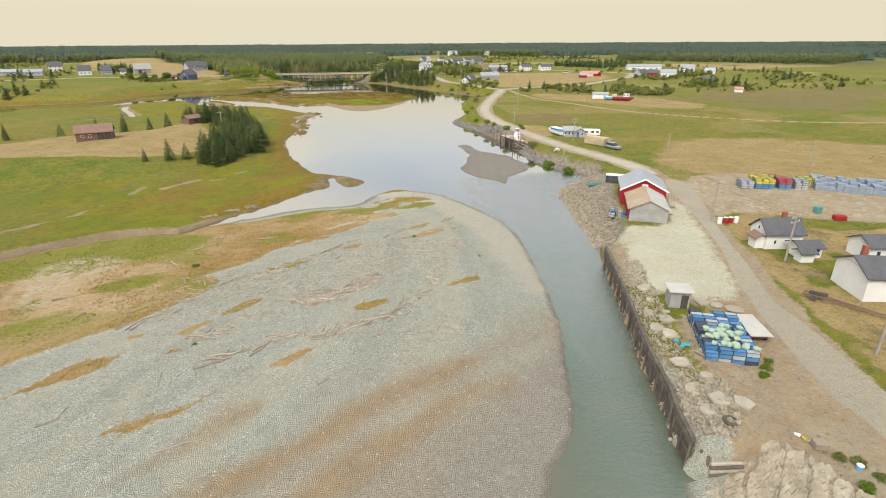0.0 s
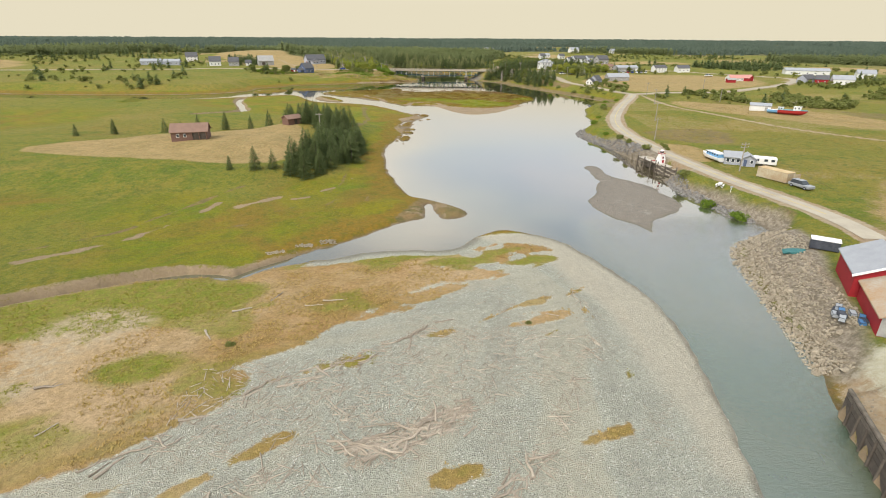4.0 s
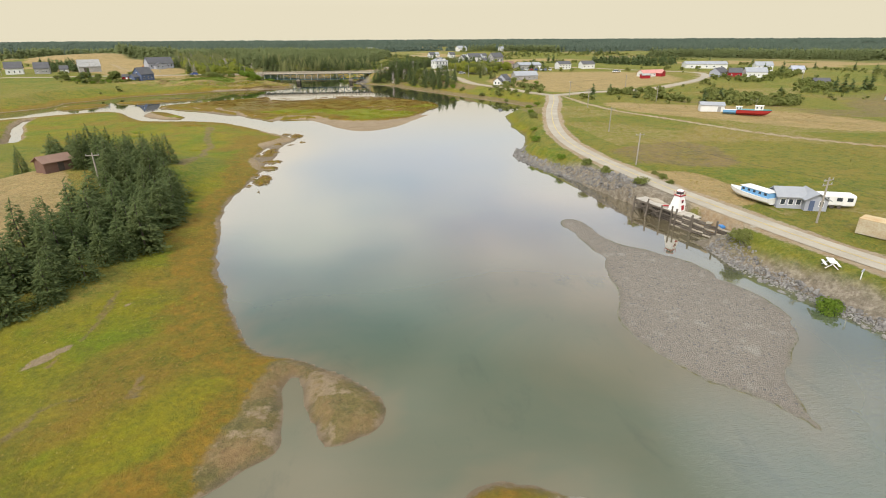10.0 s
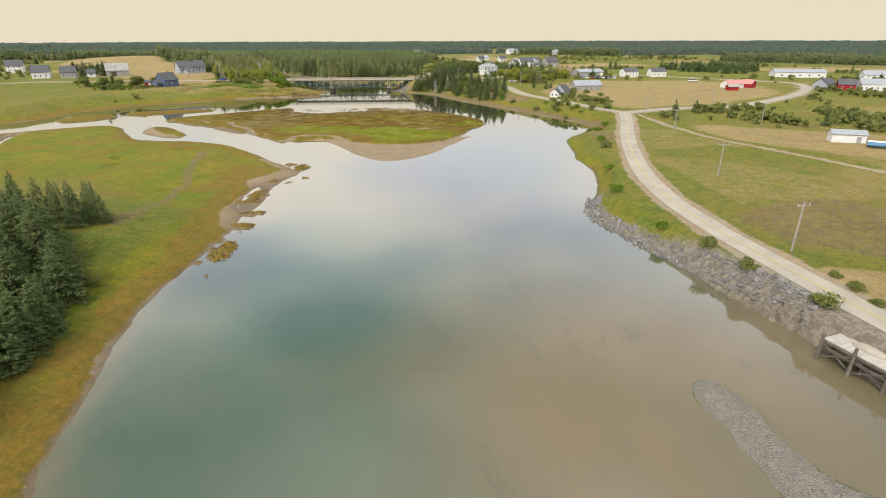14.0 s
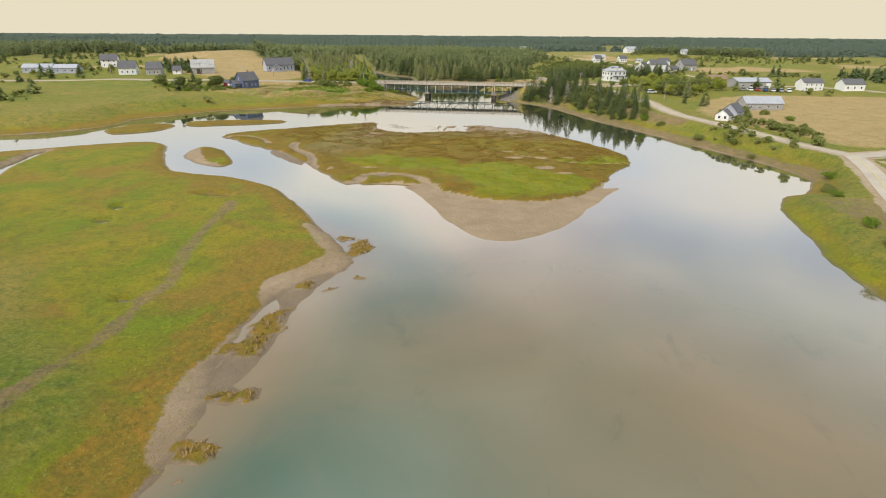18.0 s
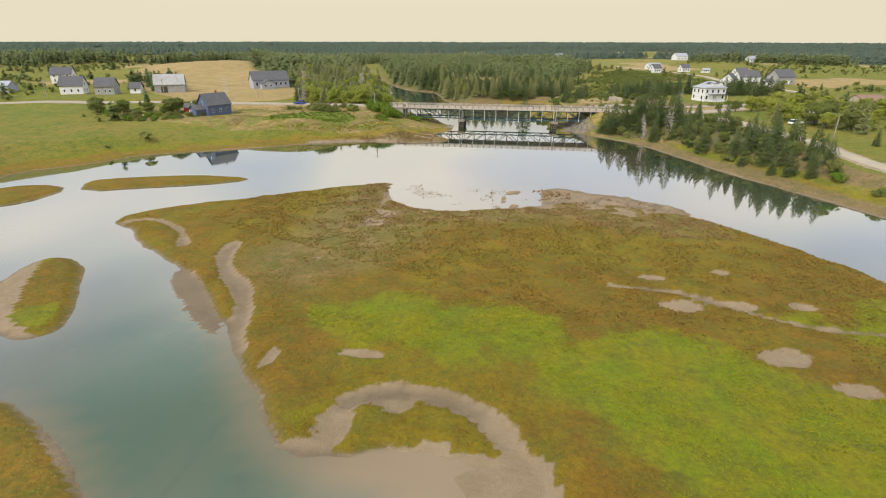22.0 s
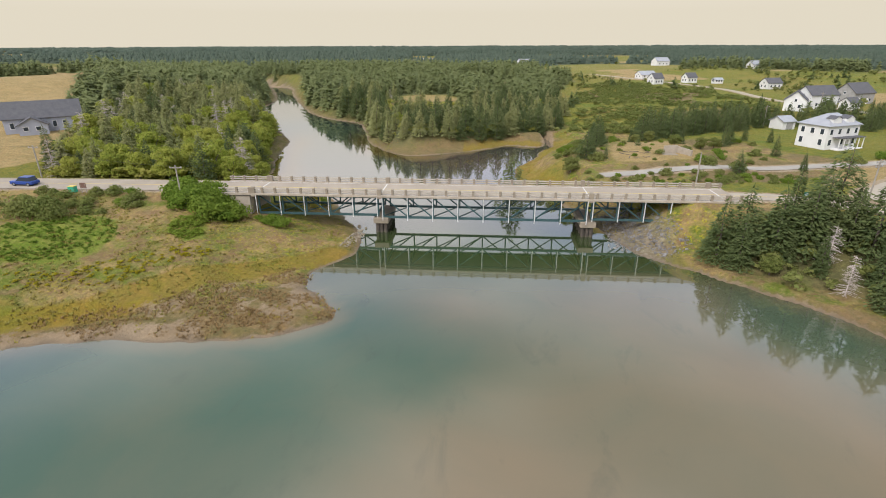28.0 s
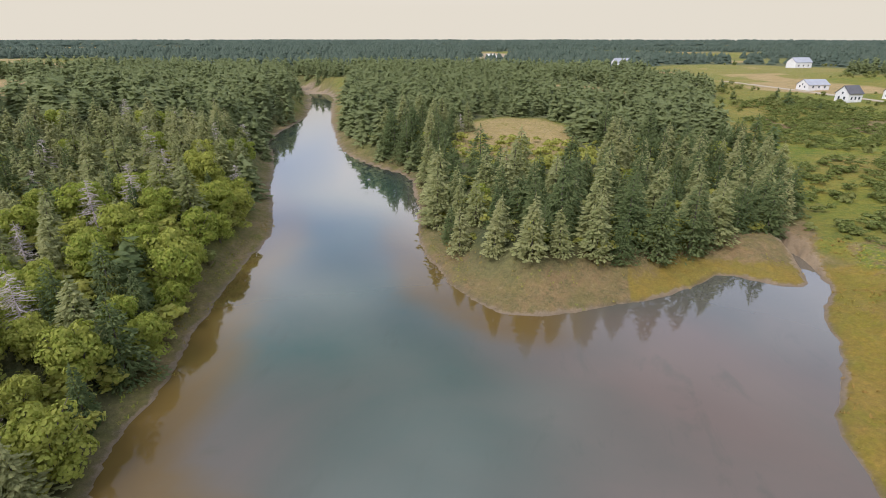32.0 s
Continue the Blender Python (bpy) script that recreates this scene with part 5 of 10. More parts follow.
# ---- helpers for things ----
def part(name, bm, material, parent=None, label=""):
    """One mesh from a bmesh (or vertices and faces), under a thing or a part."""
    me = bpy.data.meshes.new(name)
    if isinstance(bm, tuple):
        me.from_pydata(*[list(map(tuple, bm[0])), [], [tuple(int(i) for i in f) for f in bm[1]]])
    else:
        bm.to_mesh(me)
        bm.free()
    for mt in material if isinstance(material, (list, tuple)) else [material]:
        me.materials.append(mt)
    ob = new(name, me)
    if parent:
        ob.parent = parent
    return tagged(ob, label)


def thing(name, m, label, category, group="", kind=""):
    ob = new(name)
    ob.matrix_world = m
    return tagged(ob, label, category, group, kind)


def box(bm, x0, x1, y0, y1, z0, z1):
    """A box added to a bmesh."""
    vs = [bm.verts.new(p) for p in ((x0, y0, z0), (x1, y0, z0), (x1, y1, z0), (x0, y1, z0), (x0, y0, z1), (x1, y0, z1), (x1, y1, z1), (x0, y1, z1))]
    for f in ((3, 2, 1, 0), (4, 5, 6, 7), (0, 1, 5, 4), (1, 2, 6, 5), (2, 3, 7, 6), (3, 0, 4, 7)):
        bm.faces.new([vs[i] for i in f])
    return bm


def boxes(*specs, bevel=0.0):
    bm = bmesh.new()
    for s in specs:
        box(bm, *s)
    if bevel:
        bmesh.ops.bevel(bm, geom=list(bm.edges), offset=bevel, segments=1, affect="EDGES")
    return bm


def beam(bm, a, b, w, h=None):
    """A square bar from a to b."""
    a, b = Vector(a), Vector(b)
    ax = (b - a).normalized()
    up = Vector((0, 0, 1)) if abs(ax.z) < 0.95 else Vector((0, 1, 0))
    s = ax.cross(up).normalized() * (w / 2)
    u = s.cross(ax).normalized() * ((h or w) / 2)
    vs = [bm.verts.new(p + q) for p in (a, b) for q in (-s - u, s - u, s + u, -s + u)]
    for f in ((0, 1, 2, 3), (7, 6, 5, 4), (0, 4, 5, 1), (1, 5, 6, 2), (2, 6, 7, 3), (3, 7, 4, 0)):
        bm.faces.new([vs[i] for i in f])
    return bm


def beams(*specs):
    bm = bmesh.new()
    for s in specs:
        beam(bm, *s)
    return bm


def tube(bm, a, b, r0, r1, n=8):
    """A round tapered bar from a to b."""
    a, b = Vector(a), Vector(b)
    ax = (b - a).normalized()
    s = ax.orthogonal().normalized()
    u = ax.cross(s)
    r = [[bm.verts.new(p + rr * (math.cos(t) * s + math.sin(t) * u)) for t in (2 * math.pi * i / n for i in range(n))] for p, rr in ((a, r0), (b, r1))]
    for i in range(n):
        bm.faces.new((r[0][i], r[0][(i + 1) % n], r[1][(i + 1) % n], r[1][i]))
    bm.faces.new(r[0][::-1])
    bm.faces.new(r[1])
    return bm


def tubes(*specs, n=8):
    bm = bmesh.new()
    for s in specs:
        tube(bm, *s, n=n)
    return bm


def strip(name, pts, half, lift, material, parent=None, label="", off=0.0):
    """A ribbon laid over the ground along a line."""
    p = np.asarray(pts, float)
    t = np.gradient(p, axis=0)
    t /= np.linalg.norm(t, axis=1)[:, None] + 1e-9
    nrm = np.stack([-t[:, 1], t[:, 0]], -1)
    z = ground_zs(p[:, 0], p[:, 1]) + lift
    cols = np.linspace(-half, half, 3)
    verts = [(*(p[i] + nrm[i] * (off + c)), z[i] + 0.02 * (1 - abs(c) / half)) for i in range(len(p)) for c in cols]
    faces = [(3 * i + j, 3 * i + j + 1, 3 * i + j + 4, 3 * i + j + 3) for i in range(len(p) - 1) for j in range(2)]
    faces = [f[::-1] for f in faces]
    return part(name, (verts, faces), material, parent, label)


M_ASPHALT = simple("worn_asphalt", (0.31, 0.268, 0.205), (0.40, 0.350, 0.270), 0.25, 0.9, 0.3, 0.01, fine=6)
def road_material():
    """Worn asphalt, dusted over with pale earth towards the landing."""
    k = Mat("dusty_asphalt", 0.92)
    co = k.coords()
    n1, n2 = k.noise(0.25, 6.0, 0.65, co), k.noise(6.0, 3.0, 0.6, co)
    c = k.mix(k.span(n1, 0.36, 0.64), (0.300, 0.258, 0.198), (0.395, 0.345, 0.268))
    c = k.mix(k.span(n2, 0.35, 0.70, 0.0, 0.35), c, (0.46, 0.43, 0.36))
    sp = k.node("ShaderNodeSeparateXYZ")
    k.link(co, sp.inputs[0])
    dust = k.mul(k.span(sp.outputs["Y"], 20.0, 70.0, 1.0, 0.12), k.span(n1, 0.30, 0.60, 0.35, 1.0))
    c = k.mix(dust, c, (0.455, 0.405, 0.295))
    k.base(c)
    k.bump(n2, 0.3, 0.01)
    return k.m


M_ROAD_DUSTY = road_material()
M_DECK = simple("bridge_asphalt", (0.290, 0.245, 0.190), (0.370, 0.318, 0.250), 0.3, 0.9, 0.3, 0.01, fine=6)
M_YELLOW = simple("road_yellow", (0.60, 0.44, 0.10), (0.52, 0.42, 0.20), 1.0, 0.8, 0.1)
M_ROADWHITE = simple("road_white", (0.62, 0.60, 0.55), (0.45, 0.43, 0.38), 1.0, 0.8, 0.1)
M_LANE = simple("grey_gravel_lane", (0.36, 0.335, 0.285), (0.28, 0.255, 0.21), 0.4, 0.95, 0.3, 0.02, fine=5)
M_GRAVELROAD = simple("gravel_lane", (0.42, 0.37, 0.28), (0.34, 0.28, 0.20), 0.4, 0.95, 0.3, 0.02, fine=5)
for i, (nm, pts, half, mt, lb, line) in enumerate((("road_shore", ROAD_SHORE, 1.8, M_ROAD_DUSTY, "pale worn asphalt road along the shore", True),
                                             ("road_west", ROAD_WEST, 1.8, M_ASPHALT, "pale asphalt road between the junction and the bridge", True),
                                             ("road_east", ROAD_EAST, 2.0, M_ASPHALT, "pale asphalt road winding to the village", False),
                                             ("road_bridge_west", ROAD_BRIDGE_W, 3.2, M_DECK, "asphalt road leading west from the bridge", True),
                                             ("road_north", ROAD_NORTH, 1.5, M_LANE, "gravel lane in dry grass beside the bridge road", False),
                                             ("road_hill", ROAD_HILL, 1.8, M_GRAVELROAD, "gravel lane past white houses on the hill", False),
                                             ("road_far", ROAD_FAR, 6.0, M_ROADWHITE, "pale new road curving through far woods", False))):
    rd = strip(nm, pts[(pts[:, 1] > 50)] if nm == "road_shore" else pts, half, 0.05 + 0.01 * i, mt)
    tagged(rd, lb, "road", kind="structure")
    if line:
        strip("centre_line", pts[pts[:, 1] > 62], 0.08, 0.10 + 0.01 * i, M_YELLOW, rd, "faded yellow centre line")

# ---- trees and shrubs ----
def foliage(name, dark, light, pale, rough=0.75, through_leaf=0.42):
    k = Mat(name, rough)
    f = k.span(k.noise(2.2, 6.0, 0.7), 0.40, 0.60)
    c = k.mix(f, tuple(a * 0.75 for a in dark), light)
    c = k.mix(k.span(k.island(), 0.0, 1.0, 0.0, 0.55), c, pale)
    c = k.mix(k.span(k.random(), 0.25, 1.0, 0.0, 0.45), c, pale)
    k.base(c)
    k.p.inputs["Specular IOR Level"].default_value = 0.15
    # light that passes through the leaves
    glow = k.node("ShaderNodeBsdfTranslucent")
    k.link(c, glow.inputs["Color"])
    both = k.node("ShaderNodeMixShader")
    both.inputs[0].default_value = through_leaf
    k.link(k.p.outputs[0], both.inputs[1])
    k.link(glow.outputs[0], both.inputs[2])
    k.link(both.outputs[0], k.t.nodes["Material Output"].inputs["Surface"])
    return k.m


M_NEEDLE = foliage("spruce_needles", (0.100, 0.148, 0.056), (0.150, 0.198, 0.068), (0.192, 0.220, 0.086), 0.75, 0.48)
M_PINE = foliage("pine_needles", (0.235, 0.270, 0.100), (0.325, 0.355, 0.135), (0.415, 0.400, 0.185), 0.75, 0.48)
M_LEAF = foliage("broad_leaves", (0.220, 0.305, 0.040), (0.340, 0.405, 0.060), (0.450, 0.425, 0.100), 0.75, 0.50)
M_UNDER = foliage("undergrowth_leaves", (0.240, 0.315, 0.046), (0.365, 0.410, 0.066), (0.470, 0.410, 0.115), 0.75, 0.50)
M_LEAF_DARK = foliage("shrub_leaves", (0.145, 0.195, 0.045), (0.210, 0.255, 0.062), (0.285, 0.280, 0.095), 0.75, 0.48)
M_SHRUB = foliage("fresh_shrub_leaves", (0.110, 0.200, 0.022), (0.165, 0.265, 0.030), (0.240, 0.300, 0.045), 0.75, 0.48)
M_GOLDENROD = foliage("goldenrod_heads", (0.230, 0.240, 0.020), (0.330, 0.300, 0.018), (0.440, 0.370, 0.020), 0.75, 0.48)
M_BRIGHT = foliage("reed_leaves", (0.180, 0.270, 0.030), (0.240, 0.320, 0.040), (0.290, 0.340, 0.055), 0.75, 0.48)
M_WOODS = foliage("mixed_needles", (0.140, 0.190, 0.072), (0.205, 0.255, 0.095), (0.270, 0.290, 0.125), 0.75, 0.48)
# blue-green tint puts the haze of distance into the needle colour
M_FAR_HAZED = foliage("hazed_far_needles", (0.078, 0.118, 0.085), (0.110, 0.152, 0.108), (0.150, 0.182, 0.128))
M_BARK = simple("bark", (0.10, 0.080, 0.060), (0.17, 0.145, 0.12), 2.0, 0.95, 0.5, 0.03)
M_DEADWOOD = simple("dead_grey_wood", (0.38, 0.32, 0.28), (0.54, 0.48, 0.43), 2.0, 0.95, 0.3, 0.02)


def conifer_crown(seed, h, r, whorls, per, low=0.10, gaps=0.12):
    """Many short drooping boughs round a dense heart; uneven, with a ragged outline."""
    g = np.random.default_rng(seed)
    v, f = [], []
    lean = g.normal(0, 0.02, 2)
    bulge = g.uniform(0.75, 1.25, 8)
    n_all = whorls * per
    spray = h * 1.7 / math.sqrt(n_all)
    for i in range(n_all):
        t = low + (0.97 - low) * (1 - math.sqrt(1 - (i + g.random()) / n_all))
        a = g.uniform(0, 6.283)
        reach = r * (1 - t) ** 0.82 * bulge[int(a / 0.7855) % 8] * (0.86 + 0.22 * math.sin(t * 40 + 3 * math.sin(a))) + 0.008 * h
        if g.random() < gaps:
            continue
        ca, sa = math.cos(a), math.sin(a)
        R = reach * (1 - 0.55 * g.random() ** 1.6)
        L = spray * g.uniform(0.7, 1.35)
        z = t * h - 0.22 * R + g.uniform(-0.01, 0.01) * h
        drop = L * g.uniform(0.05, 0.75)
        wide = L * g.uniform(0.24, 0.42)
        tw = g.uniform(-0.6, 0.6)
        ca2, sa2 = math.cos(a + tw), math.sin(a + tw)
        k = len(v)
        cx, cy = lean[0] * z + ca * R, lean[1] * z + sa * R
        lift = L * g.uniform(0.05, 0.22)
        for s, w, dz in ((-0.5, 0.0, lift * 0.6), (0.10, -wide, -drop * 0.8), (0.62, g.uniform(-.15, .15) * L, -drop * 0.7), (0.0, wide, -drop * 0.8)):
            v.append((cx + ca2 * L * s - sa2 * w, cy + sa2 * L * s + ca2 * w, z + dz))
        f += [(k, k + 1, k + 2), (k, k + 2, k + 3)]
    k = len(v)
    q = 0.010 * h
    v += [(q, 0, h * 0.93), (-q * 0.6, q * 0.9, h * 0.93), (-q * 0.6, -q * 0.9, h * 0.93), (lean[0] * h, lean[1] * h, h * 1.02)]
    f += [(k, k + 1, k + 3), (k + 1, k + 2, k + 3), (k + 2, k, k + 3)]
    return v, f


def trunk_mesh(h, r, n=6, wander=0.0, seed=0):
    g = np.random.default_rng(seed)
    bm = bmesh.new()
    a = Vector((0, 0, -0.4))
    for i in range(3):
        b = Vector((g.normal(0, wander), g.normal(0, wander), h * (i + 1) / 3))
        tube(bm, a, b, r * (1 - i / 3.2), r * (1 - (i + 1) / 3.2), n)
        a = b
    return bm


def leaf_crown(seed, h, r, lobes, leaves, size, low=0.25):
    """Many small leaf sprays set on a handful of lobes, with gaps between them."""
    g = np.random.default_rng(seed)
    v, f = [], []
    cs = []
    for i in range(lobes):
        a, q = g.uniform(0, 6.28), math.sqrt(g.random()) * r * 0.62
        cs.append((q * math.cos(a), q * math.sin(a), h * (low + (1 - low) * g.uniform(0.15, 0.80) * (1 - 0.35 * q / r)), r * g.uniform(0.34, 0.56) * (16 / max(lobes, 16)) ** 0.5))
    for i in range(leaves):
        cx, cy, cz, cr = cs[g.integers(lobes)]
        n = g.normal(0, 1, 3)
        n[2] = abs(n[2]) * 0.9 - 0.25
        n /= np.linalg.norm(n)
        p = np.array((cx, cy, cz)) + n * cr * g.uniform(0.72, 1.06) * np.array((1, 1, 0.80))
        if p[2] < 0.05:
            p[2] = g.uniform(0.05, 0.3)
        t = np.cross(n, g.normal(0, 1, 3))
        t /= np.linalg.norm(t) + 1e-9
        b = np.cross(n, t) + n * g.uniform(-0.5, 0.5)
        s = size * g.uniform(0.6, 1.3)
        k = len(v)
        v += [tuple(p - t * s - b * s * 0.3), tuple(p + b * s * 0.8 - t * 0.2 * s), tuple(p + t * s + b * s * 0.1), tuple(p - b * s * 0.8 + n * s * 0.3)]
        f += [(k, k + 1, k + 2, k + 3)]
    return v, f


def limb_mesh(seed, h, r, n=5):
    g = np.random.default_rng(seed)
    bm = bmesh.new()
    tube(bm, (0, 0, -0.3), (0.05, 0.02, h * 0.45), 0.028 * h, 0.018 * h, 7)
    for i in range(n):
        a = 6.28 * i / n + g.uniform(-0.4, 0.4)
        tube(bm, (0, 0, h * g.uniform(0.2, 0.42)), (math.cos(a) * r * 0.6, math.sin(a) * r * 0.6, h * g.uniform(0.55, 0.8)), 0.012 * h, 0.004 * h, 5)
    return bm


def dead_crown(seed, h, r):
    g = np.random.default_rng(seed)
    bm = bmesh.new()
    for i in range(95):
        t = g.uniform(0.06, 0.95)
        a = g.uniform(0, 6.28)
        L = r * (1 - t) ** 0.6 * g.uniform(0.5, 1.15) + 0.2
        p = Vector((math.cos(a) * L, math.sin(a) * L, t * h - L * g.uniform(-0.05, 0.3)))
        tube(bm, (0, 0, t * h), p, 0.045, 0.014, 3)
        for _ in range(5):
            q = Vector((0, 0, t * h)).lerp(p, g.uniform(0.35, 0.95))
            tube(bm, q, q + Vector((g.normal(0, 0.35), g.normal(0, 0.35), g.uniform(-0.3, 0.15))), 0.022, 0.008, 3)
    return bm


HIDE = []


def seedling(name, label, category, group, crown, crown_mat, trunk, trunk_mat=None, crown_name="crown"):
    """The first tree of a kind, from which the others are copied."""
    t = thing(name, pose(0, 0, 0), label, category, group)
    part("trunk", trunk, trunk_mat or M_BARK, t)
    part(crown_name, crown, crown_mat, t)
    HIDE.append(t)
    return t


SPRUCES = [seedling("spruce_tree", "dark green spruce with drooping boughs", "tree", "spruces", conifer_crown(10 + i, 10.0, r, 76, 20, 0.02, 0.03), M_NEEDLE, trunk_mesh(9.6, 0.17, 6, 0.05, i)) for i, r in enumerate((2.7, 3.2, 2.5, 3.5))]
THIN = [seedling("fir_tree", "thin olive fir with a ragged lichened crown", "tree", "firs", conifer_crown(30 + i, 10.0, r, 44, 20, 0.08, 0.10), M_PINE, trunk_mesh(9.7, 0.15, 6, 0.07, i)) for i, r in enumerate((2.4, 2.9))]
LEAFY = [seedling("leafy_tree", "round green broadleaf tree with uneven crown", "tree", "broadleaf trees", leaf_crown(50 + i, 6.0, r, 34, 4200, 0.145, 0.10), m, limb_mesh(i, 6.0, r)) for i, (r, m) in enumerate(((2.9, M_LEAF), (3.4, M_LEAF_DARK), (2.7, M_LEAF)))]
SHRUBS = [seedling("shrub", "low leafy green shrub on rough grass", "shrub", "shrubs", leaf_crown(70 + i, 1.7, 1.7, 16, 1000, 0.115, 0.0), m, limb_mesh(9 + i, 1.8, 1.2, 4), None, "leaves") for i, m in enumerate((M_LEAF_DARK, M_SHRUB, M_LEAF_DARK))]
DEAD = [seedling("dead_tree", "bare grey dead spruce with brittle twigs", "tree", "dead trees", dead_crown(90 + i, 9.0, 2.7), M_DEADWOOD, trunk_mesh(8.8, 0.14, 6, 0.05, i), M_DEADWOOD, "bare_crown") for i in range(2)]
PLANTED = []


def plant(kinds, x, y, size, wide=1.0, dz=0.0):
    """One tree on the ground."""
    g = rng.random(3)
    k = kinds[int(g[0] * len(kinds))]
    s = size * (0.85 + 0.3 * g[1])
    m = Matrix.Translation((x, y, ground_z(x, y) - 0.12 + dz)) @ Euler((0, 0, g[2] * 6.28)).to_matrix().to_4x4() @ Matrix.Diagonal((s * wide, s * wide, size * (0.9 + 0.25 * g[1]), 1))
    if k in HIDE:
        HIDE.remove(k)
        k.matrix_world = m
        PLANTED.append((x, y))
        return k
    c = copy_thing(k, pose(0, 0, 0))
    c.matrix_basis = m
    PLANTED.append((x, y))
    return c


def inside(pts, x, y):
    return float(sdf(pts, np.array([x], np.float32), np.array([y], np.float32), 400, 1)[0])


def spread(pts, gap, margin=0.5, skip=(), tries=6000, most=400, seed=1):
    """Points strewn over an outline at least a gap apart."""
    g = np.random.default_rng(seed)
    p = np.array(pts, float)
    lo, hi = p.min(0), p.max(0)
    c = g.uniform(lo, hi, (tries, 2))
    ok = sdf(pts, c[:, 0].astype(np.float32), c[:, 1].astype(np.float32), 50) > margin
    for s in skip:
        ok &= sdf(s, c[:, 0].astype(np.float32), c[:, 1].astype(np.float32), 50) < 0.5
    ok &= ground_zs(c[:, 0], c[:, 1]) > 0.5
    out = []
    cells = {}
    for x, y in c[ok]:
        i, j = int(x // gap), int(y // gap)
        if any((x - a) ** 2 + (y - b) ** 2 < gap * gap for u in (-1, 0, 1) for w in (-1, 0, 1) for a, b in cells.get((i + u, j + w), ())):
            continue
        cells.setdefault((i, j), []).append((x, y))
        out.append((x, y))
        if len(out) >= most:
            break
    return out


NEAR_W = [(-64, 391), (-67, 400), (-70, 411), (-76, 424), (-78, 438), (-84, 449), (-92, 462), (-104, 484), (-124, 476), (-128, 440), (-112, 410), (-104, 396), (-98, 374), (-76, 373.5), (-64, 376), (-58, 383)]
NEAR_E = [(-48, 439), (-43, 434), (-36, 430.5), (-26, 434.5), (-17, 440), (-8, 447), (1, 453), (6, 464), (12, 486), (6, 500), (-20, 506), (-60, 516), (-80, 508), (-72, 491), (-61, 482), (-55, 464), (-51, 447)]
GLADE = [(-58, 478), (-58, 516), (-42, 518), (-25, 532), (-20, 486), (-26, 468), (-50, 463)]
for i, (px, py) in enumerate(spread(NEAR_W, 2.9, 0.3, (), 9000, 300, 3)):
    front = smooth(-110, -78, px) * smooth(475, 430, py)
    q = rng.random()
    if q < 0.50 * front + 0.05:
        plant(LEAFY[::2], px, py, rng.uniform(0.75, 1.3))
    elif q < 0.50 * front + 0.05 + 0.10:
        plant(DEAD, px, py, rng.uniform(0.6, 0.95))
    elif q < 0.86:
        plant(THIN, px, py, rng.uniform(0.5, 0.9), 1.25)
    else:
        plant(SPRUCES, px, py, rng.uniform(0.48, 0.85))
for i, (px, py) in enumerate(spread(NEAR_E, 3.3, 0.2, (GLADE,), 9000, 300, 4)):
    q = rng.random()
    if q < 0.04:
        plant(LEAFY, px, py, rng.uniform(0.5, 0.8))
    elif q < 0.06:
        plant(DEAD, px, py, rng.uniform(0.5, 0.8))
    elif q < 0.44:
        plant(THIN, px, py, rng.uniform(0.55, 0.95), 1.2)
    else:
        plant(SPRUCES, px, py, rng.uniform(0.55, 1.0), 1.15)
# the clump on the hill and its outliers
HILL_TREES = [(-32, 82), (-28, 83), (-24, 91), (-22.5, 98), (-23.5, 108), (-25, 119), (-31, 130), (-42, 138), (-54, 142), (-50, 136), (-41, 129), (-35, 124), (-33, 112), (-32, 100), (-32, 90)]
for px, py in spread(HILL_TREES, 2.4, -0.5, (), 5000, 100, 5):
    plant(SPRUCES, px, py, rng.uniform(0.46, 0.70), 1.35)
for px, py, s in ((-39, 83, .5), (-36, 84.5, .4), (-44, 82, .3), (-80, 128, .4), (-83, 125, .5), (-73, 125, .55), (-68, 131, .6), (-62, 135, .5), (-58, 139, .55), (-52, 140, .6), (-95, 120, .5), (-48, 132, .65), (-44, 134, .6), (-100, 112, .4), (-34, 138, .6), (-32.6, 140.6, .55), (-34.8, 142.4, .6), (-36.6, 139.6, .65), (-37.4, 143, .55), (-39.5, 140, .65), (-40.5, 144, .55), (-43, 141, .6)):
    plant(SPRUCES, px, py, s)
for px, py in spread([(22, 428), (28, 434), (50, 437), (62, 446), (96, 442), (97, 452), (60, 457), (26, 447)], 3.0, 0.0, (), 3000, 60, 12):
    plant(SPRUCES, px, py, rng.uniform(0.5, 0.85))
for px, py in spread([(-4, 384), (2, 396), (10, 414), (24, 424), (42, 420), (48, 404), (36, 394), (12, 389)], 3.4, 0.0, (), 2500, 34, 13):
    plant(SHRUBS, px, py, rng.uniform(0.3, 0.85))
# wooded bank east of the bridge
BANK_E = [(12, 354), (17, 357.5), (24, 359.5), (33, 356), (39, 345), (46, 331), (52, 318), (54, 308), (48, 299), (43, 302), (38, 312), (33, 327), (26, 342), (18, 350)]
for px, py in spread(BANK_E, 3.1, -0.5, (), 6000, 76, 6):
    q = rng.random()
    plant(SPRUCES if q < 0.86 else LEAFY[1:2] if q < 0.94 else DEAD, px, py, rng.uniform(0.38, 0.72) if q < 0.86 else rng.uniform(0.4, 0.7))
for px, py, s in ((12.4, 356.6, .84), (15, 356.4, .9), (18.2, 354.6, .82), (21.4, 354, .9), (25.2, 356, 1.05), (27, 351, .8), (30, 349, .85)):
    plant(SPRUCES, px, py, s, 1.25)
plant(DEAD, 22.3, 350.8, 0.55)
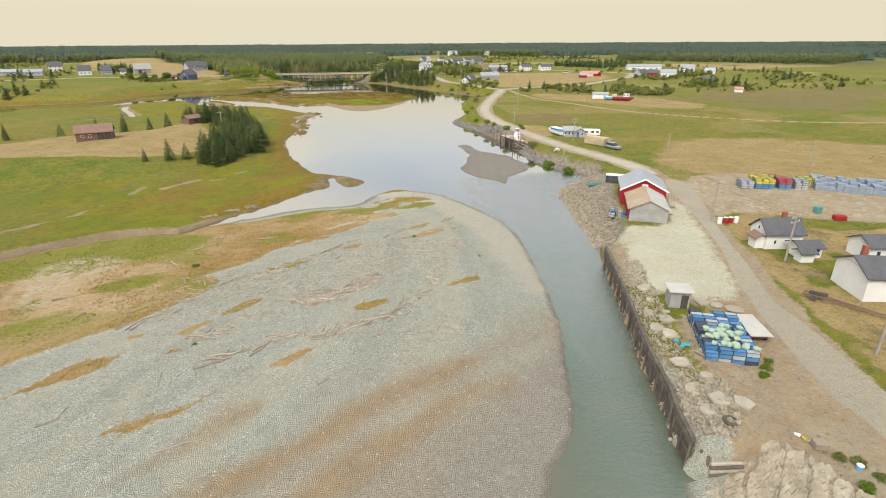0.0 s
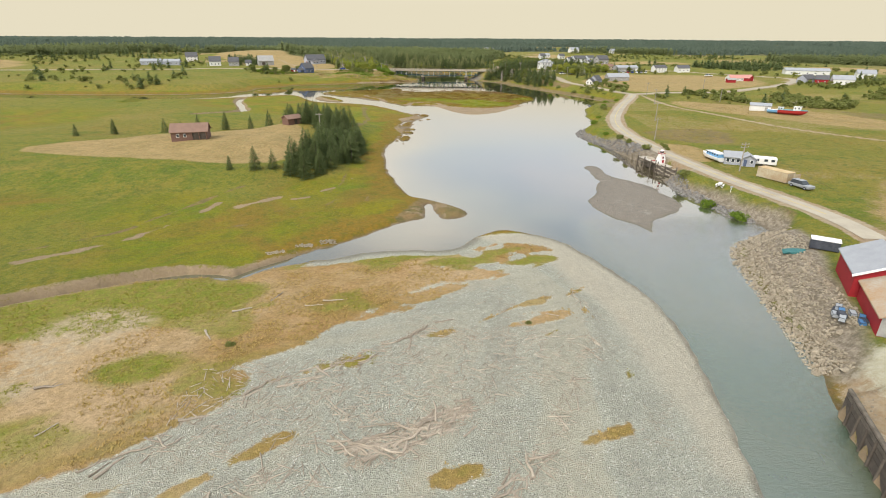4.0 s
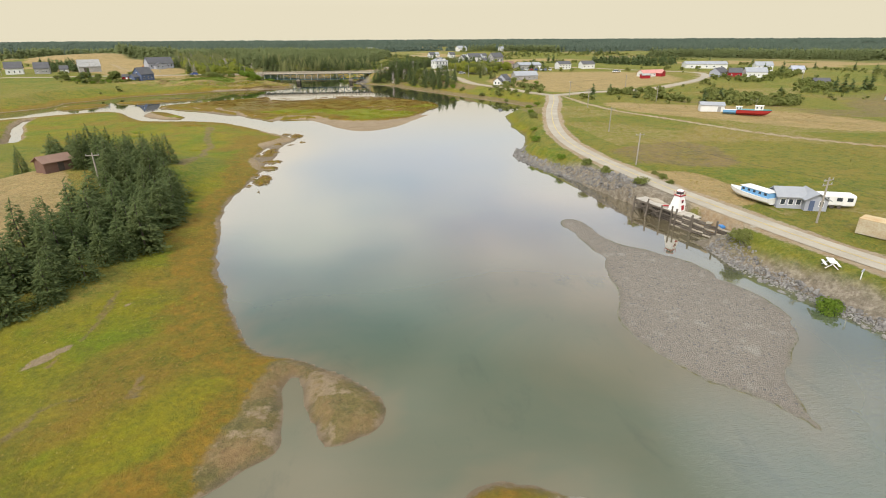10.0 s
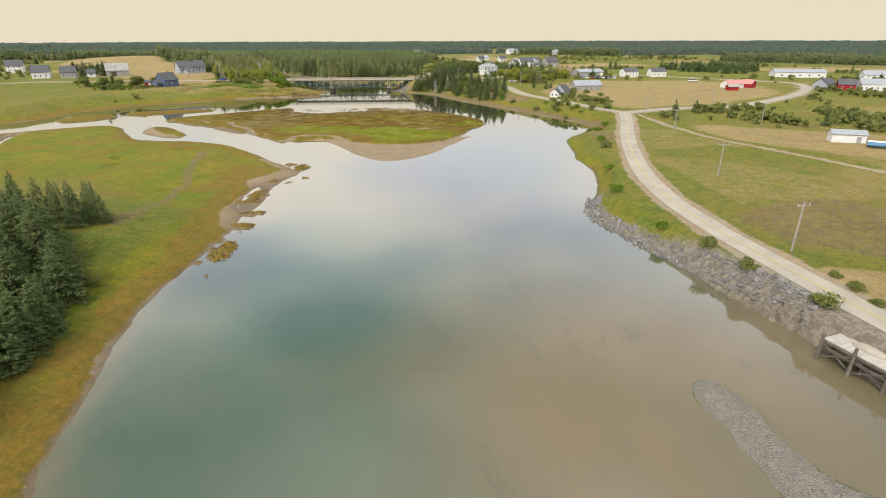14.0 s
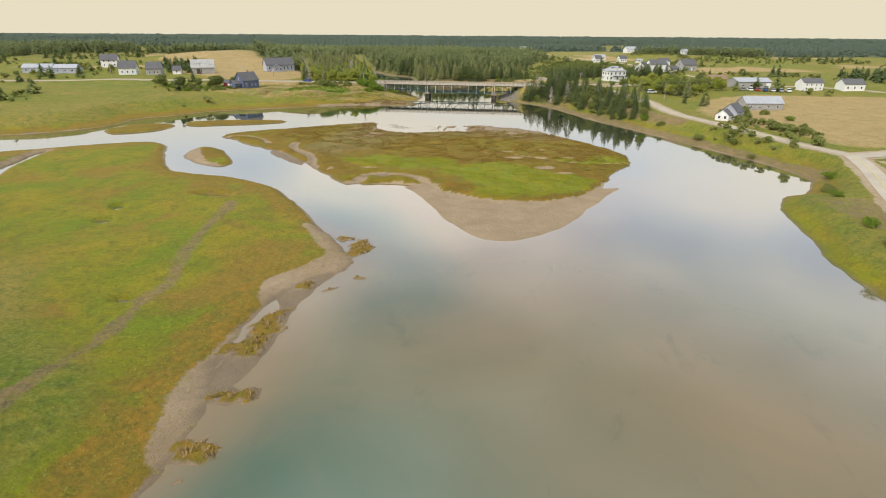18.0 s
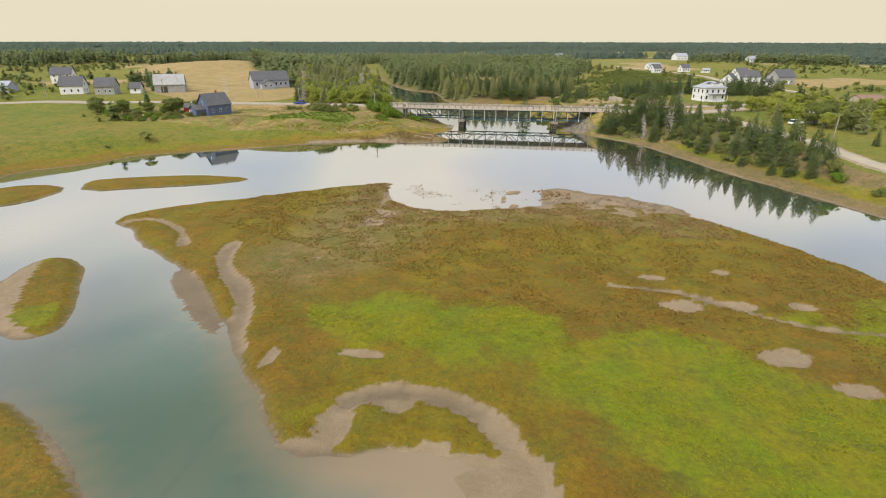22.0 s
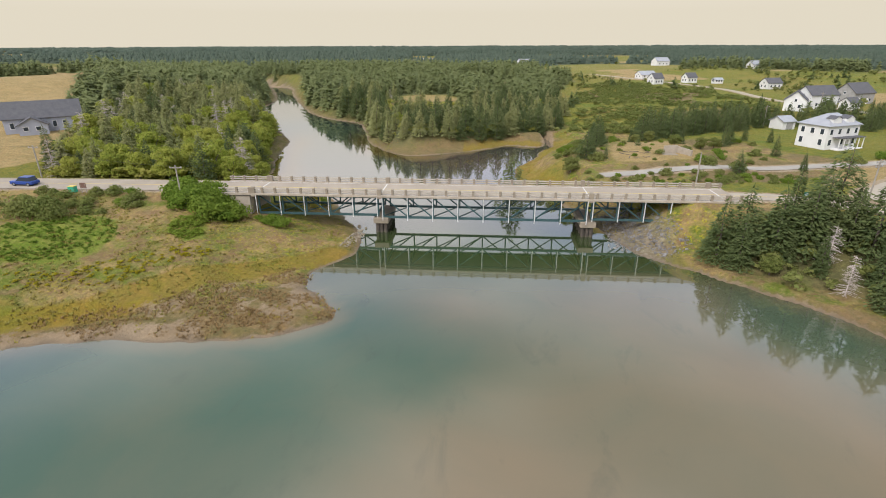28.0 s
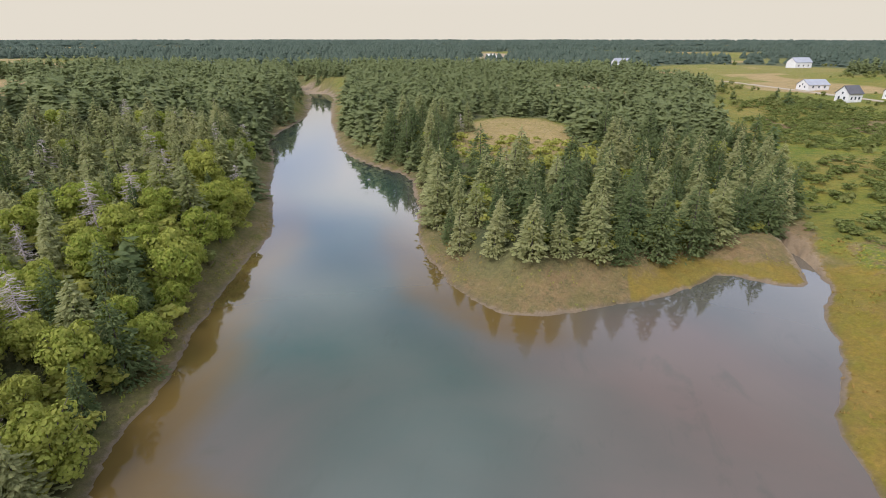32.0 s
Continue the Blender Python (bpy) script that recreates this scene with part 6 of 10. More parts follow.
# single trees and shrubs that stand out
for px, py, s in ((6.3, 397, .3), (16.5, 411, .2), (28, 417, .34), (27.4, 386, .42), (41.8, 392, .42), (42.7, 404, .4), (49, 419, .4), (37, 415, .55), (39.5, 418, .5), (44, 421, .42), (20, 430, .4), (26, 432, .5),
                  (31, 433, .75), (33, 438, .8), (28, 441, .7), (36, 440, .7), (40, 438, .75), (43, 442, .7), (46, 437, .65), (50, 441, .7), (55, 446, .7), (70, 436, .7), (75, 440, .75), (80, 444, .7), (85, 440, .8), (90, 446, .7), (60, 452, .6), (66, 456, .7), (73, 318, .5), (76, 322, .4), (68, 322, .45)):
    plant(SPRUCES, px, py, s)
for px, py, s, w in ((-13.1, 385.5, .92, 1.1), (2.7, 398.4, .62, 1.5), (4.2, 402.5, .45, 1.5), (7.6, 413, .52, 1.5), (9.6, 419.5, .58, 1.5), (10.4, 424.5, .5, 1.4), (13.4, 440, .68, 1.4), (11, 434, .55, 1.5)):
    plant(SPRUCES, px, py, s, w)
for px, py in spread([(-66, 366.3), (-58, 366.3), (-53.5, 361.5), (-57, 358.5), (-63, 359.5)], 1.25, 0.0, (), 1500, 26, 15):
    plant(SHRUBS[1:2], px, py, rng.uniform(0.9, 1.5))
for px, py in spread([(-52.5, 362.8), (-47.5, 363.2), (-46, 360.8), (-50.5, 360.4)], 1.1, 0.0, (), 900, 9, 16):
    plant(SHRUBS[1:2], px, py, rng.uniform(0.55, 0.85))
for px, py in spread([(-92, 364), (-76, 365), (-68, 363), (-72, 356), (-90, 352)], 2.0, 0.0, (), 900, 22, 17):
    plant(SHRUBS[::2], px, py, rng.uniform(0.5, 1.0))
for px, py, s in ((-47, 377, 1.1), (-49, 376, .8), (-77.7, 353, 1.7), (-79.8, 353.4, 1.5), (-75.8, 353.4, 1.5), (-78, 355, 1.6), (-69.4, 360.6, 1.0), (-70.8, 360.8, .9), (-71.6, 364, .9), (-5, 383, 1.2), (-9, 387, .9), 
                  (4, 396, 1.1), (14, 384, 1.0), (24, 392, 1.3), (28, 388, 1.0), (55, 397, 1.0), (62, 401, .9), (49.8, 75, 1.0), (52, 68, .9), (50, 89, .9), (49, 112, .8), (47.5, 121, .8), (46.5, 128, .7), (44.5, 136, .7), (44, 152, .8),
                  (54, 112, .5), (54.5, 115, .6), (55, 118, .5), (50, 171, .8), (55, 188, .9), (57, 196, .8), (61, 212, .8), (66, 222, .9), (71, 232, 1.0), (64, 252, .8), (58, 272, 1.0), (52, 290, 1.1), (49, 298, 1.0)):
    plant(SHRUBS, px, py, s)
for px, py, s in ((-16, 21.5, .3), (-10.5, 1.5, .22), (12.5, 27.5, .25)):
    plant(SHRUBS[::2], px, py, s)
THICKET = [(-150, 338), (-135, 346), (-118, 350), (-112, 340), (-120, 330), (-140, 328)]
for px, py in spread(THICKET, 2.3, 0.0, (), 2500, 60, 7):
    plant(SHRUBS + LEAFY[1:2], px, py, rng.uniform(0.5, 1.0))
for px, py, s in ((-1.4, 391, .66), (-7.1, 389.6, .46), (3.4, 410, .40), (1.8, 405, .36), (-1, 400, .30), (24, 410, .5), (29, 408, .55), (33, 411, .45), (20, 426, .5), (24, 428, .55)):
    plant(LEAFY[1:2], px, py, s)
for px, py in spread([(-10, 376), (2, 383), (20, 386), (40, 386), (40, 380), (16, 377)], 1.9, 0.0, (), 2500, 50, 18):
    plant(SHRUBS, px, py, rng.uniform(0.3, 0.7))
for px, py in spread([(-4, 396), (0, 412), (6, 426), (14, 438), (20, 436), (10, 420), (4, 404)], 1.8, 0.0, (), 2500, 55, 19):
    plant(SHRUBS, px, py, rng.uniform(0.3, 0.8))
for px, py, s in ((57, 379, .8), (61, 376.5, .95), (65, 378, .9), (70, 381, 1.0), (76, 382, 1.0), (81, 387, .9), (85, 391, .95), (53, 383, .5)):
    plant(LEAFY, px, py, s)
for px, py, s in ((72, 343, .8), (73.5, 338, .75), (76, 346, .7), (52, 325, .6), (60, 356, .7)):
    plant(THIN, px, py, s)
VILLAGE_TREES = [(70, 340), (60, 362), (70, 376), (92, 380), (98, 366), (84, 350)]
for px, py in spread(VILLAGE_TREES, 4.2, 0.0, (), 2500, 34, 9):
    plant(LEAFY, px, py, rng.uniform(0.7, 1.05))
for px, py in spread([(86, 262), (96, 300), (78, 312), (72, 300), (76, 280)], 7.0, 0.0, (), 1500, 10, 9):
    plant(SHRUBS, px, py, rng.uniform(0.8, 1.4))


# ---- far woods: one joined mass of small ragged trees ----
def far_tree(seed, tiers=4, n=6):
    g = np.random.default_rng(seed)
    v, f = [], []
    for t in range(tiers):
        z0, z1, r = t / tiers * 0.86, (t + 1.5) / tiers * 0.86 + 0.05, 0.26 * (1 - t / tiers) ** 0.8 + 0.03
        k = len(v)
        for i in range(n):
            a = 6.283 * (i + 0.5 * (t % 2)) / n
            q = r * g.uniform(0.65, 1.3)
            v.append((q * math.cos(a), q * math.sin(a), z0 - 0.05 * g.random()))
        v.append((g.uniform(-.02, .02), g.uniform(-.02, .02), min(z1, 1.0)))
        f += [(k + i, k + (i + 1) % n, k + n) for i in range(n)]
    return np.array(v), np.array(f)


def far_round(seed, n=38, size=0.145):
    v, f = leaf_crown(seed, 1.0, 0.42, 6, n, size, 0.05)
    v, q = np.array(v), np.array(f)
    return v, np.vstack([q[:, [0, 1, 2]], q[:, [0, 2, 3]]])


def mass(name, places, shapes, material, label, category):
    vs, fs, k = [], [], 0
    g = np.random.default_rng(len(places))
    for x, y, z, h, w in places:
        v, f = shapes[g.integers(len(shapes))]
        a = g.uniform(0, 6.28)
        c, s = math.cos(a), math.sin(a)
        q = v * (h * w, h * w, h)
        vs.append(np.stack([x + q[:, 0] * c - q[:, 1] * s, y + q[:, 0] * s + q[:, 1] * c, z + q[:, 2]], -1))
        fs.append(f + k)
        k += len(v)
    V, Fc = np.vstack(vs), np.vstack(fs)
    me = bpy.data.meshes.new(name)
    me.vertices.add(len(V))
    me.vertices.foreach_set("co", V.astype(np.float32).ravel())
    me.loops.add(Fc.size)
    me.loops.foreach_set("vertex_index", Fc.astype(np.int32).ravel())
    me.polygons.add(len(Fc))
    me.polygons.foreach_set("loop_start", np.arange(0, Fc.size, 3, dtype=np.int32))
    me.update(calc_edges=True)
    me.materials.append(material)
    return tagged(new(name, me), label, category, kind="stuff")


def wood_at(px, py):
    i = np.clip(np.searchsorted(GX, px) - 1, 0, len(GX) - 2)
    j = np.clip(np.searchsorted(GY, py) - 1, 0, len(GY) - 2)
    return wood[j, i] * (LAND["d"][j, i] > 1.5)


def far_places(n, near, far_r, hmin, hmax, wide, seed, spread_deg=70):
    g = np.random.default_rng(seed)
    rr = np.sqrt(g.uniform(near**2, far_r**2, n))
    aa = np.radians(g.uniform(-spread_deg, spread_deg, n))
    px, py = np.sin(aa) * rr - 10, np.cos(aa) * rr + 150
    ok = wood_at(px, py) > 0.45
    for zone_pts in (NEAR_W, NEAR_E):
        ok &= sdf(zone_pts, px.astype(np.float32), py.astype(np.float32), 60) < 0.5
    ok &= (py > 402) | (np.abs(px) > 140)
    px, py = px[ok], py[ok]
    h = g.uniform(hmin, hmax, len(px))
    return list(zip(px, py, ground_zs(px, py) - 0.3, h, g.uniform(0.8, 1.25, len(px)) * wide))


def mid_tree(seed, r, pine):
    v, f = conifer_crown(seed, 1.0, r, 12, 6, 0.05 + 0.06 * pine, 0.02)
    return np.array(v) * (1, 1, 1), np.array(f)


MIDS = [mid_tree(200 + i, r, i % 2) for i, r in enumerate((0.27, 0.24, 0.30, 0.22))]
CONES = [far_tree(s) for s in range(5)]
ROUNDS = [far_round(s) for s in range(3)]
LEAFY_LOW = [far_round(s, 110, 0.078) for s in range(3, 6)]
mass("woods_mid", far_places(20000, 190, 620, 5.5, 10.5, 1.0, 11, 60), MIDS, M_WOODS, "dense dark spruce woods behind the river", "woods")
mass("woods_far", far_places(12000, 600, 1500, 6.0, 10.5, 2.0, 12, 62), CONES, M_FAR_HAZED, "distant spruce woods on low hills", "woods")
mass("woods_horizon", far_places(9500, 1500, 4300, 8.0, 12.0, 5.6, 13, 60), CONES[:2], M_FAR_HAZED, "far forest along the horizon", "woods")
g_ = np.random.default_rng(21)
px_, py_ = g_.uniform(-420, 320, 9000), g_.uniform(200, 900, 9000)
jj_ = (np.clip(np.searchsorted(GY, py_) - 1, 0, len(GY) - 2), np.clip(np.searchsorted(GX, px_) - 1, 0, len(GX) - 2))
clump_ = fbm(px_, py_, 40, 5, 3)
ok_ = (LAND["d"][jj_] > 4) & (MZ[jj_] > 1.6) & (hay[jj_] < 0.4) & (dirt[jj_] < 0.2) & (LAND["road"][jj_] > 3.5) & (clump_ > 0.51) & ((np.abs(px_) > 75) | (py_ > 440)) & (LAND["di"][jj_] < -10)
mass("bushes_mid", [(a, b, c - 0.2, h, 1.4) for a, b, c, h in zip(px_[ok_], py_[ok_], ground_zs(px_[ok_], py_[ok_]), g_.uniform(1.0, 3.6, ok_.sum()))], ROUNDS, M_LEAF_DARK, "scattered alder bushes over rough meadow", "bushes")

ok2_ = ok_ & (g_.random(9000) < 0.22) & (clump_ > 0.55)
mass("spruces_mid", [(a, b, c - 0.2, h, 1.0) for a, b, c, h in zip(px_[ok2_], py_[ok2_], ground_zs(px_[ok2_], py_[ok2_]), g_.uniform(2.5, 7.5, ok2_.sum()))], MIDS, M_NEEDLE, "scattered young spruces over rough meadow", "trees")
g_ = np.random.default_rng(22)
px_, py_ = g_.uniform(0, 100, 7000), g_.uniform(436, 615, 7000)
jj_ = (np.clip(np.searchsorted(GY, py_) - 1, 0, len(GY) - 2), np.clip(np.searchsorted(GX, px_) - 1, 0, len(GX) - 2))
ok_ = (zone(SCRUB_E, 2, 1)[jj_] > 0.5) & (hay[jj_] < 0.35) & (LAND["d"][jj_] > 5) & (fbm(px_, py_, 16, 4, 3) > 0.40) & (g_.random(7000) < 0.55)
mass("alder_scrub", [(a, b, c - 0.15, h, 2.0) for a, b, c, h in zip(px_[ok_], py_[ok_], ground_zs(px_[ok_], py_[ok_]), g_.uniform(0.7, 2.0, ok_.sum()))], LEAFY_LOW, M_LEAF_DARK, "thick olive alder scrub on wet ground", "scrub")
g_ = np.random.default_rng(23)
px_, py_ = g_.uniform(-110, 46, 20000), g_.uniform(312, 505, 20000)
jj_ = (np.clip(np.searchsorted(GY, py_) - 1, 0, len(GY) - 2), np.clip(np.searchsorted(GX, px_) - 1, 0, len(GX) - 2))
in_w_ = sdf(NEAR_W, px_.astype(np.float32), py_.astype(np.float32), 20) > 0.3
in_e_ = sdf(NEAR_E, px_.astype(np.float32), py_.astype(np.float32), 20) > 0.3
in_b_ = sdf(BANK_E, px_.astype(np.float32), py_.astype(np.float32), 20) > -1.0
ok_ = (in_b_ & (g_.random(20000) < 0.3)) | (in_w_ & (g_.random(20000) < 0.8)) | (in_e_ & (g_.random(20000) < 0.14))
bank_ = in_b_ & ok_
mass("bank_bushes", [(a, b, c - 0.1, h, 1.4) for a, b, c, h in zip(px_[bank_], py_[bank_], ground_zs(px_[bank_], py_[bank_]), g_.uniform(0.7, 2.6, bank_.sum()))], LEAFY_LOW, M_LEAF_DARK, "olive bushes between the trees of the bank", "bushes")
ok_ &= ~in_b_
mass("undergrowth", [(a, b, c - 0.1, h, 1.5) for a, b, c, h in zip(px_[ok_], py_[ok_], ground_zs(px_[ok_], py_[ok_]), g_.uniform(0.8, 3.4, ok_.sum()))], LEAFY_LOW, M_UNDER, "leafy undergrowth between the trees", "undergrowth")

for pts_, n_, lo_, hi_, mt_, nm_, lb_ in ((GOLD_W, 260, 0.25, 0.6, M_GOLDENROD, "goldenrod", "yellow flowering goldenrod along the bank"), (GREEN_W, 520, 0.25, 0.55, M_SHRUB, "brambles", "low green brambles on the river bank"), (BRIGHT_W, 90, 0.4, 0.8, M_BRIGHT, "reeds", "bright green reeds on the river bank")):
    g_ = np.random.default_rng(n_)
    q_ = g_.uniform(np.min(pts_, 0), np.max(pts_, 0), (n_ * 4, 2))
    q_ = q_[sdf(pts_, q_[:, 0].astype(np.float32), q_[:, 1].astype(np.float32), 30) + 2.5 * (fbm(q_[:, 0], q_[:, 1], 4, 7, 3) - 0.5) > 0][:n_]
    mass(nm_, [(a, b, c - 0.1, h, 1.7) for a, b, c, h in zip(q_[:, 0], q_[:, 1], ground_zs(q_[:, 0], q_[:, 1]), g_.uniform(lo_, hi_, len(q_)))], LEAFY_LOW, mt_, lb_, nm_)

# thickets round the village and along its lanes
THICKETS = ([(99, 239), (109, 228), (120, 207), (138, 195), (148, 192), (164, 208), (155, 224), (144, 239), (120, 246)],
            [(175, 282), (184, 260), (216, 275), (264, 322), (232, 313), (198, 309)],
            [(166, 219), (176, 211), (244, 275), (218, 269)],
            [(58, 273), (70, 251), (81, 253), (84, 268), (74, 289)])
SPRUCE_ROWS = ([(159, 391), (222, 390), (278, 474), (199, 474)],
               [(-174, 384), (-146, 381), (-181, 430), (-216, 440)])
for pts_, n_, seed_ in zip(THICKETS, (340, 170, 150, 60), range(4)):
    g_ = np.random.default_rng(300 + seed_)
    q_ = g_.uniform(np.min(pts_, 0), np.max(pts_, 0), (n_ * 5, 2))
    q_ = q_[(sdf(pts_, q_[:, 0].astype(np.float32), q_[:, 1].astype(np.float32), 40) > 0) & (fbm(q_[:, 0], q_[:, 1], 9, seed_, 3) > 0.44)][:n_]
    mass("thicket", [(a, b, c - 0.2, h, 1.3) for a, b, c, h in zip(q_[:, 0], q_[:, 1], ground_zs(q_[:, 0], q_[:, 1]), g_.uniform(1.0, 3.4, len(q_)))], ROUNDS, M_LEAF_DARK, "thicket of olive bushes beside a lane", "bushes")
for pts_, n_, seed_ in zip(SPRUCE_ROWS, (110, 60), range(2)):
    g_ = np.random.default_rng(320 + seed_)
    q_ = g_.uniform(np.min(pts_, 0), np.max(pts_, 0), (n_ * 6, 2))
    q_ = q_[sdf(pts_, q_[:, 0].astype(np.float32), q_[:, 1].astype(np.float32), 40) > 0][:n_]
    mass("spruce_row", [(a, b, c - 0.2, h, 1.2) for a, b, c, h in zip(q_[:, 0], q_[:, 1], ground_zs(q_[:, 0], q_[:, 1]), g_.uniform(3.5, 7.5, len(q_)))], MIDS, M_NEEDLE, "dark spruces sheltering the village houses", "trees")

# ---- marsh grass in tufts ----
def tuft_shape(seed, n=7):
    g = np.random.default_rng(seed)
    v, f = [], []
    for i in range(n):
        a = g.uniform(0, 6.28)
        c, s = math.cos(a), math.sin(a)
        b = g.uniform(-0.35, 0.35, 2)
        k = len(v)
        w, o = 0.16, g.uniform(0.30, 0.85)
        v += [(b[0] - s * w, b[1] + c * w, -0.1), (b[0] + s * w, b[1] - c * w, -0.1), (b[0] + c * o, b[1] + s * o, g.uniform(0.45, 0.85))]
        f.append((k, k + 1, k + 2))
    return np.array(v), np.array(f)


TUFTS = [tuft_shape(s) for s in range(5)]


def tuft_material():
    k = Mat("marsh_grass", 0.9)
    co = k.coords()
    c = k.mix(k.span(k.noise(0.09, 5.0, 0.6, co, 0.6), 0.38, 0.60), (0.205, 0.240, 0.024), (0.300, 0.240, 0.034))
    c = k.mix(k.span(k.noise(0.055, 5.0, 0.6, co, 0.8), 0.48, 0.62), c, (0.265, 0.150, 0.030))
    c = k.mix(k.span(k.island(), 0, 1, 0, 0.5), c, (0.200, 0.160, 0.055))
    k.base(c)
    return k.m


def strew(n, x0, x1, y0, y1, accept, seed, lo, hi):
    g = np.random.default_rng(seed)
    px, py = g.uniform(x0, x1, n), g.uniform(y0, y1, n)
    j, i = np.clip(np.searchsorted(GY, py) - 1, 0, len(GY) - 2), np.clip(np.searchsorted(GX, px) - 1, 0, len(GX) - 2)
    ok = accept(j, i, px, py)
    px, py = px[ok], py[ok]
    h = g.uniform(lo, hi, len(px))
    return list(zip(px, py, ground_zs(px, py), h, g.uniform(0.9, 1.6, len(px))))


M_TUFT = tuft_material()
M_TUFT_RUSSET = simple("russet_tussock", (0.160, 0.094, 0.009), (0.215, 0.128, 0.014), 0.15, 0.95, 0.0)
M_TUFT_GREEN = simple("green_cordgrass", (0.165, 0.195, 0.003), (0.220, 0.200, 0.006), 0.15, 0.95, 0.0)
M_TUFT_BROWN = simple("brown_tussock", (0.205, 0.130, 0.048), (0.270, 0.180, 0.080), 0.4, 0.95, 0.0)
M_TUFT_OLIVE = simple("olive_tussock", (0.150, 0.096, 0.016), (0.200, 0.130, 0.024), 0.4, 0.95, 0.0)
mass("marsh_grass_island", strew(60000, -80, 38, 205, 295, lambda j, i, a, b: (LAND["di"][j, i] > 0.2) & (sandy[j, i] < 0.5) & (vivid[j, i] < 0.5) & (fbm(a, b, 3.5, 2, 3) > 0.50), 31, 0.08, 0.20), TUFTS, M_TUFT_RUSSET, "russet and gold tufts of marsh grass", "grass")
mass("green_cordgrass", strew(60000, -80, 38, 205, 262, lambda j, i, a, b: (LAND["di"][j, i] > 0.2) & (sandy[j, i] < 0.5) & (vivid[j, i] > 0.45) & (fbm(a, b, 3.5, 2, 3) > 0.45), 41, 0.08, 0.20), TUFTS, M_TUFT_GREEN, "fresh green cordgrass on the marsh island", "grass")
mass("tussocks_island", strew(42000, -60, 38, 232, 292, lambda j, i, a, b: (LAND["di"][j, i] > 0.2) & (sandy[j, i] < 0.6) & (b + 0.4 * a > 236) & (fbm(a, b, 2.2, 3, 3) > 0.47), 36, 0.10, 0.26), TUFTS, M_TUFT_OLIVE, "olive tussocks of matted marsh grass", "grass")
mass("tussocks_north", strew(30000, -42, 20, 246, 292, lambda j, i, a, b: (LAND["di"][j, i] > 0.2) & (sandy[j, i] < 0.7) & (LAND["flats"][j, i] < 0.6) & (b + 0.25 * np.abs(a + 8) > 264 + 10 * fbm(a, b, 9, 7, 3)) & (fbm(a, b, 2.4, 12, 3) > 0.52), 40, 0.12, 0.32), TUFTS, M_TUFT_BROWN, "coarse brown tussocks at the edge of the mud", "grass")
mass("marsh_grass_west", strew(40000, -75, -2, 70, 250, lambda j, i, a, b: (LAND["d"][j, i] > 0.2) & (LAND["d"][j, i] < 14) & (marsh[j, i] > 0.6) & (fbm(a, b, 4.0, 3, 3) > 0.52), 32, 0.07, 0.18), TUFTS, M_TUFT, "tufts of marsh grass along the west shore", "grass")
mass("marsh_grass_north", strew(24000, -110, 15, 318, 450, lambda j, i, a, b: (LAND["d"][j, i] > 0.1) & (LAND["d"][j, i] < 10) & (MZ[j, i] < 3.0) & (fbm(a, b, 4.0, 3, 3) > 0.50), 33, 0.12, 0.32), TUFTS, M_TUFT, "reedy grass along the upper banks", "grass")
mass("mud_tip_tufts", strew(9000, -64, -30, 329, 352, lambda j, i, a, b: (LAND["d"][j, i] > 0.1) & (fbm(a, b, 2.6, 14, 3) > 0.48) & (zone(MUD_TIP, 2, 1.5)[j, i] > 0.4), 43, 0.12, 0.32), TUFTS, M_TUFT_BROWN, "brown reedy tufts on the muddy point", "grass")
mass("mud_tufts", strew(40000, -42, 20, 128, 294, lambda j, i, a, b: ((LAND["tufts"][j, i] > 0.4) | ((LAND["flats"][j, i] > 0.3) & (fbm(a, b, 4.0, 4, 4) > 0.55))), 34, 0.16, 0.42), TUFTS, M_TUFT_BROWN, "brown cordgrass tufts on bare mud", "grass")
M_TUFT_DRY = simple("dry_beach_grass", (0.430, 0.285, 0.110), (0.330, 0.250, 0.070), 0.25, 0.95, 0.0)
M_TUFT_BANK = simple("bank_grass", (0.330, 0.240, 0.075), (0.180, 0.195, 0.025), 0.3, 0.95, 0.0)
M_TUFT_TURF = simple("low_green_turf", (0.200, 0.215, 0.020), (0.285, 0.235, 0.045), 0.3, 0.95, 0.0)
mass("spit_grass", strew(70000, -60, 30, -20, 60, lambda j, i, a, b: (spit[j, i] > 0.6) & (pebble[j, i] < 0.45) & (MZ[j, i] > 0.4) & (fbm(a, b, 3.5, 1, 4) > 0.49) & (turf[j, i] < 0.5) & (bare_soil[j, i] < 0.5), 35, 0.08, 0.24), TUFTS, M_TUFT_DRY, "dry ochre beach grass on the spit", "grass")
mass("spit_turf", strew(70000, -60, 30, -20, 60, lambda j, i, a, b: (spit[j, i] > 0.6) & (pebble[j, i] < 0.45) & (MZ[j, i] > 0.3) & (fbm(a, b, 2.6, 4, 4) > 0.46) & (turf[j, i] > 0.42), 36, 0.07, 0.18), TUFTS, M_TUFT_TURF, "low green turf on the spit", "grass")

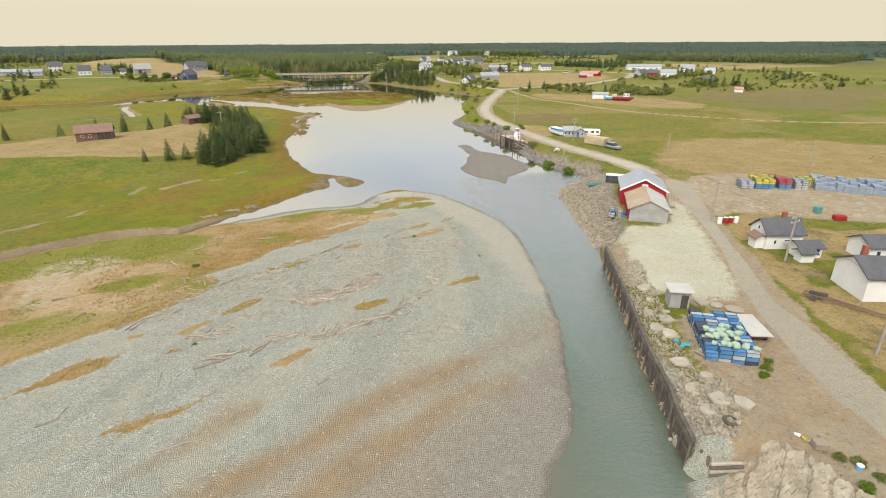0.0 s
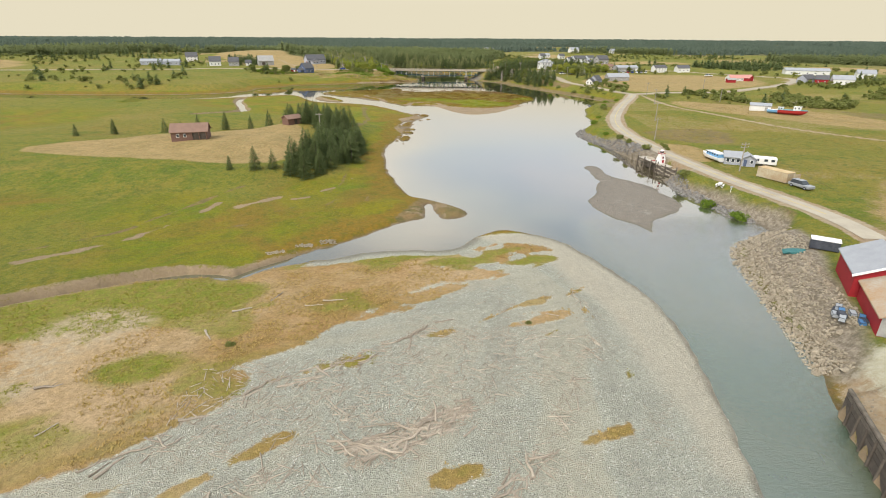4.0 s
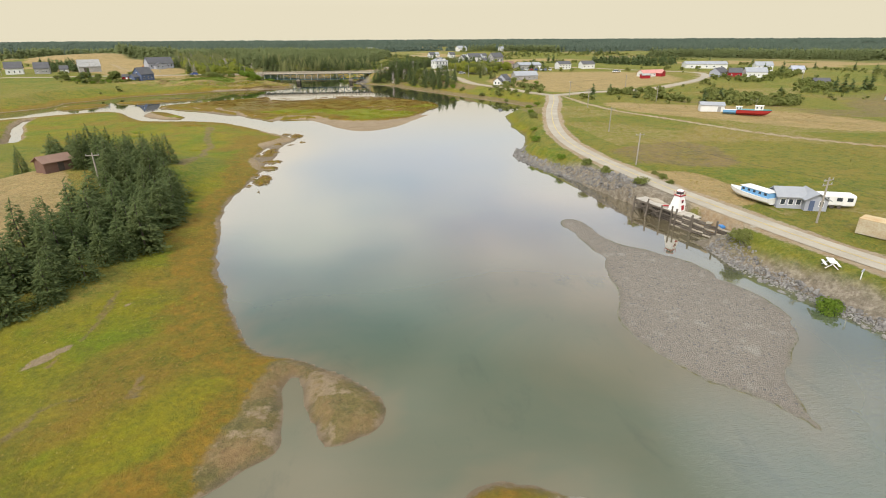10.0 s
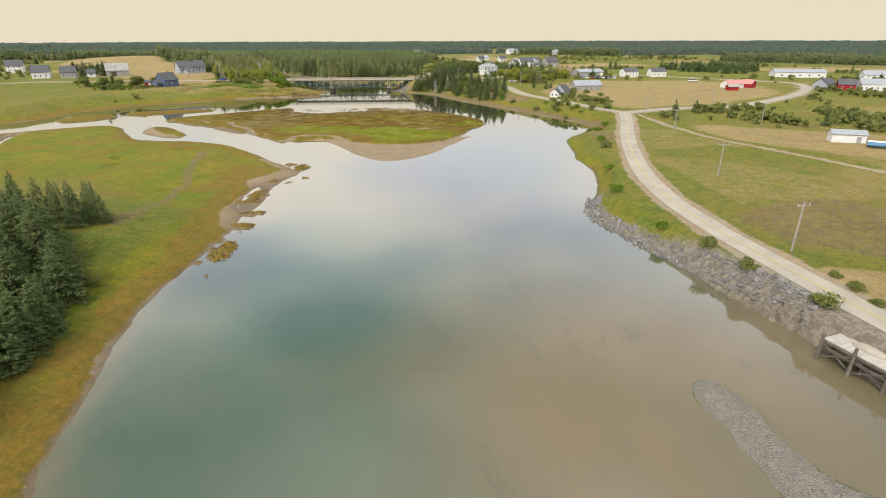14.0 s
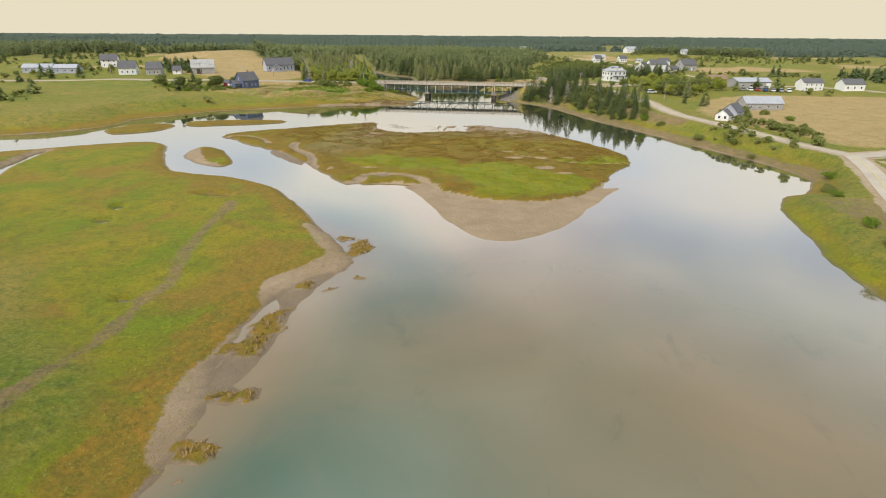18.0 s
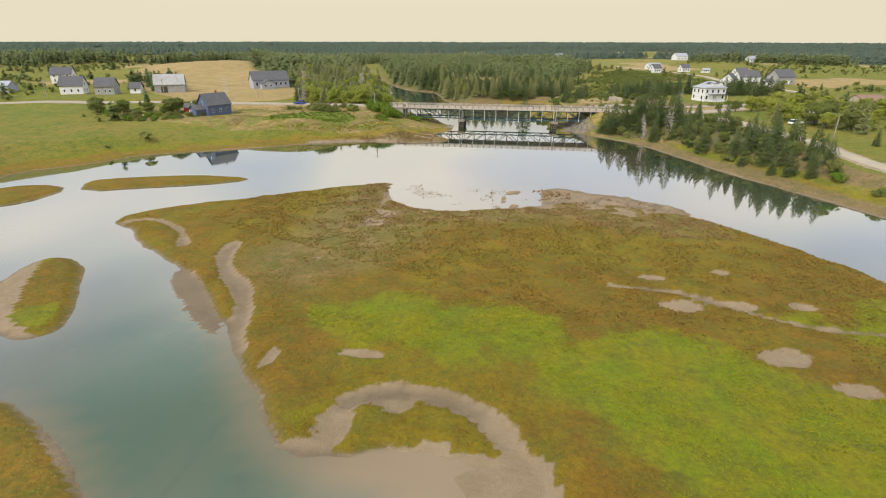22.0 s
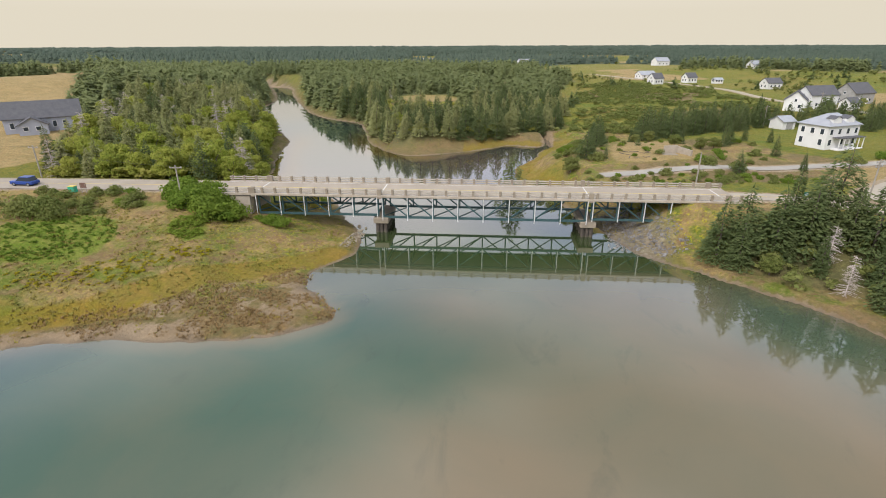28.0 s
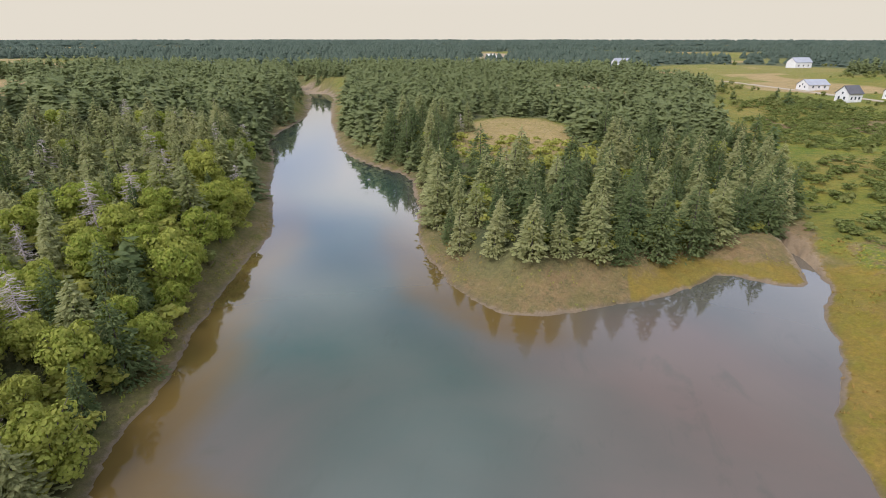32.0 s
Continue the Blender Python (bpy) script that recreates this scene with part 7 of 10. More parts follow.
mass("meadow_tufts", strew(26000, 54, 150, 44, 245, lambda j, i, a, b: (LAND["d"][j, i] > 4) & (LAND["road"][j, i] > 0.8) & (dirt[j, i] < 0.3) & (fbm(a, b, 5.0, 21, 4) > 0.47), 37, 0.08, 0.22), TUFTS, M_TUFT, "rough tufts of meadow grass", "grass")
mass("bank_tufts", strew(11000, -110, -30, 330, 364, lambda j, i, a, b: (LAND["d"][j, i] > 3) & (LAND["road"][j, i] > 0.8) & (fbm(a, b, 4.0, 22, 4) > 0.47), 38, 0.12, 0.34), TUFTS, M_TUFT_BANK, "rough straw tufts on the river bank", "grass")
mass("hill_tufts", strew(20000, -110, -12, 50, 145, lambda j, i, a, b: (LAND["d"][j, i] > 6) & (hay[j, i] < 0.3) & (fbm(a, b, 5.0, 23, 4) > 0.50), 39, 0.06, 0.16), TUFTS, M_TUFT, "rough tufts of grass below the hill", "grass")

# ---- the bridge ----
M_STEEL = simple("teal_painted_steel", (0.028, 0.072, 0.075), (0.055, 0.100, 0.100), 1.2, 0.55, 0.15, 0.01, 0.0, 14)
M_CONC = simple("weathered_concrete", (0.31, 0.265, 0.205), (0.45, 0.395, 0.315), 0.8, 0.9, 0.3, 0.02, fine=10)
M_RAIL = simple("pale_rail_concrete", (0.34, 0.30, 0.24), (0.46, 0.415, 0.34), 0.8, 0.9, 0.3, 0.02, fine=10)
M_CONC_DARK = simple("stained_concrete", (0.22, 0.185, 0.14), (0.32, 0.27, 0.20), 0.9, 0.9, 0.4, 0.03, fine=8)
M_PIPE = simple("white_drain_pipe", (0.62, 0.62, 0.60), (0.48, 0.48, 0.46), 1.0, 0.6, 0.05)
M_TIMBER = simple("tarred_timber", (0.060, 0.050, 0.042), (0.135, 0.112, 0.088), 1.5, 0.9, 0.5, 0.03, vary=0.4)
M_PILE = simple("weathered_pile", (0.085, 0.070, 0.055), (0.205, 0.175, 0.140), 1.5, 0.9, 0.5, 0.03, vary=0.4)
M_GREYWOOD = simple("bleached_timber", (0.34, 0.29, 0.22), (0.48, 0.43, 0.35), 1.4, 0.9, 0.4, 0.02, vary=0.3)
BY0, BY1, BZ = 365.0, 372.2, 6.0
BX = (-53.0, -33.6, -2.6, 16.5)
bridge = thing("road_bridge", pose(0, 0, 0), "old steel truss road bridge with concrete posts over a tidal river", "bridge", kind="structure")
deck = part("deck", boxes((BX[0] - 7, BX[3] + 2, BY0 + 0.35, BY1 - 0.35, BZ - 0.35, BZ + 0.02)), M_DECK, bridge, "worn pale asphalt deck")
for yy in (BY0, BY1):
    part("kerb", boxes((BX[0] - 7, BX[3] + 2, yy - 0.30, yy + 0.30, BZ - 0.24, BZ + 0.12), bevel=0.04), M_CONC, bridge, "pale concrete kerb beam")
    for z_ in (0.34, 0.66):
        part("rail", boxes((BX[0] - 7, BX[3] + 2, yy - 0.09, yy + 0.09, BZ + z_, BZ + z_ + 0.17)), M_RAIL, bridge, "pale concrete rail")
post_mesh = None
NPOST = 40
for yy in (BY0, BY1):
    for i in range(NPOST):
        px = BX[0] - 6.5 + i * (BX[3] + 8.2 - BX[0]) / (NPOST - 1)
        if post_mesh is None:
            ob = part("post", boxes((-0.17, 0.17, -0.19, 0.19, 0.0, 0.86), bevel=0.03), M_CONC_DARK, bridge, "weathered concrete post")
            post_mesh = ob.data
        else:
            ob = new("post", post_mesh)
            ob.parent = bridge
            tagged(ob, "weathered concrete post")
        ob.location = (px, yy, BZ + 0.1)
for px in (BX[0], BX[1], BX[2], BX[3]):
    part("expansion_joint", boxes((px - 0.10, px + 0.10, BY0 + 0.4, BY1 - 0.4, BZ + 0.02, BZ + 0.035)), M_ROADWHITE, bridge, "pale expansion joint")
    for yy in (BY0, BY1):
        part("pilaster", boxes((px - 0.32, px + 0.32, yy - 0.28, yy + 0.28, BZ - 0.45, BZ + 1.0), bevel=0.04), M_CONC_DARK, bridge, "stout concrete end post")
for yy in (BY0 + 1.6, BY1 - 1.6):
    ye = yy - (1.0 if yy < 368 else -1.0)
    part("edge_line", boxes((BX[0] - 7, BX[3] + 2, ye - 0.07, ye + 0.07, BZ + 0.02, BZ + 0.028)), M_ROADWHITE, bridge, "thin white edge line")
part("centre_line", boxes((BX[0] - 7, BX[3] + 2, 368.62, 368.76, BZ + 0.02, BZ + 0.03)), M_YELLOW, bridge, "faded yellow centre line")
PANELS = (5, 8, 5)
for (x0, x1), n in zip(zip(BX[:-1], BX[1:]), PANELS):
    xs = [x0 + 0.4 + (x1 - x0 - 0.8) * i / n for i in range(n + 1)]
    for yy in (BY0 + 0.75, BY1 - 0.75):
        lo, hi = 2.45 if n == 8 else 2.75, BZ - 0.42
        tr = part("truss", beams(((xs[0], yy, hi), (xs[-1], yy, hi), 0.34, 0.30), ((xs[0], yy, lo), (xs[-1], yy, lo), 0.34, 0.30)), M_STEEL, bridge, "riveted teal steel truss")
        for i, px in enumerate(xs):
            part("vertical", beams(((px, yy, lo), (px, yy, hi), 0.2)), M_STEEL, tr)
        for i in range(n):
            up = i < n / 2
            a, b = (xs[i], yy, hi if up else lo), (xs[i + 1], yy, lo if up else hi)
            part("diagonal", beams((a, b, 0.17)), M_STEEL, tr)
    for i, px in enumerate(xs[::1]):
        part("cross_beam", beams(((px, BY0 + 0.75, BZ - 0.62), (px, BY1 - 0.75, BZ - 0.62), 0.25, 0.45)), M_STEEL, bridge)
        part("lateral", beams(((px, BY0 + 0.75, 2.62 if n == 8 else 3.15), (xs[min(i + 1, n)], BY1 - 0.75, 2.62 if n == 8 else 3.15), 0.13)), M_STEEL, bridge)
        part("drain_pipe", tubes(((px, BY0 - 0.22, BZ - 0.1), (px, BY0 - 0.22, (2.2 if n == 8 else 2.7)), 0.075, 0.075), n=6), M_PIPE, bridge, "white drain pipe")
for px in BX[1:3]:
    pier = part("pier", boxes((px - 1.15, px + 1.15, BY0 + 0.1, BY1 - 0.1, 1.55, 2.42), bevel=0.08), M_CONC_DARK, bridge, "brown stained concrete pier cap")
    for k in range(5):
        for q in (-0.62, 0.0, 0.62):
            part("pile", tubes(((px + q, BY0 + 0.7 + k * 1.6, -2.2), (px + q, BY0 + 0.7 + k * 1.6, 1.6), 0.33, 0.30), n=8), M_TIMBER, pier, "dark tarred timber pile")
for px, sx in ((BX[0] - 0.6, -1), (BX[3] + 0.6, 1)):
    part("abutment", boxes((min(px, px + sx * 6.5), max(px, px + sx * 6.5), BY0 - 0.1, BY1 + 0.1, 1.0, BZ - 0.36), bevel=0.06), M_CONC, bridge, "pale concrete abutment wall")

# ---- loose rock ----
M_ROCK = simple("shore_rock", (0.13, 0.122, 0.115), (0.36, 0.34, 0.31), 1.2, 0.95, 0.6, 0.06, fine=9, vary=0.6)
M_ROCK_PALE = simple("pale_broken_stone", (0.23, 0.19, 0.135), (0.47, 0.41, 0.31), 1.2, 0.95, 0.6, 0.06, fine=9, vary=0.5)
M_ROCK_TAN = simple("tan_rock", (0.22, 0.18, 0.125), (0.46, 0.40, 0.30), 1.2, 0.95, 0.6, 0.06, fine=9, vary=0.5)


def rock_shape(seed, rough=0.28):
    g = np.random.default_rng(seed)
    bm = bmesh.new()
    bmesh.ops.create_icosphere(bm, subdivisions=1, radius=1.0)
    sq = g.uniform(0.6, 1.0, 3)
    for v in bm.verts:
        q = 1 + g.uniform(-rough, rough)
        v.co = Vector((v.co.x * sq[0] * q, v.co.y * sq[1] * q, v.co.z * sq[2] * 0.75 * q))
    v = [tuple(a.co) for a in bm.verts]
    f = [tuple(a.index for a in q.verts) for q in bm.faces]
    bm.free()
    return v, f


ROCKS = [rock_shape(s) for s in range(6)]


def stone_shape(seed):
    """A small angular stone of few faces."""
    g = np.random.default_rng(seed)
    v = [(0, 0, 0.8), (0, 0, -0.7)] + [(math.cos(a) * g.uniform(0.7, 1.2), math.sin(a) * g.uniform(0.7, 1.1), g.uniform(-0.3, 0.35)) for a in (1.2566 * i for i in range(5))]
    return np.array(v), np.array([(0, 2 + i, 2 + (i + 1) % 5) for i in range(5)] + [(1, 2 + (i + 1) % 5, 2 + i) for i in range(5)])


STONES = [stone_shape(s) for s in range(6)]
ROCK_MESHES = {}


def rocks(owner_name, label, line, width, count, lo, hi, material, seed, stuff_count=0, z_off=0.0):
    """Rocks strewn along a line: the nearest as pieces of a bank, the smaller ones joined."""
    g = np.random.default_rng(seed)
    p = np.asarray(line, float)
    seg = np.linalg.norm(np.diff(p, axis=0), axis=1)
    cum = np.concatenate([[0], np.cumsum(seg)])
    bank = tagged(new(owner_name), label, "rocks", kind="structure")

    def spot():
        t = g.uniform(0, cum[-1])
        i = min(np.searchsorted(cum, t) - 1 if t > 0 else 0, len(seg) - 1)
        u = (t - cum[i]) / seg[i]
        a, b = p[i], p[i + 1]
        nrm = np.array((-(b - a)[1], (b - a)[0])) / seg[i]
        return a + (b - a) * u + nrm * g.uniform(-width, width)

    for i in range(count):
        x_, y_ = spot()
        s = g.uniform(lo, hi)
        k = (i % 6, material.name)
        if k not in ROCK_MESHES:
            me = bpy.data.meshes.new("rock")
            me.from_pydata(ROCKS[i % 6][0], [], ROCKS[i % 6][1])
            me.materials.append(material)
            ROCK_MESHES[k] = me
        ob = new("rock", ROCK_MESHES[k])
        ob.parent = bank
        ob.matrix_local = Matrix.Translation((x_, y_, max(ground_z(x_, y_), -0.25) + s * 0.15 + z_off)) @ Euler(g.uniform(0, 6.28, 3)).to_matrix().to_4x4() @ Matrix.Diagonal((s, s * g.uniform(0.7, 1.1), s * g.uniform(0.6, 0.95), 1))
    if stuff_count:
        pl = []
        for i in range(stuff_count):
            x_, y_ = spot()
            s = g.uniform(lo * 0.35, lo)
            pl.append((x_, y_, max(ground_z(x_, y_), -0.2) + s * 0.2 + z_off, s, 1.1))
        m = mass("rubble", pl, STONES, material, label, "rocks")
    return bank


SHORE_MID = [(53, 66), (50.5, 75), (48.5, 84), (49, 92)]
SHORE_NORTH = [(48.6, 112), (47.2, 118), (44.6, 128), (41.8, 137), (39.4, 146), (40, 151), (42.4, 156.5)]
rocks("rock_bank", "grey boulders along the shore below the road", SHORE_MID, 1.5, 230, 0.18, 0.46, M_ROCK, 1, 1700)
rocks("rock_bank", "grey boulders tumbled beside the wharf", SHORE_NORTH, 1.3, 270, 0.2, 0.55, M_ROCK, 2, 1900)
rocks("rock_bank", "tan boulders of a rough breakwater", [(40.2, 23), (42.4, 37), (44.6, 50), (46.6, 54.5), (52, 58.5), (55, 61)], 1.7, 240, 0.2, 0.52, M_ROCK_TAN, 3, 3600)
rocks("rock_rubble", "broken tan stone behind the timber wall", [(29.6, -15), (32.2, -6), (35.0, 3), (38.0, 13)], 1.6, 280, 0.12, 0.36, M_ROCK_PALE, 4, 3600)
rocks("rock_rubble", "heap of broken stone at the wharf corner", [(29.4, -16.6), (31.2, -14.0), (32.4, -11)], 2.0, 150, 0.16, 0.42, M_ROCK_PALE, 8, 1200)
rocks("rock_rubble", "loose pale rubble on the point", [(43, 28), (45.5, 38), (48.5, 48), (51, 54)], 2.6, 80, 0.2, 0.45, M_ROCK_TAN, 5, 1300)
rocks("rock_bank", "brown stones and mud at the bridge abutment", [(-37.6, 358), (-36.8, 364), (-37, 370)], 0.8, 40, 0.15, 0.4, M_ROCK_TAN, 6, 300)
rocks("rock_bank", "grey rubble slope by the east pier", [(2, 360), (3, 366), (3, 374), (8, 358)], 2.4, 90, 0.2, 0.5, M_ROCK, 7, 900)
for bx, by in ((-21, 46), (-18, 49), (-15, 51)):
    rocks("rock_pile", "small pile of white stones on the marsh edge", [(bx - 1.1, by - 0.6), (bx + 1.1, by + 0.5)], 0.45, 24, 0.12, 0.28, M_ROCK_TAN, 60 + bx, 120)
# pebbles and cobbles on the spit
M_COBBLE = simple("pale_cobble", (0.38, 0.36, 0.29), (0.64, 0.61, 0.51), 1.2, 0.95, 0.4, 0.04, fine=9)
mass("cobbles", strew(7000, -25, 30, -22, 60, lambda j, i, a, b: (spit[j, i] > 0.6) & (pebble[j, i] > 0.5) & (MZ[j, i] > 0.1), 41, 0.03, 0.07), STONES, M_COBBLE, "loose pale cobbles on the gravel spit", "stones")
mass("bar_stones", strew(5000, 26, 47, 58, 108, lambda j, i, a, b: LAND["dg"][j, i] > 0.2, 42, 0.03, 0.09), STONES, M_ROCK, "grey stones on the gravel bar", "stones")


M_LEDGE = simple("layered_ledge", (0.215, 0.178, 0.125), (0.44, 0.385, 0.29), 0.7, 0.95, 0.8, 0.10, fine=5)


def outcrop():
    """A ledge of bedrock: tilted beds that break off in uneven steps towards the water."""
    gx, gy = np.arange(26.5, 38.6, 0.13), np.arange(-29, -15.6, 0.13)
    px, py = np.meshgrid(gx, gy)
    inside_ = sdf([(27.2, -19.2), (29.6, -18.2), (32.5, -17.2), (34.4, -17.6), (35.6, -20.5), (36.4, -24), (36, -28), (27, -28), (26.6, -22)], px.ravel().astype(np.float32), py.ravel().astype(np.float32), 20).reshape(px.shape)
    u = px * 0.82 + py * -0.57
    bed = 0.55 * (px * 0.5 + py * 0.86) + 1.5 * fbm(px, py, 3.0, 31, 4)
    crack = smooth(0.40, 0.48, np.abs(((u + 2.2 * fbm(px, py, 4.0, 32, 3)) * 0.7) % 1.0 - 0.5))
    rel = 0.42 * ((bed * 1.3) % 1.0) ** 1.6 + 0.22 * ((bed * 3.7 + u * 0.3) % 1.0) + 0.30 * (fbm(px, py, 0.8, 33, 4) - 0.5) - 0.30 * crack
    pz = ground_zs(px.ravel(), py.ravel()).reshape(px.shape) * smooth(-0.2, 1.2, inside_) - 0.35 + (0.15 + rel + 0.35 * smooth(0, 3.5, inside_)) * smooth(-0.4, 0.5, inside_) - 0.9 * smooth(0.2, -0.5, inside_)
    ob = grid_mesh("rock_outcrop", px, py, pz, {}, M_LEDGE)
    ob.data.polygons.foreach_set("use_smooth", np.zeros(len(ob.data.polygons), bool))
    tagged(ob, "worn ledge of pale layered bedrock by the wharf corner", "rock", kind="structure")


outcrop()
M_SLAB = simple("broken_concrete_slab", (0.34, 0.295, 0.22), (0.48, 0.43, 0.335), 0.8, 0.9, 0.4, 0.03, fine=7, vary=0.4)
g_ = np.random.default_rng(77)
for i, (cx_, cy_) in enumerate(((41.3, -0.4), (42.4, -1.4), (40.2, 0.6), (34.9, -1.8), (33.4, -2.7), (34.3, 0.1), (35.6, -0.6), (33.9, -4.2), (35.6, 2.4), (36.4, 5.2), (32.4, -8.5), (31.4, -12.0), (33.0, -11.0), (32.2, -14.0), (30.9, -14.6), (33.6, -14.6))):
    n_, r_ = int(g_.integers(5, 8)), g_.uniform(0.45, 1.15)
    ring_ = [(r_ * g_.uniform(0.6, 1.1) * math.cos(6.283 * k / n_), r_ * g_.uniform(0.6, 1.1) * math.sin(6.283 * k / n_)) for k in range(n_)]
    slab_ = part("broken_slab", ([(a, b, 0.0) for a, b in ring_] + [(a * 0.96, b * 0.96, 0.16) for a, b in ring_], [tuple(range(n_))[::-1], tuple(range(n_, 2 * n_))] + [(k, (k + 1) % n_, n_ + (k + 1) % n_, n_ + k) for k in range(n_)]), M_SLAB)
    slab_.matrix_world = pose(cx_, cy_, ground_z(cx_, cy_) + 0.02, g_.uniform(-6, 6), g_.uniform(-6, 6), g_.uniform(0, 360))
    tagged(slab_, "cracked slab of pale concrete lying on earth", "slab", "broken slabs")
mass("yard_gravel", strew(9000, 28, 60, -30, 45, lambda j, i, a, b: (dirt[j, i] > 0.5) & (yard[j, i] < 0.5) & (MZ[j, i] > 1.5) & (LAND["road"][j, i] > 0.3), 51, 0.03, 0.11), STONES, M_ROCK_TAN, "loose stones on bare earth", "stones")
rocks("boulder_row", "row of small boulders along the yard track", [(63, 52), (72, 47.5), (82, 42.5), (96, 36), (112, 28)], 0.25, 22, 0.2, 0.36, M_ROCK_TAN, 71)

# ---- driftwood ----
M_DRIFT = simple("driftwood", (0.25, 0.20, 0.145), (0.60, 0.525, 0.42), 1.5, 0.9, 0.4, 0.02, vary=0.6)
LOGS = []
for i in range(5):
    g_ = np.random.default_rng(60 + i)
    bm = bmesh.new()
    a_ = Vector((-0.5, 0, 0))
    for k in range(3):
        b_ = Vector((-0.5 + (k + 1) / 3, g_.normal(0, 0.03), g_.normal(0, 0.015)))
        tube(bm, a_, b_, 0.062 * (1 - 0.15 * k), 0.045 * (1 - 0.15 * (k + 1)), 6)
        a_ = b_
    if i % 2:
        tube(bm, (0.1, 0, 0), (0.28, 0.16, 0.06), 0.022, 0.008, 5)
        tube(bm, (-0.45, 0, 0), (-0.52, 0.07, 0.07), 0.04, 0.01, 5)
        tube(bm, (-0.45, 0, 0), (-0.53, -0.06, 0.05), 0.04, 0.01, 5)
    me = bpy.data.meshes.new("driftwood_log")
    bm.to_mesh(me)
    bm.free()
    me.materials.append(M_DRIFT)
    LOGS.append(me)


def log_at(x_, y_, length, turn, k):
    ob = new("driftwood_log", LOGS[k % 5])
    ob.matrix_world = Matrix.Translation((x_, y_, ground_z(x_, y_) + 0.05 * length * 0.6)) @ Euler((0, rng.uniform(-0.06, 0.06), turn)).to_matrix().to_4x4() @ Matrix.Diagonal((length, length * rng.uniform(0.7, 1.3), length * rng.uniform(0.6, 1.1), 1))
    return tagged(ob, "bleached driftwood log lying on gravel", "driftwood", "driftwood logs")


BELTS = (([(-7.4, -1.3), (-4.5, -0.1)], 0.4, 16, 0.4), ([(-3.6, 0.9), (-0.7, 1.7)], 0.4, 16, 0.4), ([(-2.7, 9.2), (3.5, 8.9)], 0.5, 30, 0.4), ([(-10.7, 2.6), (-9, 3.5)], 0.3, 12, 0.4), ([(-18, 6), (-14, 10), (-11, 14), (-7, 17), (-2, 21), (4, 27)], 0.55, 60, 0.25), ([(-1, 9), (2, 10), (4, 11.5), (6.5, 14)], 0.7, 85, 0.45), ([(1, 1.2), (3, 2), (5, 3), (9, 5), (10, 7), (12, 9.5)], 0.5, 85, 0.4),
         ([(13, 12), (16, 18), (18, 24), (19, 32), (18, 42)], 0.5, 36, 0.7), ([(-9, 4), (-6, 6), (-3, 6)], 0.6, 26, 0.4), ([(-16, -6), (-6, -3), (4, -4), (12, 0)], 2.2, 26, 0.5), ([(-14, 12), (0, 16), (10, 22), (14, 34)], 3.5, 40, 0.7))
n_logs, EXTRA_LOGS = 0, []
for px_, py_, len_, tn_ in ((-15.7, 32.3, 2.2, 1.25), (-10.7, 30.3, 1.9, 0.3), (-8.8, 31.8, 2.6, 0.3), (-18.3, 29, 2.1, 0.6), (-19.2, 23.3, 2.1, -0.85), (-12.5, 32.5, 1.3, 1.0), (9.4, 44.2, 1.1, 0.5), (-28, 14, 2.0, 0.4), (-24, 9, 1.6, 1.1), (-33, 9, 1.8, 0.2), (-8, -12, 2.2, 0.3), (2, -6, 1.4, 0.6), (-18, -8, 1.6, 0.5)):
    log_at(px_, py_, len_, tn_, int(rng.integers(5)))
    n_logs += 1
for pts_, wid_, n_, sd_ in BELTS:
    line_ = spline(pts_, 1.0)
    tan_ = np.gradient(line_, axis=0)
    for i in range(n_):
        k = rng.integers(len(line_))
        q = line_[k] + rng.normal(0, wid_, 2)
        if inside(PEBBLES, *q) < -12 or ground_z(*q) < 0.15:
            continue
        n_logs += 1
        if n_logs > 285:
            EXTRA_LOGS.append((q[0], q[1], ground_z(*q) + 0.05, rng.uniform(0.7, 1.5), 1.3))
            continue
        log_at(q[0], q[1], 0.8 + 1.7 * rng.random() ** 1.6, math.atan2(tan_[k][1], tan_[k][0]) + rng.normal(0, 0.5), int(rng.integers(5)))
sticks_ = [(a, b, c + 0.03, h, 1.0) for a, b, c, h, w in strew(2600, -16, 22, 0, 26, lambda j, i, a, b: (spit[j, i] > 0.6) & (np.minimum.reduce([line_dist(np.array(q_[0], float), a, b) / q_[1] for q_ in BELTS]) < 1.6 + 0.0 * a), 44, 0.35, 1.3)]
STICK = [(np.array([(-0.5, -0.03, 0), (0.5, -0.02, 0.02), (0.5, 0.02, 0.02), (-0.5, 0.03, 0), (-0.5, 0, 0.06), (0.5, 0, 0.05)]), np.array([(0, 1, 5), (0, 5, 4), (3, 4, 5), (3, 5, 2), (0, 4, 3), (1, 2, 5)]))]
sticks_ += [(a, b, c + 0.04, h, 1.0) for a, b, c, h, w in strew(900, -1.5, 7, 7, 16.5, lambda j, i, a, b: np.abs((b - 8.6) - 0.75 * (a - 0.0)) < 1.6, 45, 0.4, 1.3)]
sticks_ += EXTRA_LOGS
sticks_ += [(a, b, c + 0.03, h, 1.0) for a, b, c, h, w in strew(9000, -24, 24, -12, 40, lambda j, i, a, b: (spit[j, i] > 0.6) & (pebble[j, i] > 0.4) & (fbm(a, b, 3.0, 29, 4) > 0.58), 46, 0.2, 0.7)]
mass("drift_sticks", sticks_, STICK, M_DRIFT, "small bleached sticks and bark on the gravel", "driftwood")

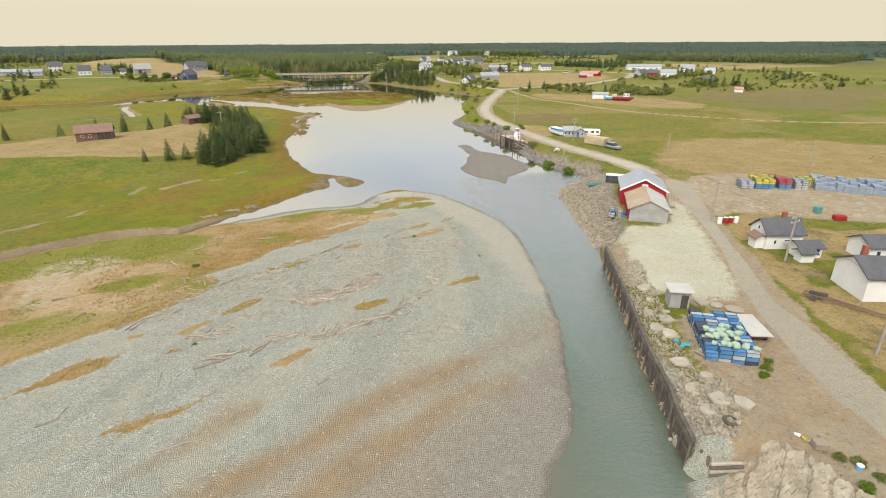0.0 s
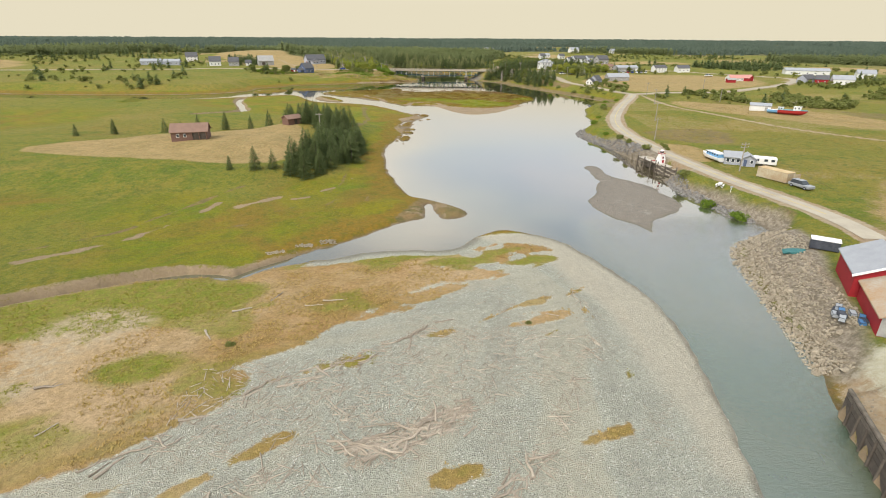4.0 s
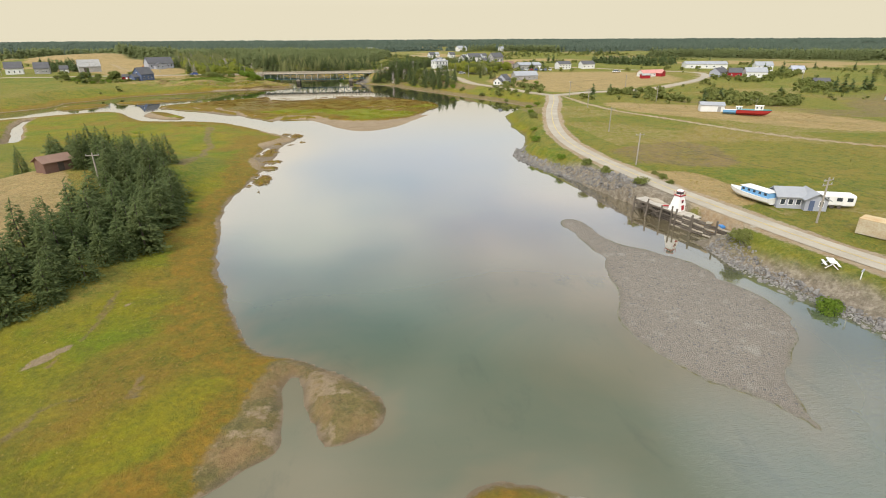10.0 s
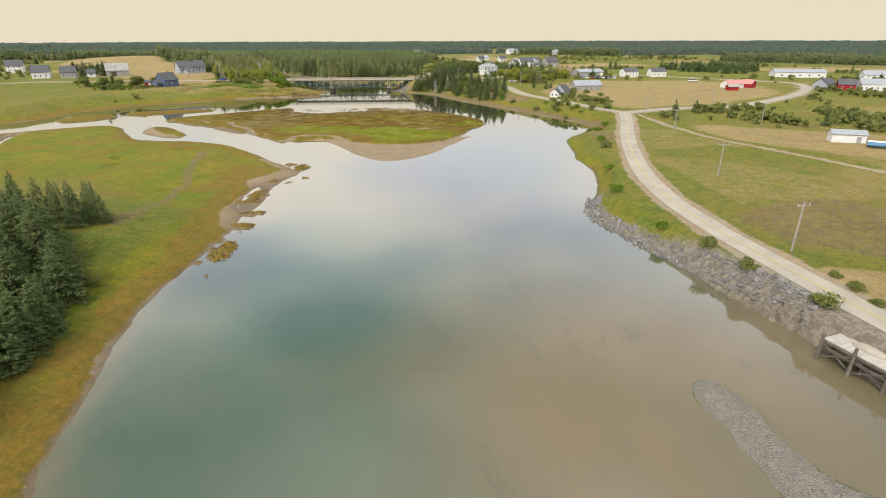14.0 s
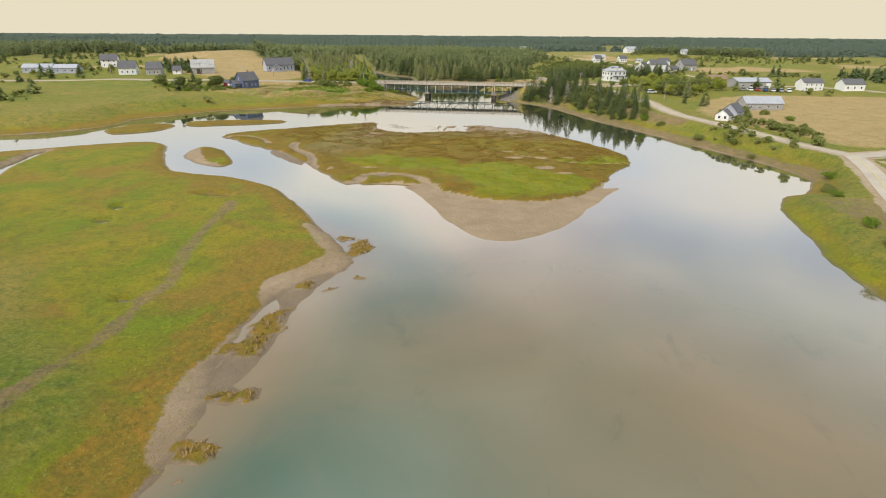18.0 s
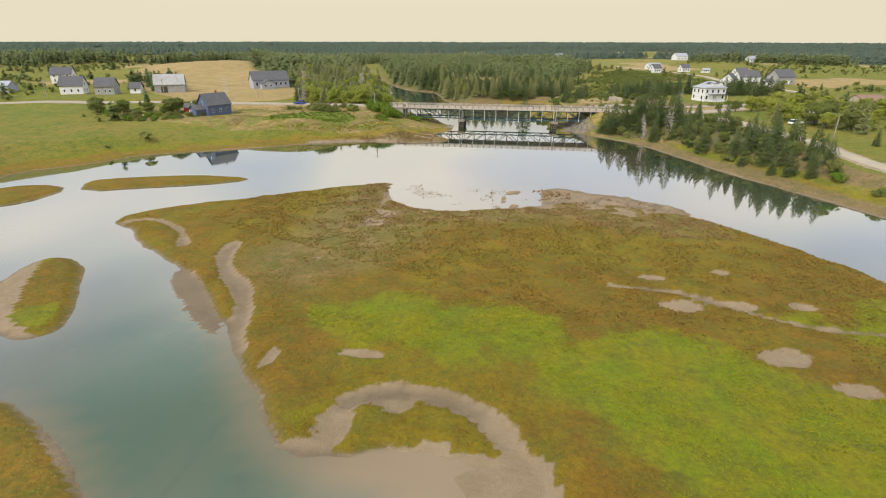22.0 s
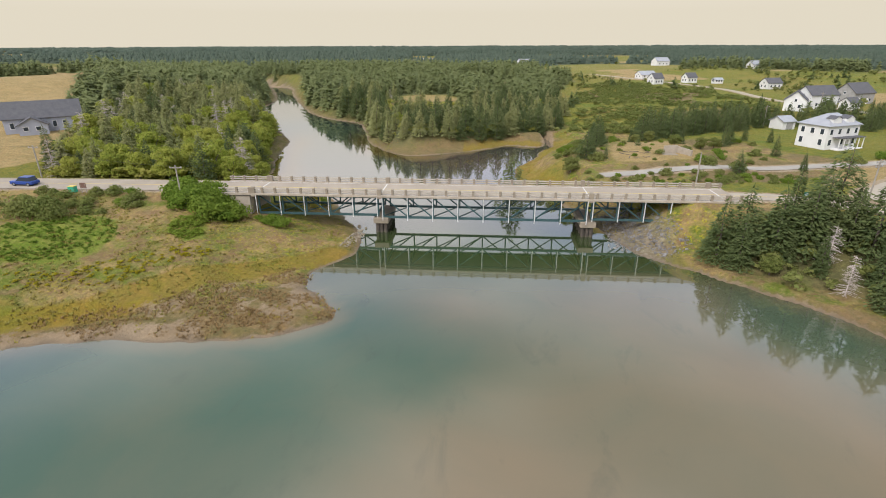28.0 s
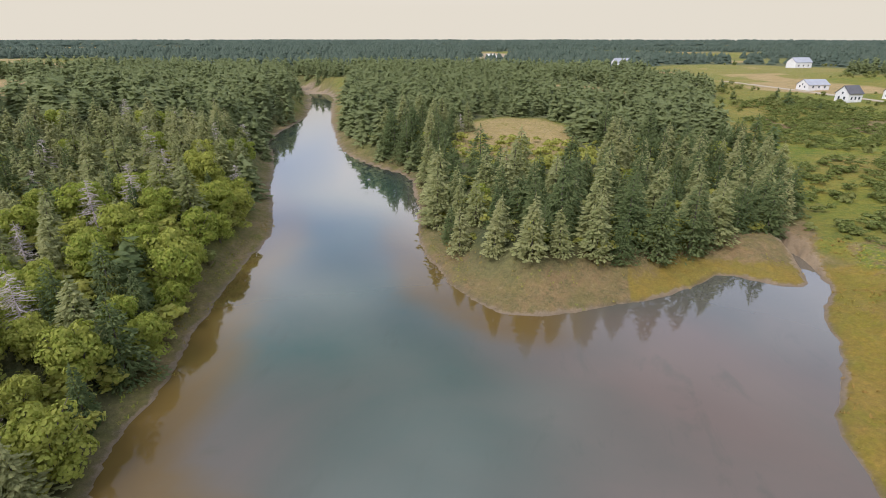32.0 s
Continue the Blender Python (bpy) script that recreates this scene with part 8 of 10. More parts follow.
# ---- timber wall along the channel ----
wall_line = spline(WALL, 1.3)
wharf = thing("wharf_wall", pose(0, 0, 0), "leaning dark timber retaining wall along the channel", "wall", kind="structure")
for i, (a, b) in enumerate(zip(wall_line[:-1], wall_line[1:])):
    part("post", tubes(((a[0] - 0.02, a[1], -1.2), (a[0] + 0.12, a[1], 2.0 + 0.7 * rng.random() ** 3), 0.13, 0.11), n=7), M_TIMBER if i % 3 else M_PILE, wharf, "weathered round post")
    for r in range(7):
        z0 = -0.5 + r * 0.43
        j = rng.uniform(-0.03, 0.03)
        part("plank", beams(((a[0] + 0.2 + j, a[1], z0), (b[0] + 0.2 + j, b[1], z0 + rng.uniform(-0.02, 0.02)), 0.14, 0.40)), M_TIMBER if r < 6 else M_PILE, wharf)
    if i % 2 == 0:
        part("cap_log", tubes(((a[0] + 0.3, a[1], 2.46), (wall_line[min(i + 2, len(wall_line) - 1)][0] + 0.3, wall_line[min(i + 2, len(wall_line) - 1)][1], 2.44), 0.19, 0.17), n=7), M_PILE, wharf, "worn cap log")
for k in range(6):
    part("corner_post", tubes(((27.85 + 0.16 * k, -17.4 - 0.20 * k, -0.8), (27.95 + 0.16 * k + rng.normal(0, 0.06), -17.4 - 0.20 * k, 1.75 + 0.5 * rng.random()), 0.13, 0.10), n=7), M_GREYWOOD if k % 2 else M_PILE, wharf, "splintered corner post")
for r in range(5):
    part("corner_log", tubes(((28.6, -18.5, 0.1 + 0.34 * r), (30.7 + 0.2 * (r % 2), -18.75, 0.12 + 0.34 * r), 0.15, 0.13), n=7), M_PILE if r % 2 else M_GREYWOOD, wharf, "stacked corner log")

# ---- small dock with lighthouse ----
M_WHITE = simple("white_paint", (0.70, 0.69, 0.66), (0.80, 0.79, 0.76), 0.8, 0.6, 0.08, 0.005, fine=20)
M_RED = simple("barn_red_paint", (0.36, 0.022, 0.030), (0.27, 0.018, 0.022), 1.0, 0.7, 0.15, 0.01, fine=12)
dock = thing("dock", pose(0, 0, 0), "weathered plank dock on leaning dark piles", "dock", kind="structure")
D0, D1 = np.array((46.3, 108.2)), np.array((49.3, 97.6))
dt = (D1 - D0) / np.linalg.norm(D1 - D0)
dn = np.array((-dt[1], dt[0]))
dn = dn if dn[0] > 0 else -dn
NB = 40
M_PLANKGREY = simple("pale_dock_boards", (0.40, 0.36, 0.30), (0.54, 0.50, 0.43), 1.4, 0.9, 0.3, 0.02, vary=0.3)
DZ = 1.95
for i in range(NB):
    a = D0 + dt * (i + 0.5) * 11.0 / NB
    p0, p1 = a - dn * 0.1, a + dn * (2.6 + 0.25 * math.sin(i * 0.9))
    part("board", beams(((p0[0], p0[1], DZ), (p1[0], p1[1], DZ + 0.03), 0.26, 0.07)), M_PLANKGREY, dock)
for i in range(5):
    a = D0 + dt * i * 2.7
    for lean in ((-0.35, 0.0) if i < 2 else (0.0,)):
        part("pile", tubes(((a[0] - dn[0] * (0.3 - lean), a[1] - dn[1] * 0.3 + lean, -1.6), (a[0] - dn[0] * 0.1, a[1] - dn[1] * 0.1, DZ + 0.35 + 0.25 * (i % 2)), 0.15, 0.13), n=7), M_PILE, dock, "dark weathered pile")
    b = a + dn * 1.7
    part("pile", tubes(((b[0], b[1], -1.0), (b[0], b[1], DZ - 0.06), 0.15, 0.14), n=7), M_PILE, dock, "dark weathered pile")
    part("stringer", beams(((a[0], a[1], DZ - 0.2), (b[0], b[1], DZ - 0.2), 0.18, 0.22)), M_PILE, dock)
    if i < 4:
        c = D0 + dt * (i + 1) * 2.7
        part("beam", beams(((a[0], a[1], DZ - 0.17), (c[0], c[1], DZ - 0.17), 0.2, 0.26)), M_PILE, dock)
        part("waler", beams(((a[0], a[1], DZ - 0.75), (c[0], c[1], DZ - 0.80), 0.12, 0.18)), M_PILE, dock)
    if i < 2:
        part("brace", beams(((a[0], a[1], 0.1), (c[0], c[1], DZ - 0.3), 0.11)), M_PILE, dock)
        part("brace", beams(((a[0], a[1], DZ - 0.3), (c[0], c[1], 0.1), 0.11)), M_PILE, dock)
# planked and stone-filled bank under the dock
fill_a, fill_b = D0 + dt * 3.0 + dn * 0.7, D0 + dt * 11.6 + dn * 0.7
part("bank_log", beams(*[((fill_a[0], fill_a[1], 0.0 + 0.3 * r), (fill_b[0], fill_b[1], 0.05 + 0.3 * r), 0.2, 0.24) for r in range(6)]), M_PILE, dock, "stacked dark logs under the dock")
crib = thing("log_crib", pose(0, 0, 0), "collapsing crib of grey logs beside the dock", "crib", kind="structure")
CRIB = spline([tuple(D0 + dt * 7.5 - dn * 0.1), tuple(D1), (50.6, 94.2), (52.2, 90.6), (54.0, 87.0)], 1.6)
for q in range(len(CRIB) - 1):
    t_ = q / (len(CRIB) - 1)
    a, b = CRIB[q], CRIB[q + 1]
    for r in range(7):
        zz = 0.0 + 0.30 * r + 0.55 * t_
        if zz > 2.0 - 0.1 * t_:
            continue
        part("log", tubes(((a[0] + rng.normal(0, 0.05), a[1], zz), (b[0] + rng.normal(0, 0.05), b[1], zz + rng.normal(0, 0.04)), 0.14, 0.12), n=6), M_PILE if (r + q) % 3 else M_GREYWOOD, crib)
    if q % 2 == 0:
        part("post", tubes(((a[0] - 0.25, a[1] - 0.1, -0.6), (a[0] - 0.2, a[1], 2.55 - 0.2 * t_ + 0.3 * rng.random()), 0.14, 0.12), n=7), M_PILE, crib, "leaning crib post")
for k, (u_, nm_, lb_, mt_) in enumerate(((0.30, "tarpaulin", "white tarpaulin folded over the crib", M_SLAB), (0.42, "rope_coil", "pale heap of rope on the crib", M_SLAB), (0.52, "fish_crate", "blue plastic fish crate on the crib", None), (0.60, "rope_coil", "ochre heap of rope on the crib", M_DRIFT), (0.72, "rope_coil", "ochre heap of rope on the crib", M_DRIFT), (0.82, "rope_coil", "pale heap of rope on the crib", M_SLAB))):
    c_ = CRIB[int(u_ * (len(CRIB) - 1))]
    o = thing(nm_, pose(c_[0] + 0.7, c_[1] + 0.2, max(1.7, ground_z(c_[0] + 0.7, c_[1] + 0.2) - 0.05), 0, 0, 40 * k), lb_, nm_.replace("_", " "))
    if mt_ is None:
        part("crate", boxes((-0.4, 0.4, -0.28, 0.28, 0, 0.32), bevel=0.03), simple("crate_blue", (0.05, 0.20, 0.50), (0.08, 0.26, 0.55), 2.0, 0.5, 0.1), o)
    else:
        q_ = rock_shape(700 + k, 0.22)
        part("folds", ([(a * 0.75, b * 0.5, abs(c) * 0.38) for a, b, c in q_[0]], q_[1]), mt_, o)


def frustum(r0, r1, z0, z1, n=8, turn=0.0):
    bm = bmesh.new()
    lo = [bm.verts.new((r0 * math.cos(turn + 6.283 * i / n), r0 * math.sin(turn + 6.283 * i / n), z0)) for i in range(n)]
    hi = [bm.verts.new((r1 * math.cos(turn + 6.283 * i / n), r1 * math.sin(turn + 6.283 * i / n), z1)) for i in range(n)]
    for i in range(n):
        bm.faces.new((lo[i], lo[(i + 1) % n], hi[(i + 1) % n], hi[i]))
    bm.faces.new(lo[::-1])
    bm.faces.new(hi)
    return bm


M_DARKGLASS = Mat("dark_window_glass", 0.08).base((0.035, 0.042, 0.050)).m
lh = thing("model_lighthouse", pose(49.3, 101.7, 1.98, 0, 0, 20), "small white wooden lighthouse with red trim on a dock", "lighthouse")
part("tower", frustum(1.25, 0.66, 0.0, 2.15, 4, 0.785), M_WHITE, lh, "tapered white tower")
part("gallery", frustum(0.82, 0.82, 2.15, 2.25, 4, 0.785), M_RED, lh, "red gallery deck")
part("lantern", frustum(0.46, 0.46, 2.25, 2.85, 6), M_WHITE, lh, "white lantern room")
part("lantern_glass", frustum(0.475, 0.475, 2.40, 2.72, 6), M_DARKGLASS, lh, "dark lantern panes")
part("cap", frustum(0.58, 0.16, 2.85, 3.08, 6), M_WHITE, lh, "white lantern roof")
part("cap_rim", frustum(0.60, 0.58, 2.80, 2.86, 6), M_RED, lh, "red rim")
for k in range(4):
    a = 0.785 + k * 1.5708
    part("gallery_post", tubes(((0.78 * math.cos(a), 0.78 * math.sin(a), 2.25), (0.78 * math.cos(a), 0.78 * math.sin(a), 2.7), 0.03, 0.03), n=5), M_RED, lh)
part("door", boxes((-0.22, 0.22, -0.86, -0.74, 0.05, 0.85)), M_RED, lh, "red plank door")
part("window_frame", boxes((-0.18, 0.18, -0.68, -0.56, 1.15, 1.6)), M_RED, lh, "red window frame")
part("window_pane", boxes((-0.12, 0.12, -0.70, -0.6, 1.2, 1.55)), M_DARKGLASS, lh)
dory = thing("upturned_dinghy", pose(48.5, 105.9, 1.98, 0, 0, -72), "grey upturned dinghy on the dock", "boat")
bm = bmesh.new()
bmesh.ops.create_uvsphere(bm, u_segments=14, v_segments=8, radius=1.0)
bmesh.ops.delete(bm, geom=[v for v in bm.verts if v.co.z < -0.05], context="VERTS")
for v in bm.verts:
    v.co = Vector((v.co.x * 1.5, v.co.y * 0.55, max(v.co.z, 0) * 0.45))
part("hull", bm, M_GREYWOOD, dory)
pile_ = thing("buoy_heap", pose(48.6, 103.6, 1.98), "heap of red and white net on the dock", "net heap")
part("net", (lambda q: ([(v[0] * 0.75, v[1] * 0.6, abs(v[2]) * 0.3) for v in q[0]], q[1]))(rock_shape(77)), M_RED, pile_)

# ---- buildings ----
M_SHINGLE = simple("dark_roof_shingle", (0.085, 0.085, 0.092), (0.125, 0.122, 0.125), 1.0, 0.9, 0.3, 0.02, fine=9)
M_ROOFGREY = simple("grey_metal_roof", (0.28, 0.29, 0.31), (0.36, 0.37, 0.385), 0.7, 0.55, 0.1, 0.01, fine=8)
M_ROOFRUST = simple("rust_and_grey_roof", (0.40, 0.36, 0.29), (0.36, 0.20, 0.085), 0.35, 0.85, 0.2, 0.02, fine=5)
M_ROOFPALE = simple("pale_roof", (0.50, 0.48, 0.43), (0.40, 0.38, 0.33), 0.7, 0.8, 0.2, 0.02, fine=7)
M_ROOFBROWN = simple("brown_roof", (0.20, 0.125, 0.095), (0.26, 0.165, 0.12), 0.8, 0.9, 0.2, 0.02, fine=8)
M_ROOFPINK = simple("faded_red_roof", (0.48, 0.21, 0.18), (0.55, 0.28, 0.24), 0.5, 0.8, 0.1, 0.01)
M_SIDING = simple("white_siding", (0.66, 0.655, 0.63), (0.76, 0.755, 0.73), 0.6, 0.7, 0.1, 0.01, fine=16)
M_GREYSIDE = simple("blue_grey_siding", (0.33, 0.345, 0.40), (0.41, 0.425, 0.475), 0.6, 0.75, 0.1, 0.01, fine=14)
M_BLUESIDE = simple("dark_blue_siding", (0.085, 0.115, 0.195), (0.12, 0.15, 0.24), 0.6, 0.75, 0.1, 0.01, fine=14)
M_SHINGLEWALL = simple("silver_grey_boards", (0.27, 0.265, 0.25), (0.39, 0.38, 0.36), 0.9, 0.9, 0.3, 0.02, fine=7)
M_BROWNWALL = simple("brown_boards", (0.15, 0.085, 0.065), (0.20, 0.12, 0.09), 0.9, 0.85, 0.25, 0.02, fine=8)
M_TANWALL = simple("tan_siding", (0.42, 0.35, 0.25), (0.50, 0.43, 0.32), 0.7, 0.8, 0.1)
M_BRICK = simple("red_brick", (0.26, 0.085, 0.055), (0.34, 0.125, 0.08), 2.0, 0.9, 0.3, 0.02)
M_TRIM = simple("white_trim", (0.74, 0.73, 0.71), (0.80, 0.79, 0.77), 1.0, 0.6, 0.05)
M_GLASS = Mat("window_glass", 0.06).base((0.045, 0.055, 0.065)).m


def gable_body(w, d, h, rise):
    """Closed house body; the ridge runs along x."""
    x, y = w / 2, d / 2
    v = [(-x, -y, -0.8), (x, -y, -0.8), (x, y, -0.8), (-x, y, -0.8), (-x, -y, h), (x, -y, h), (x, y, h), (-x, y, h), (-x, 0, h + rise), (x, 0, h + rise)]
    f = [(0, 1, 5, 4), (2, 3, 7, 6), (1, 2, 6, 9, 5), (3, 0, 4, 8, 7), (3, 2, 1, 0), (4, 5, 9, 8), (6, 7, 8, 9)]
    return v, f


def roof_slab(w, d, h, rise, side, over=0.3, thick=0.14):
    """One slope of a gable roof, with thickness."""
    x, y = w / 2 + over, d / 2
    k = rise / y
    ye, ze = y + over, h - over * k
    s = side
    lo = [(-x, s * ye, ze + 0.02), (x, s * ye, ze + 0.02), (x, 0, h + rise + 0.02), (-x, 0, h + rise + 0.02)]
    hi = [(a, b, c + thick) for a, b, c in lo]
    f = [(0, 1, 2, 3), (7, 6, 5, 4), (0, 4, 5, 1), (1, 5, 6, 2), (2, 6, 7, 3), (3, 7, 4, 0)]
    return lo + hi, f


def on_side(side, w, d, u, z, ww, wh, depth):
    """Box specs for something set on a wall: side f, b, l or r, at u along it."""
    if side in "fb":
        s = -1 if side == "f" else 1
        y0, y1 = sorted((s * (d / 2 - 0.05), s * (d / 2 + depth)))
        return (u - ww / 2, u + ww / 2, y0, y1, z, z + wh)
    s = -1 if side == "l" else 1
    x0, x1 = sorted((s * (w / 2 - 0.05), s * (w / 2 + depth)))
    return (x0, x1, u - ww / 2, u + ww / 2, z, z + wh)


def window(house, side, w, d, u, z, ww=0.75, wh=1.1, trim=None):
    fr = part("window", boxes(on_side(side, w, d, u, z, ww, wh, 0.05)), trim or M_TRIM, house, "white framed window")
    part("pane", boxes(on_side(side, w, d, u - 0.0, z + 0.09, ww - 0.16, wh - 0.18, 0.07)), M_GLASS, fr, "dark glass")


def hip_roof(w, d, h, rise, over=0.35, thick=0.14):
    """Four slopes meeting in a short ridge, with thickness at the eaves."""
    x, y, r = w / 2 + over, d / 2 + over, max(w - d, 0.6) / 2
    v = [(-x, -y, h), (x, -y, h), (x, y, h), (-x, y, h), (-x, -y, h + thick), (x, -y, h + thick), (x, y, h + thick), (-x, y, h + thick), (-r, 0, h + rise), (r, 0, h + rise)]
    return v, [(3, 2, 1, 0), (0, 1, 5, 4), (1, 2, 6, 5), (2, 3, 7, 6), (3, 0, 4, 7), (4, 5, 9, 8), (6, 7, 8, 9), (5, 6, 9), (7, 4, 8)]


def building(name, x, y, turn, w, d, h, rise, wall, roof, label, category="house", windows=(), doors=(), chimney=None, roof2=None, group="", dz=0.0, trim=None, front=None, hip=False, size=1.0):
    """A gabled building with its openings. windows: (side, u, z, width, height)."""
    t = thing(name, pose(x, y, max(ground_z(x, y), 0) + dz, 0, 0, turn), label, category, group)
    t.scale = (size, size, size)
    part("wall", gable_body(w, d, h, 0.02 if hip else rise), wall, t)
    if hip:
        part("roof", hip_roof(w, d, h, rise), roof, t)
    for s in () if hip else (-1, 1):
        part("roof", roof_slab(w, d, h, rise, s), roof2 if roof2 and s > 0 else roof, t)
    for q in windows:
        window(t, q[0], w, d, *q[1:], trim=trim)
    for side, u, ww, wh, m in doors:
        part("door", boxes(on_side(side, w, d, u, 0.05, ww, wh, 0.06)), m, t)
    if chimney:
        part("chimney", boxes((chimney[0] - 0.25, chimney[0] + 0.25, chimney[1] - 0.25, chimney[1] + 0.25, h, h + rise + 0.8), bevel=0.02), M_BRICK, t, "red brick chimney")
    if front:
        part("gable_front", boxes(on_side(front[0], w, d, 0, 0.0, d - 0.02 if front[0] in "lr" else w - 0.02, h, 0.03)), front[1], t)
    return t


def rows_of(side, us, z, ww=0.75, wh=1.1):
    return [(side, u, z, ww, wh) for u in us]


# fish shed with the red barn behind it
q_ = radians(-23)
ax_ = (-math.sin(q_), math.cos(q_))
shed = building("fish_shed", 48.9, 28.4, -23 + 90, 8.4, 5.4, 2.0, 1.3, M_RED, M_ROOFPALE, "long shed with rusting roof and silver-grey board front", "shed", roof2=M_ROOFRUST, front=("l", M_SHINGLEWALL))
part("gable_facing", ([(-4.22, -2.7, 2.0), (-4.22, 2.7, 2.0), (-4.22, 0, 3.3), (-4.26, -2.7, 2.0), (-4.26, 2.7, 2.0), (-4.26, 0, 3.3)], [(0, 1, 2), (5, 4, 3), (0, 3, 4, 1), (1, 4, 5, 2), (2, 5, 3, 0)]), M_SHINGLEWALL, shed, "silver-grey gable boards")
part("shed_door", boxes((-4.32, -4.22, -1.0, 1.4, 0.1, 1.7)), M_SHINGLEWALL, shed, "wide board door")
barn = building("red_barn", 48.9 + ax_[0] * 8.2, 28.4 + ax_[1] * 8.2, -23 + 90, 7.6, 6.8, 2.6, 1.7, M_RED, M_ROOFGREY, "bright red barn with grey metal roof", "barn", doors=(("l", -0.2, 1.1, 1.0, M_TRIM),), dz=0.0)
part("loft_door", boxes((-3.92, -3.8, -0.5, 0.4, 2.4, 3.5)), M_TRIM, barn, "white loft door")
for s in (-1, 1):
    part("fascia", beams(((-4.15, s * 3.75, 2.45), (-4.15, 0, 4.40), 0.08, 0.24)), M_TRIM, barn, "white fascia board")
steps = thing("wooden_steps", pose(54.6, 30.2, ground_z(54.6, 30.2), 0, 0, -23), "small grey wooden stair beside the shed", "steps")
for k in range(5):
    part("tread", boxes((-0.5, 0.5, k * 0.28, k * 0.28 + 0.3, 0.18 * k, 0.18 * k + 0.06)), M_GREYWOOD, steps)
for s in (-0.5, 0.5):
    part("handrail", beams(((s, 0, 0.9), (s, 1.4, 1.7), 0.06)), M_GREYWOOD, steps)
    part("newel", beams(((s, 0, 0), (s, 0, 0.95), 0.07)), M_GREYWOOD, steps)

# the little hut and houses of the landing
hut = thing("bait_hut", pose(37.4, 0.6, ground_z(37.4, 0.6), 0, 0, -16), "small grey board hut with a flat white roof", "hut")
part("wall", boxes((-0.95, 0.95, -0.85, 0.85, -0.4, 1.75), bevel=0.02), M_SHINGLEWALL, hut)
part("roof", boxes((-1.2, 1.2, -1.1, 1.1, 1.76, 1.90), bevel=0.02), M_ROOFPALE, hut, "flat white roof")
# no opening is cut: a dark board stands for the shade within
part("doorway", boxes((0.1, 0.75, -0.92, -0.84, 0.0, 1.45)), M_TIMBER, hut, "dark panel standing in for the shade inside a doorway")
building("white_house", 59.4, 13.9, -8, 4.7, 3.7, 2.1, 1.45, M_SIDING, M_SHINGLE, "white clapboard house with dark gable roof", "house", rows_of("f", (-1.2, 1.5), 0.7, 0.42, 0.62) + rows_of("l", (-0.9, 1.0), 0.9, 0.45, 0.7) + rows_of("l", (0.1,), 2.1, 0.4, 0.6), (), (0.7, 0.35))
building("porch_annex", 56.5, 13.6, 82, 1.5, 1.2, 1.4, 0.4, M_SIDING, M_ROOFBROWN, "small white entry porch with brown roof", "porch", dz=0.1)
building("white_annex", 60.3, 10.0, -8, 2.8, 2.3, 1.4, 0.5, M_SIDING, M_SHINGLE, "low white annex with dark roof", "annex", rows_of("f", (0.8,), 0.7, 0.6, 0.6))
building("white_shed", 58.9, 8.4, -8, 1.6, 1.3, 1.2, 0.3, M_SIDING, M_SHINGLE, "tiny white lean-to shed", "shed")
building("white_bungalow", 68.6, 8.0, -8, 4.8, 3.6, 1.9, 0.9, M_SIDING, M_SHINGLE, "low white bungalow with dark roof", "house", rows_of("f", (-1.4, 0.4, 1.8), 0.8, 0.6, 0.7))
building("white_bungalow", 72.0, 5.0, -8, 4.4, 3.0, 1.9, 0.9, M_SIDING, M_SHINGLE, "low white bungalow with dark roof", "house", rows_of("f", (-1.0, 1.2), 0.7, 0.7, 0.6))
building("white_garage", 61.6, -0.7, -14, 9.5, 5.4, 2.6, 1.3, M_SIDING, M_SHINGLE, "long plain white building with dark roof", "garage", (), (), (-3.2, 1.2))

# the cabin and shed on the hill
cb = building("brown_cabin", -64.0, 104.8, 18, 8.2, 4.8, 2.1, 1.6, M_BROWNWALL, M_ROOFBROWN, "brown board cabin with a porch on a dry field", "cabin", rows_of("f", (-2.6, -1.0), 0.8, 0.7, 0.8), (("f", 2.2, 0.9, 1.7, M_TIMBER),))
# flat dark board gives the porch its shade; the wall has no recess
part("porch_shade", boxes((0.6, 3.9, -2.5, -2.36, 0.2, 1.9)), M_TIMBER, cb, "dark panel standing in for the shade of the porch")
for k in range(3):
    part("porch_post", boxes((0.6 + k * 1.6, 0.75 + k * 1.6, -2.75, -2.6, 0, 2.0)), M_BROWNWALL, cb)
building("brown_shed", -47.5, 130.5, 52, 4.4, 3.2, 1.7, 0.8, M_BROWNWALL, M_ROOFBROWN, "small brown shed among spruces", "shed", (), (("f", 0.3, 0.9, 1.5, M_TIMBER),))

# houseboat, grey cottage, camper and container by the road
M_HULLBLUE = simple("sky_blue_paint", (0.14, 0.34, 0.62), (0.20, 0.42, 0.68), 0.8, 0.5, 0.05)
M_HULLRED = simple("boat_red_paint", (0.42, 0.035, 0.030), (0.34, 0.03, 0.03), 0.8, 0.5, 0.05)
M_TEAL = simple("boat_teal_paint", (0.05, 0.26, 0.30), (0.08, 0.32, 0.36), 0.8, 0.5, 0.05)


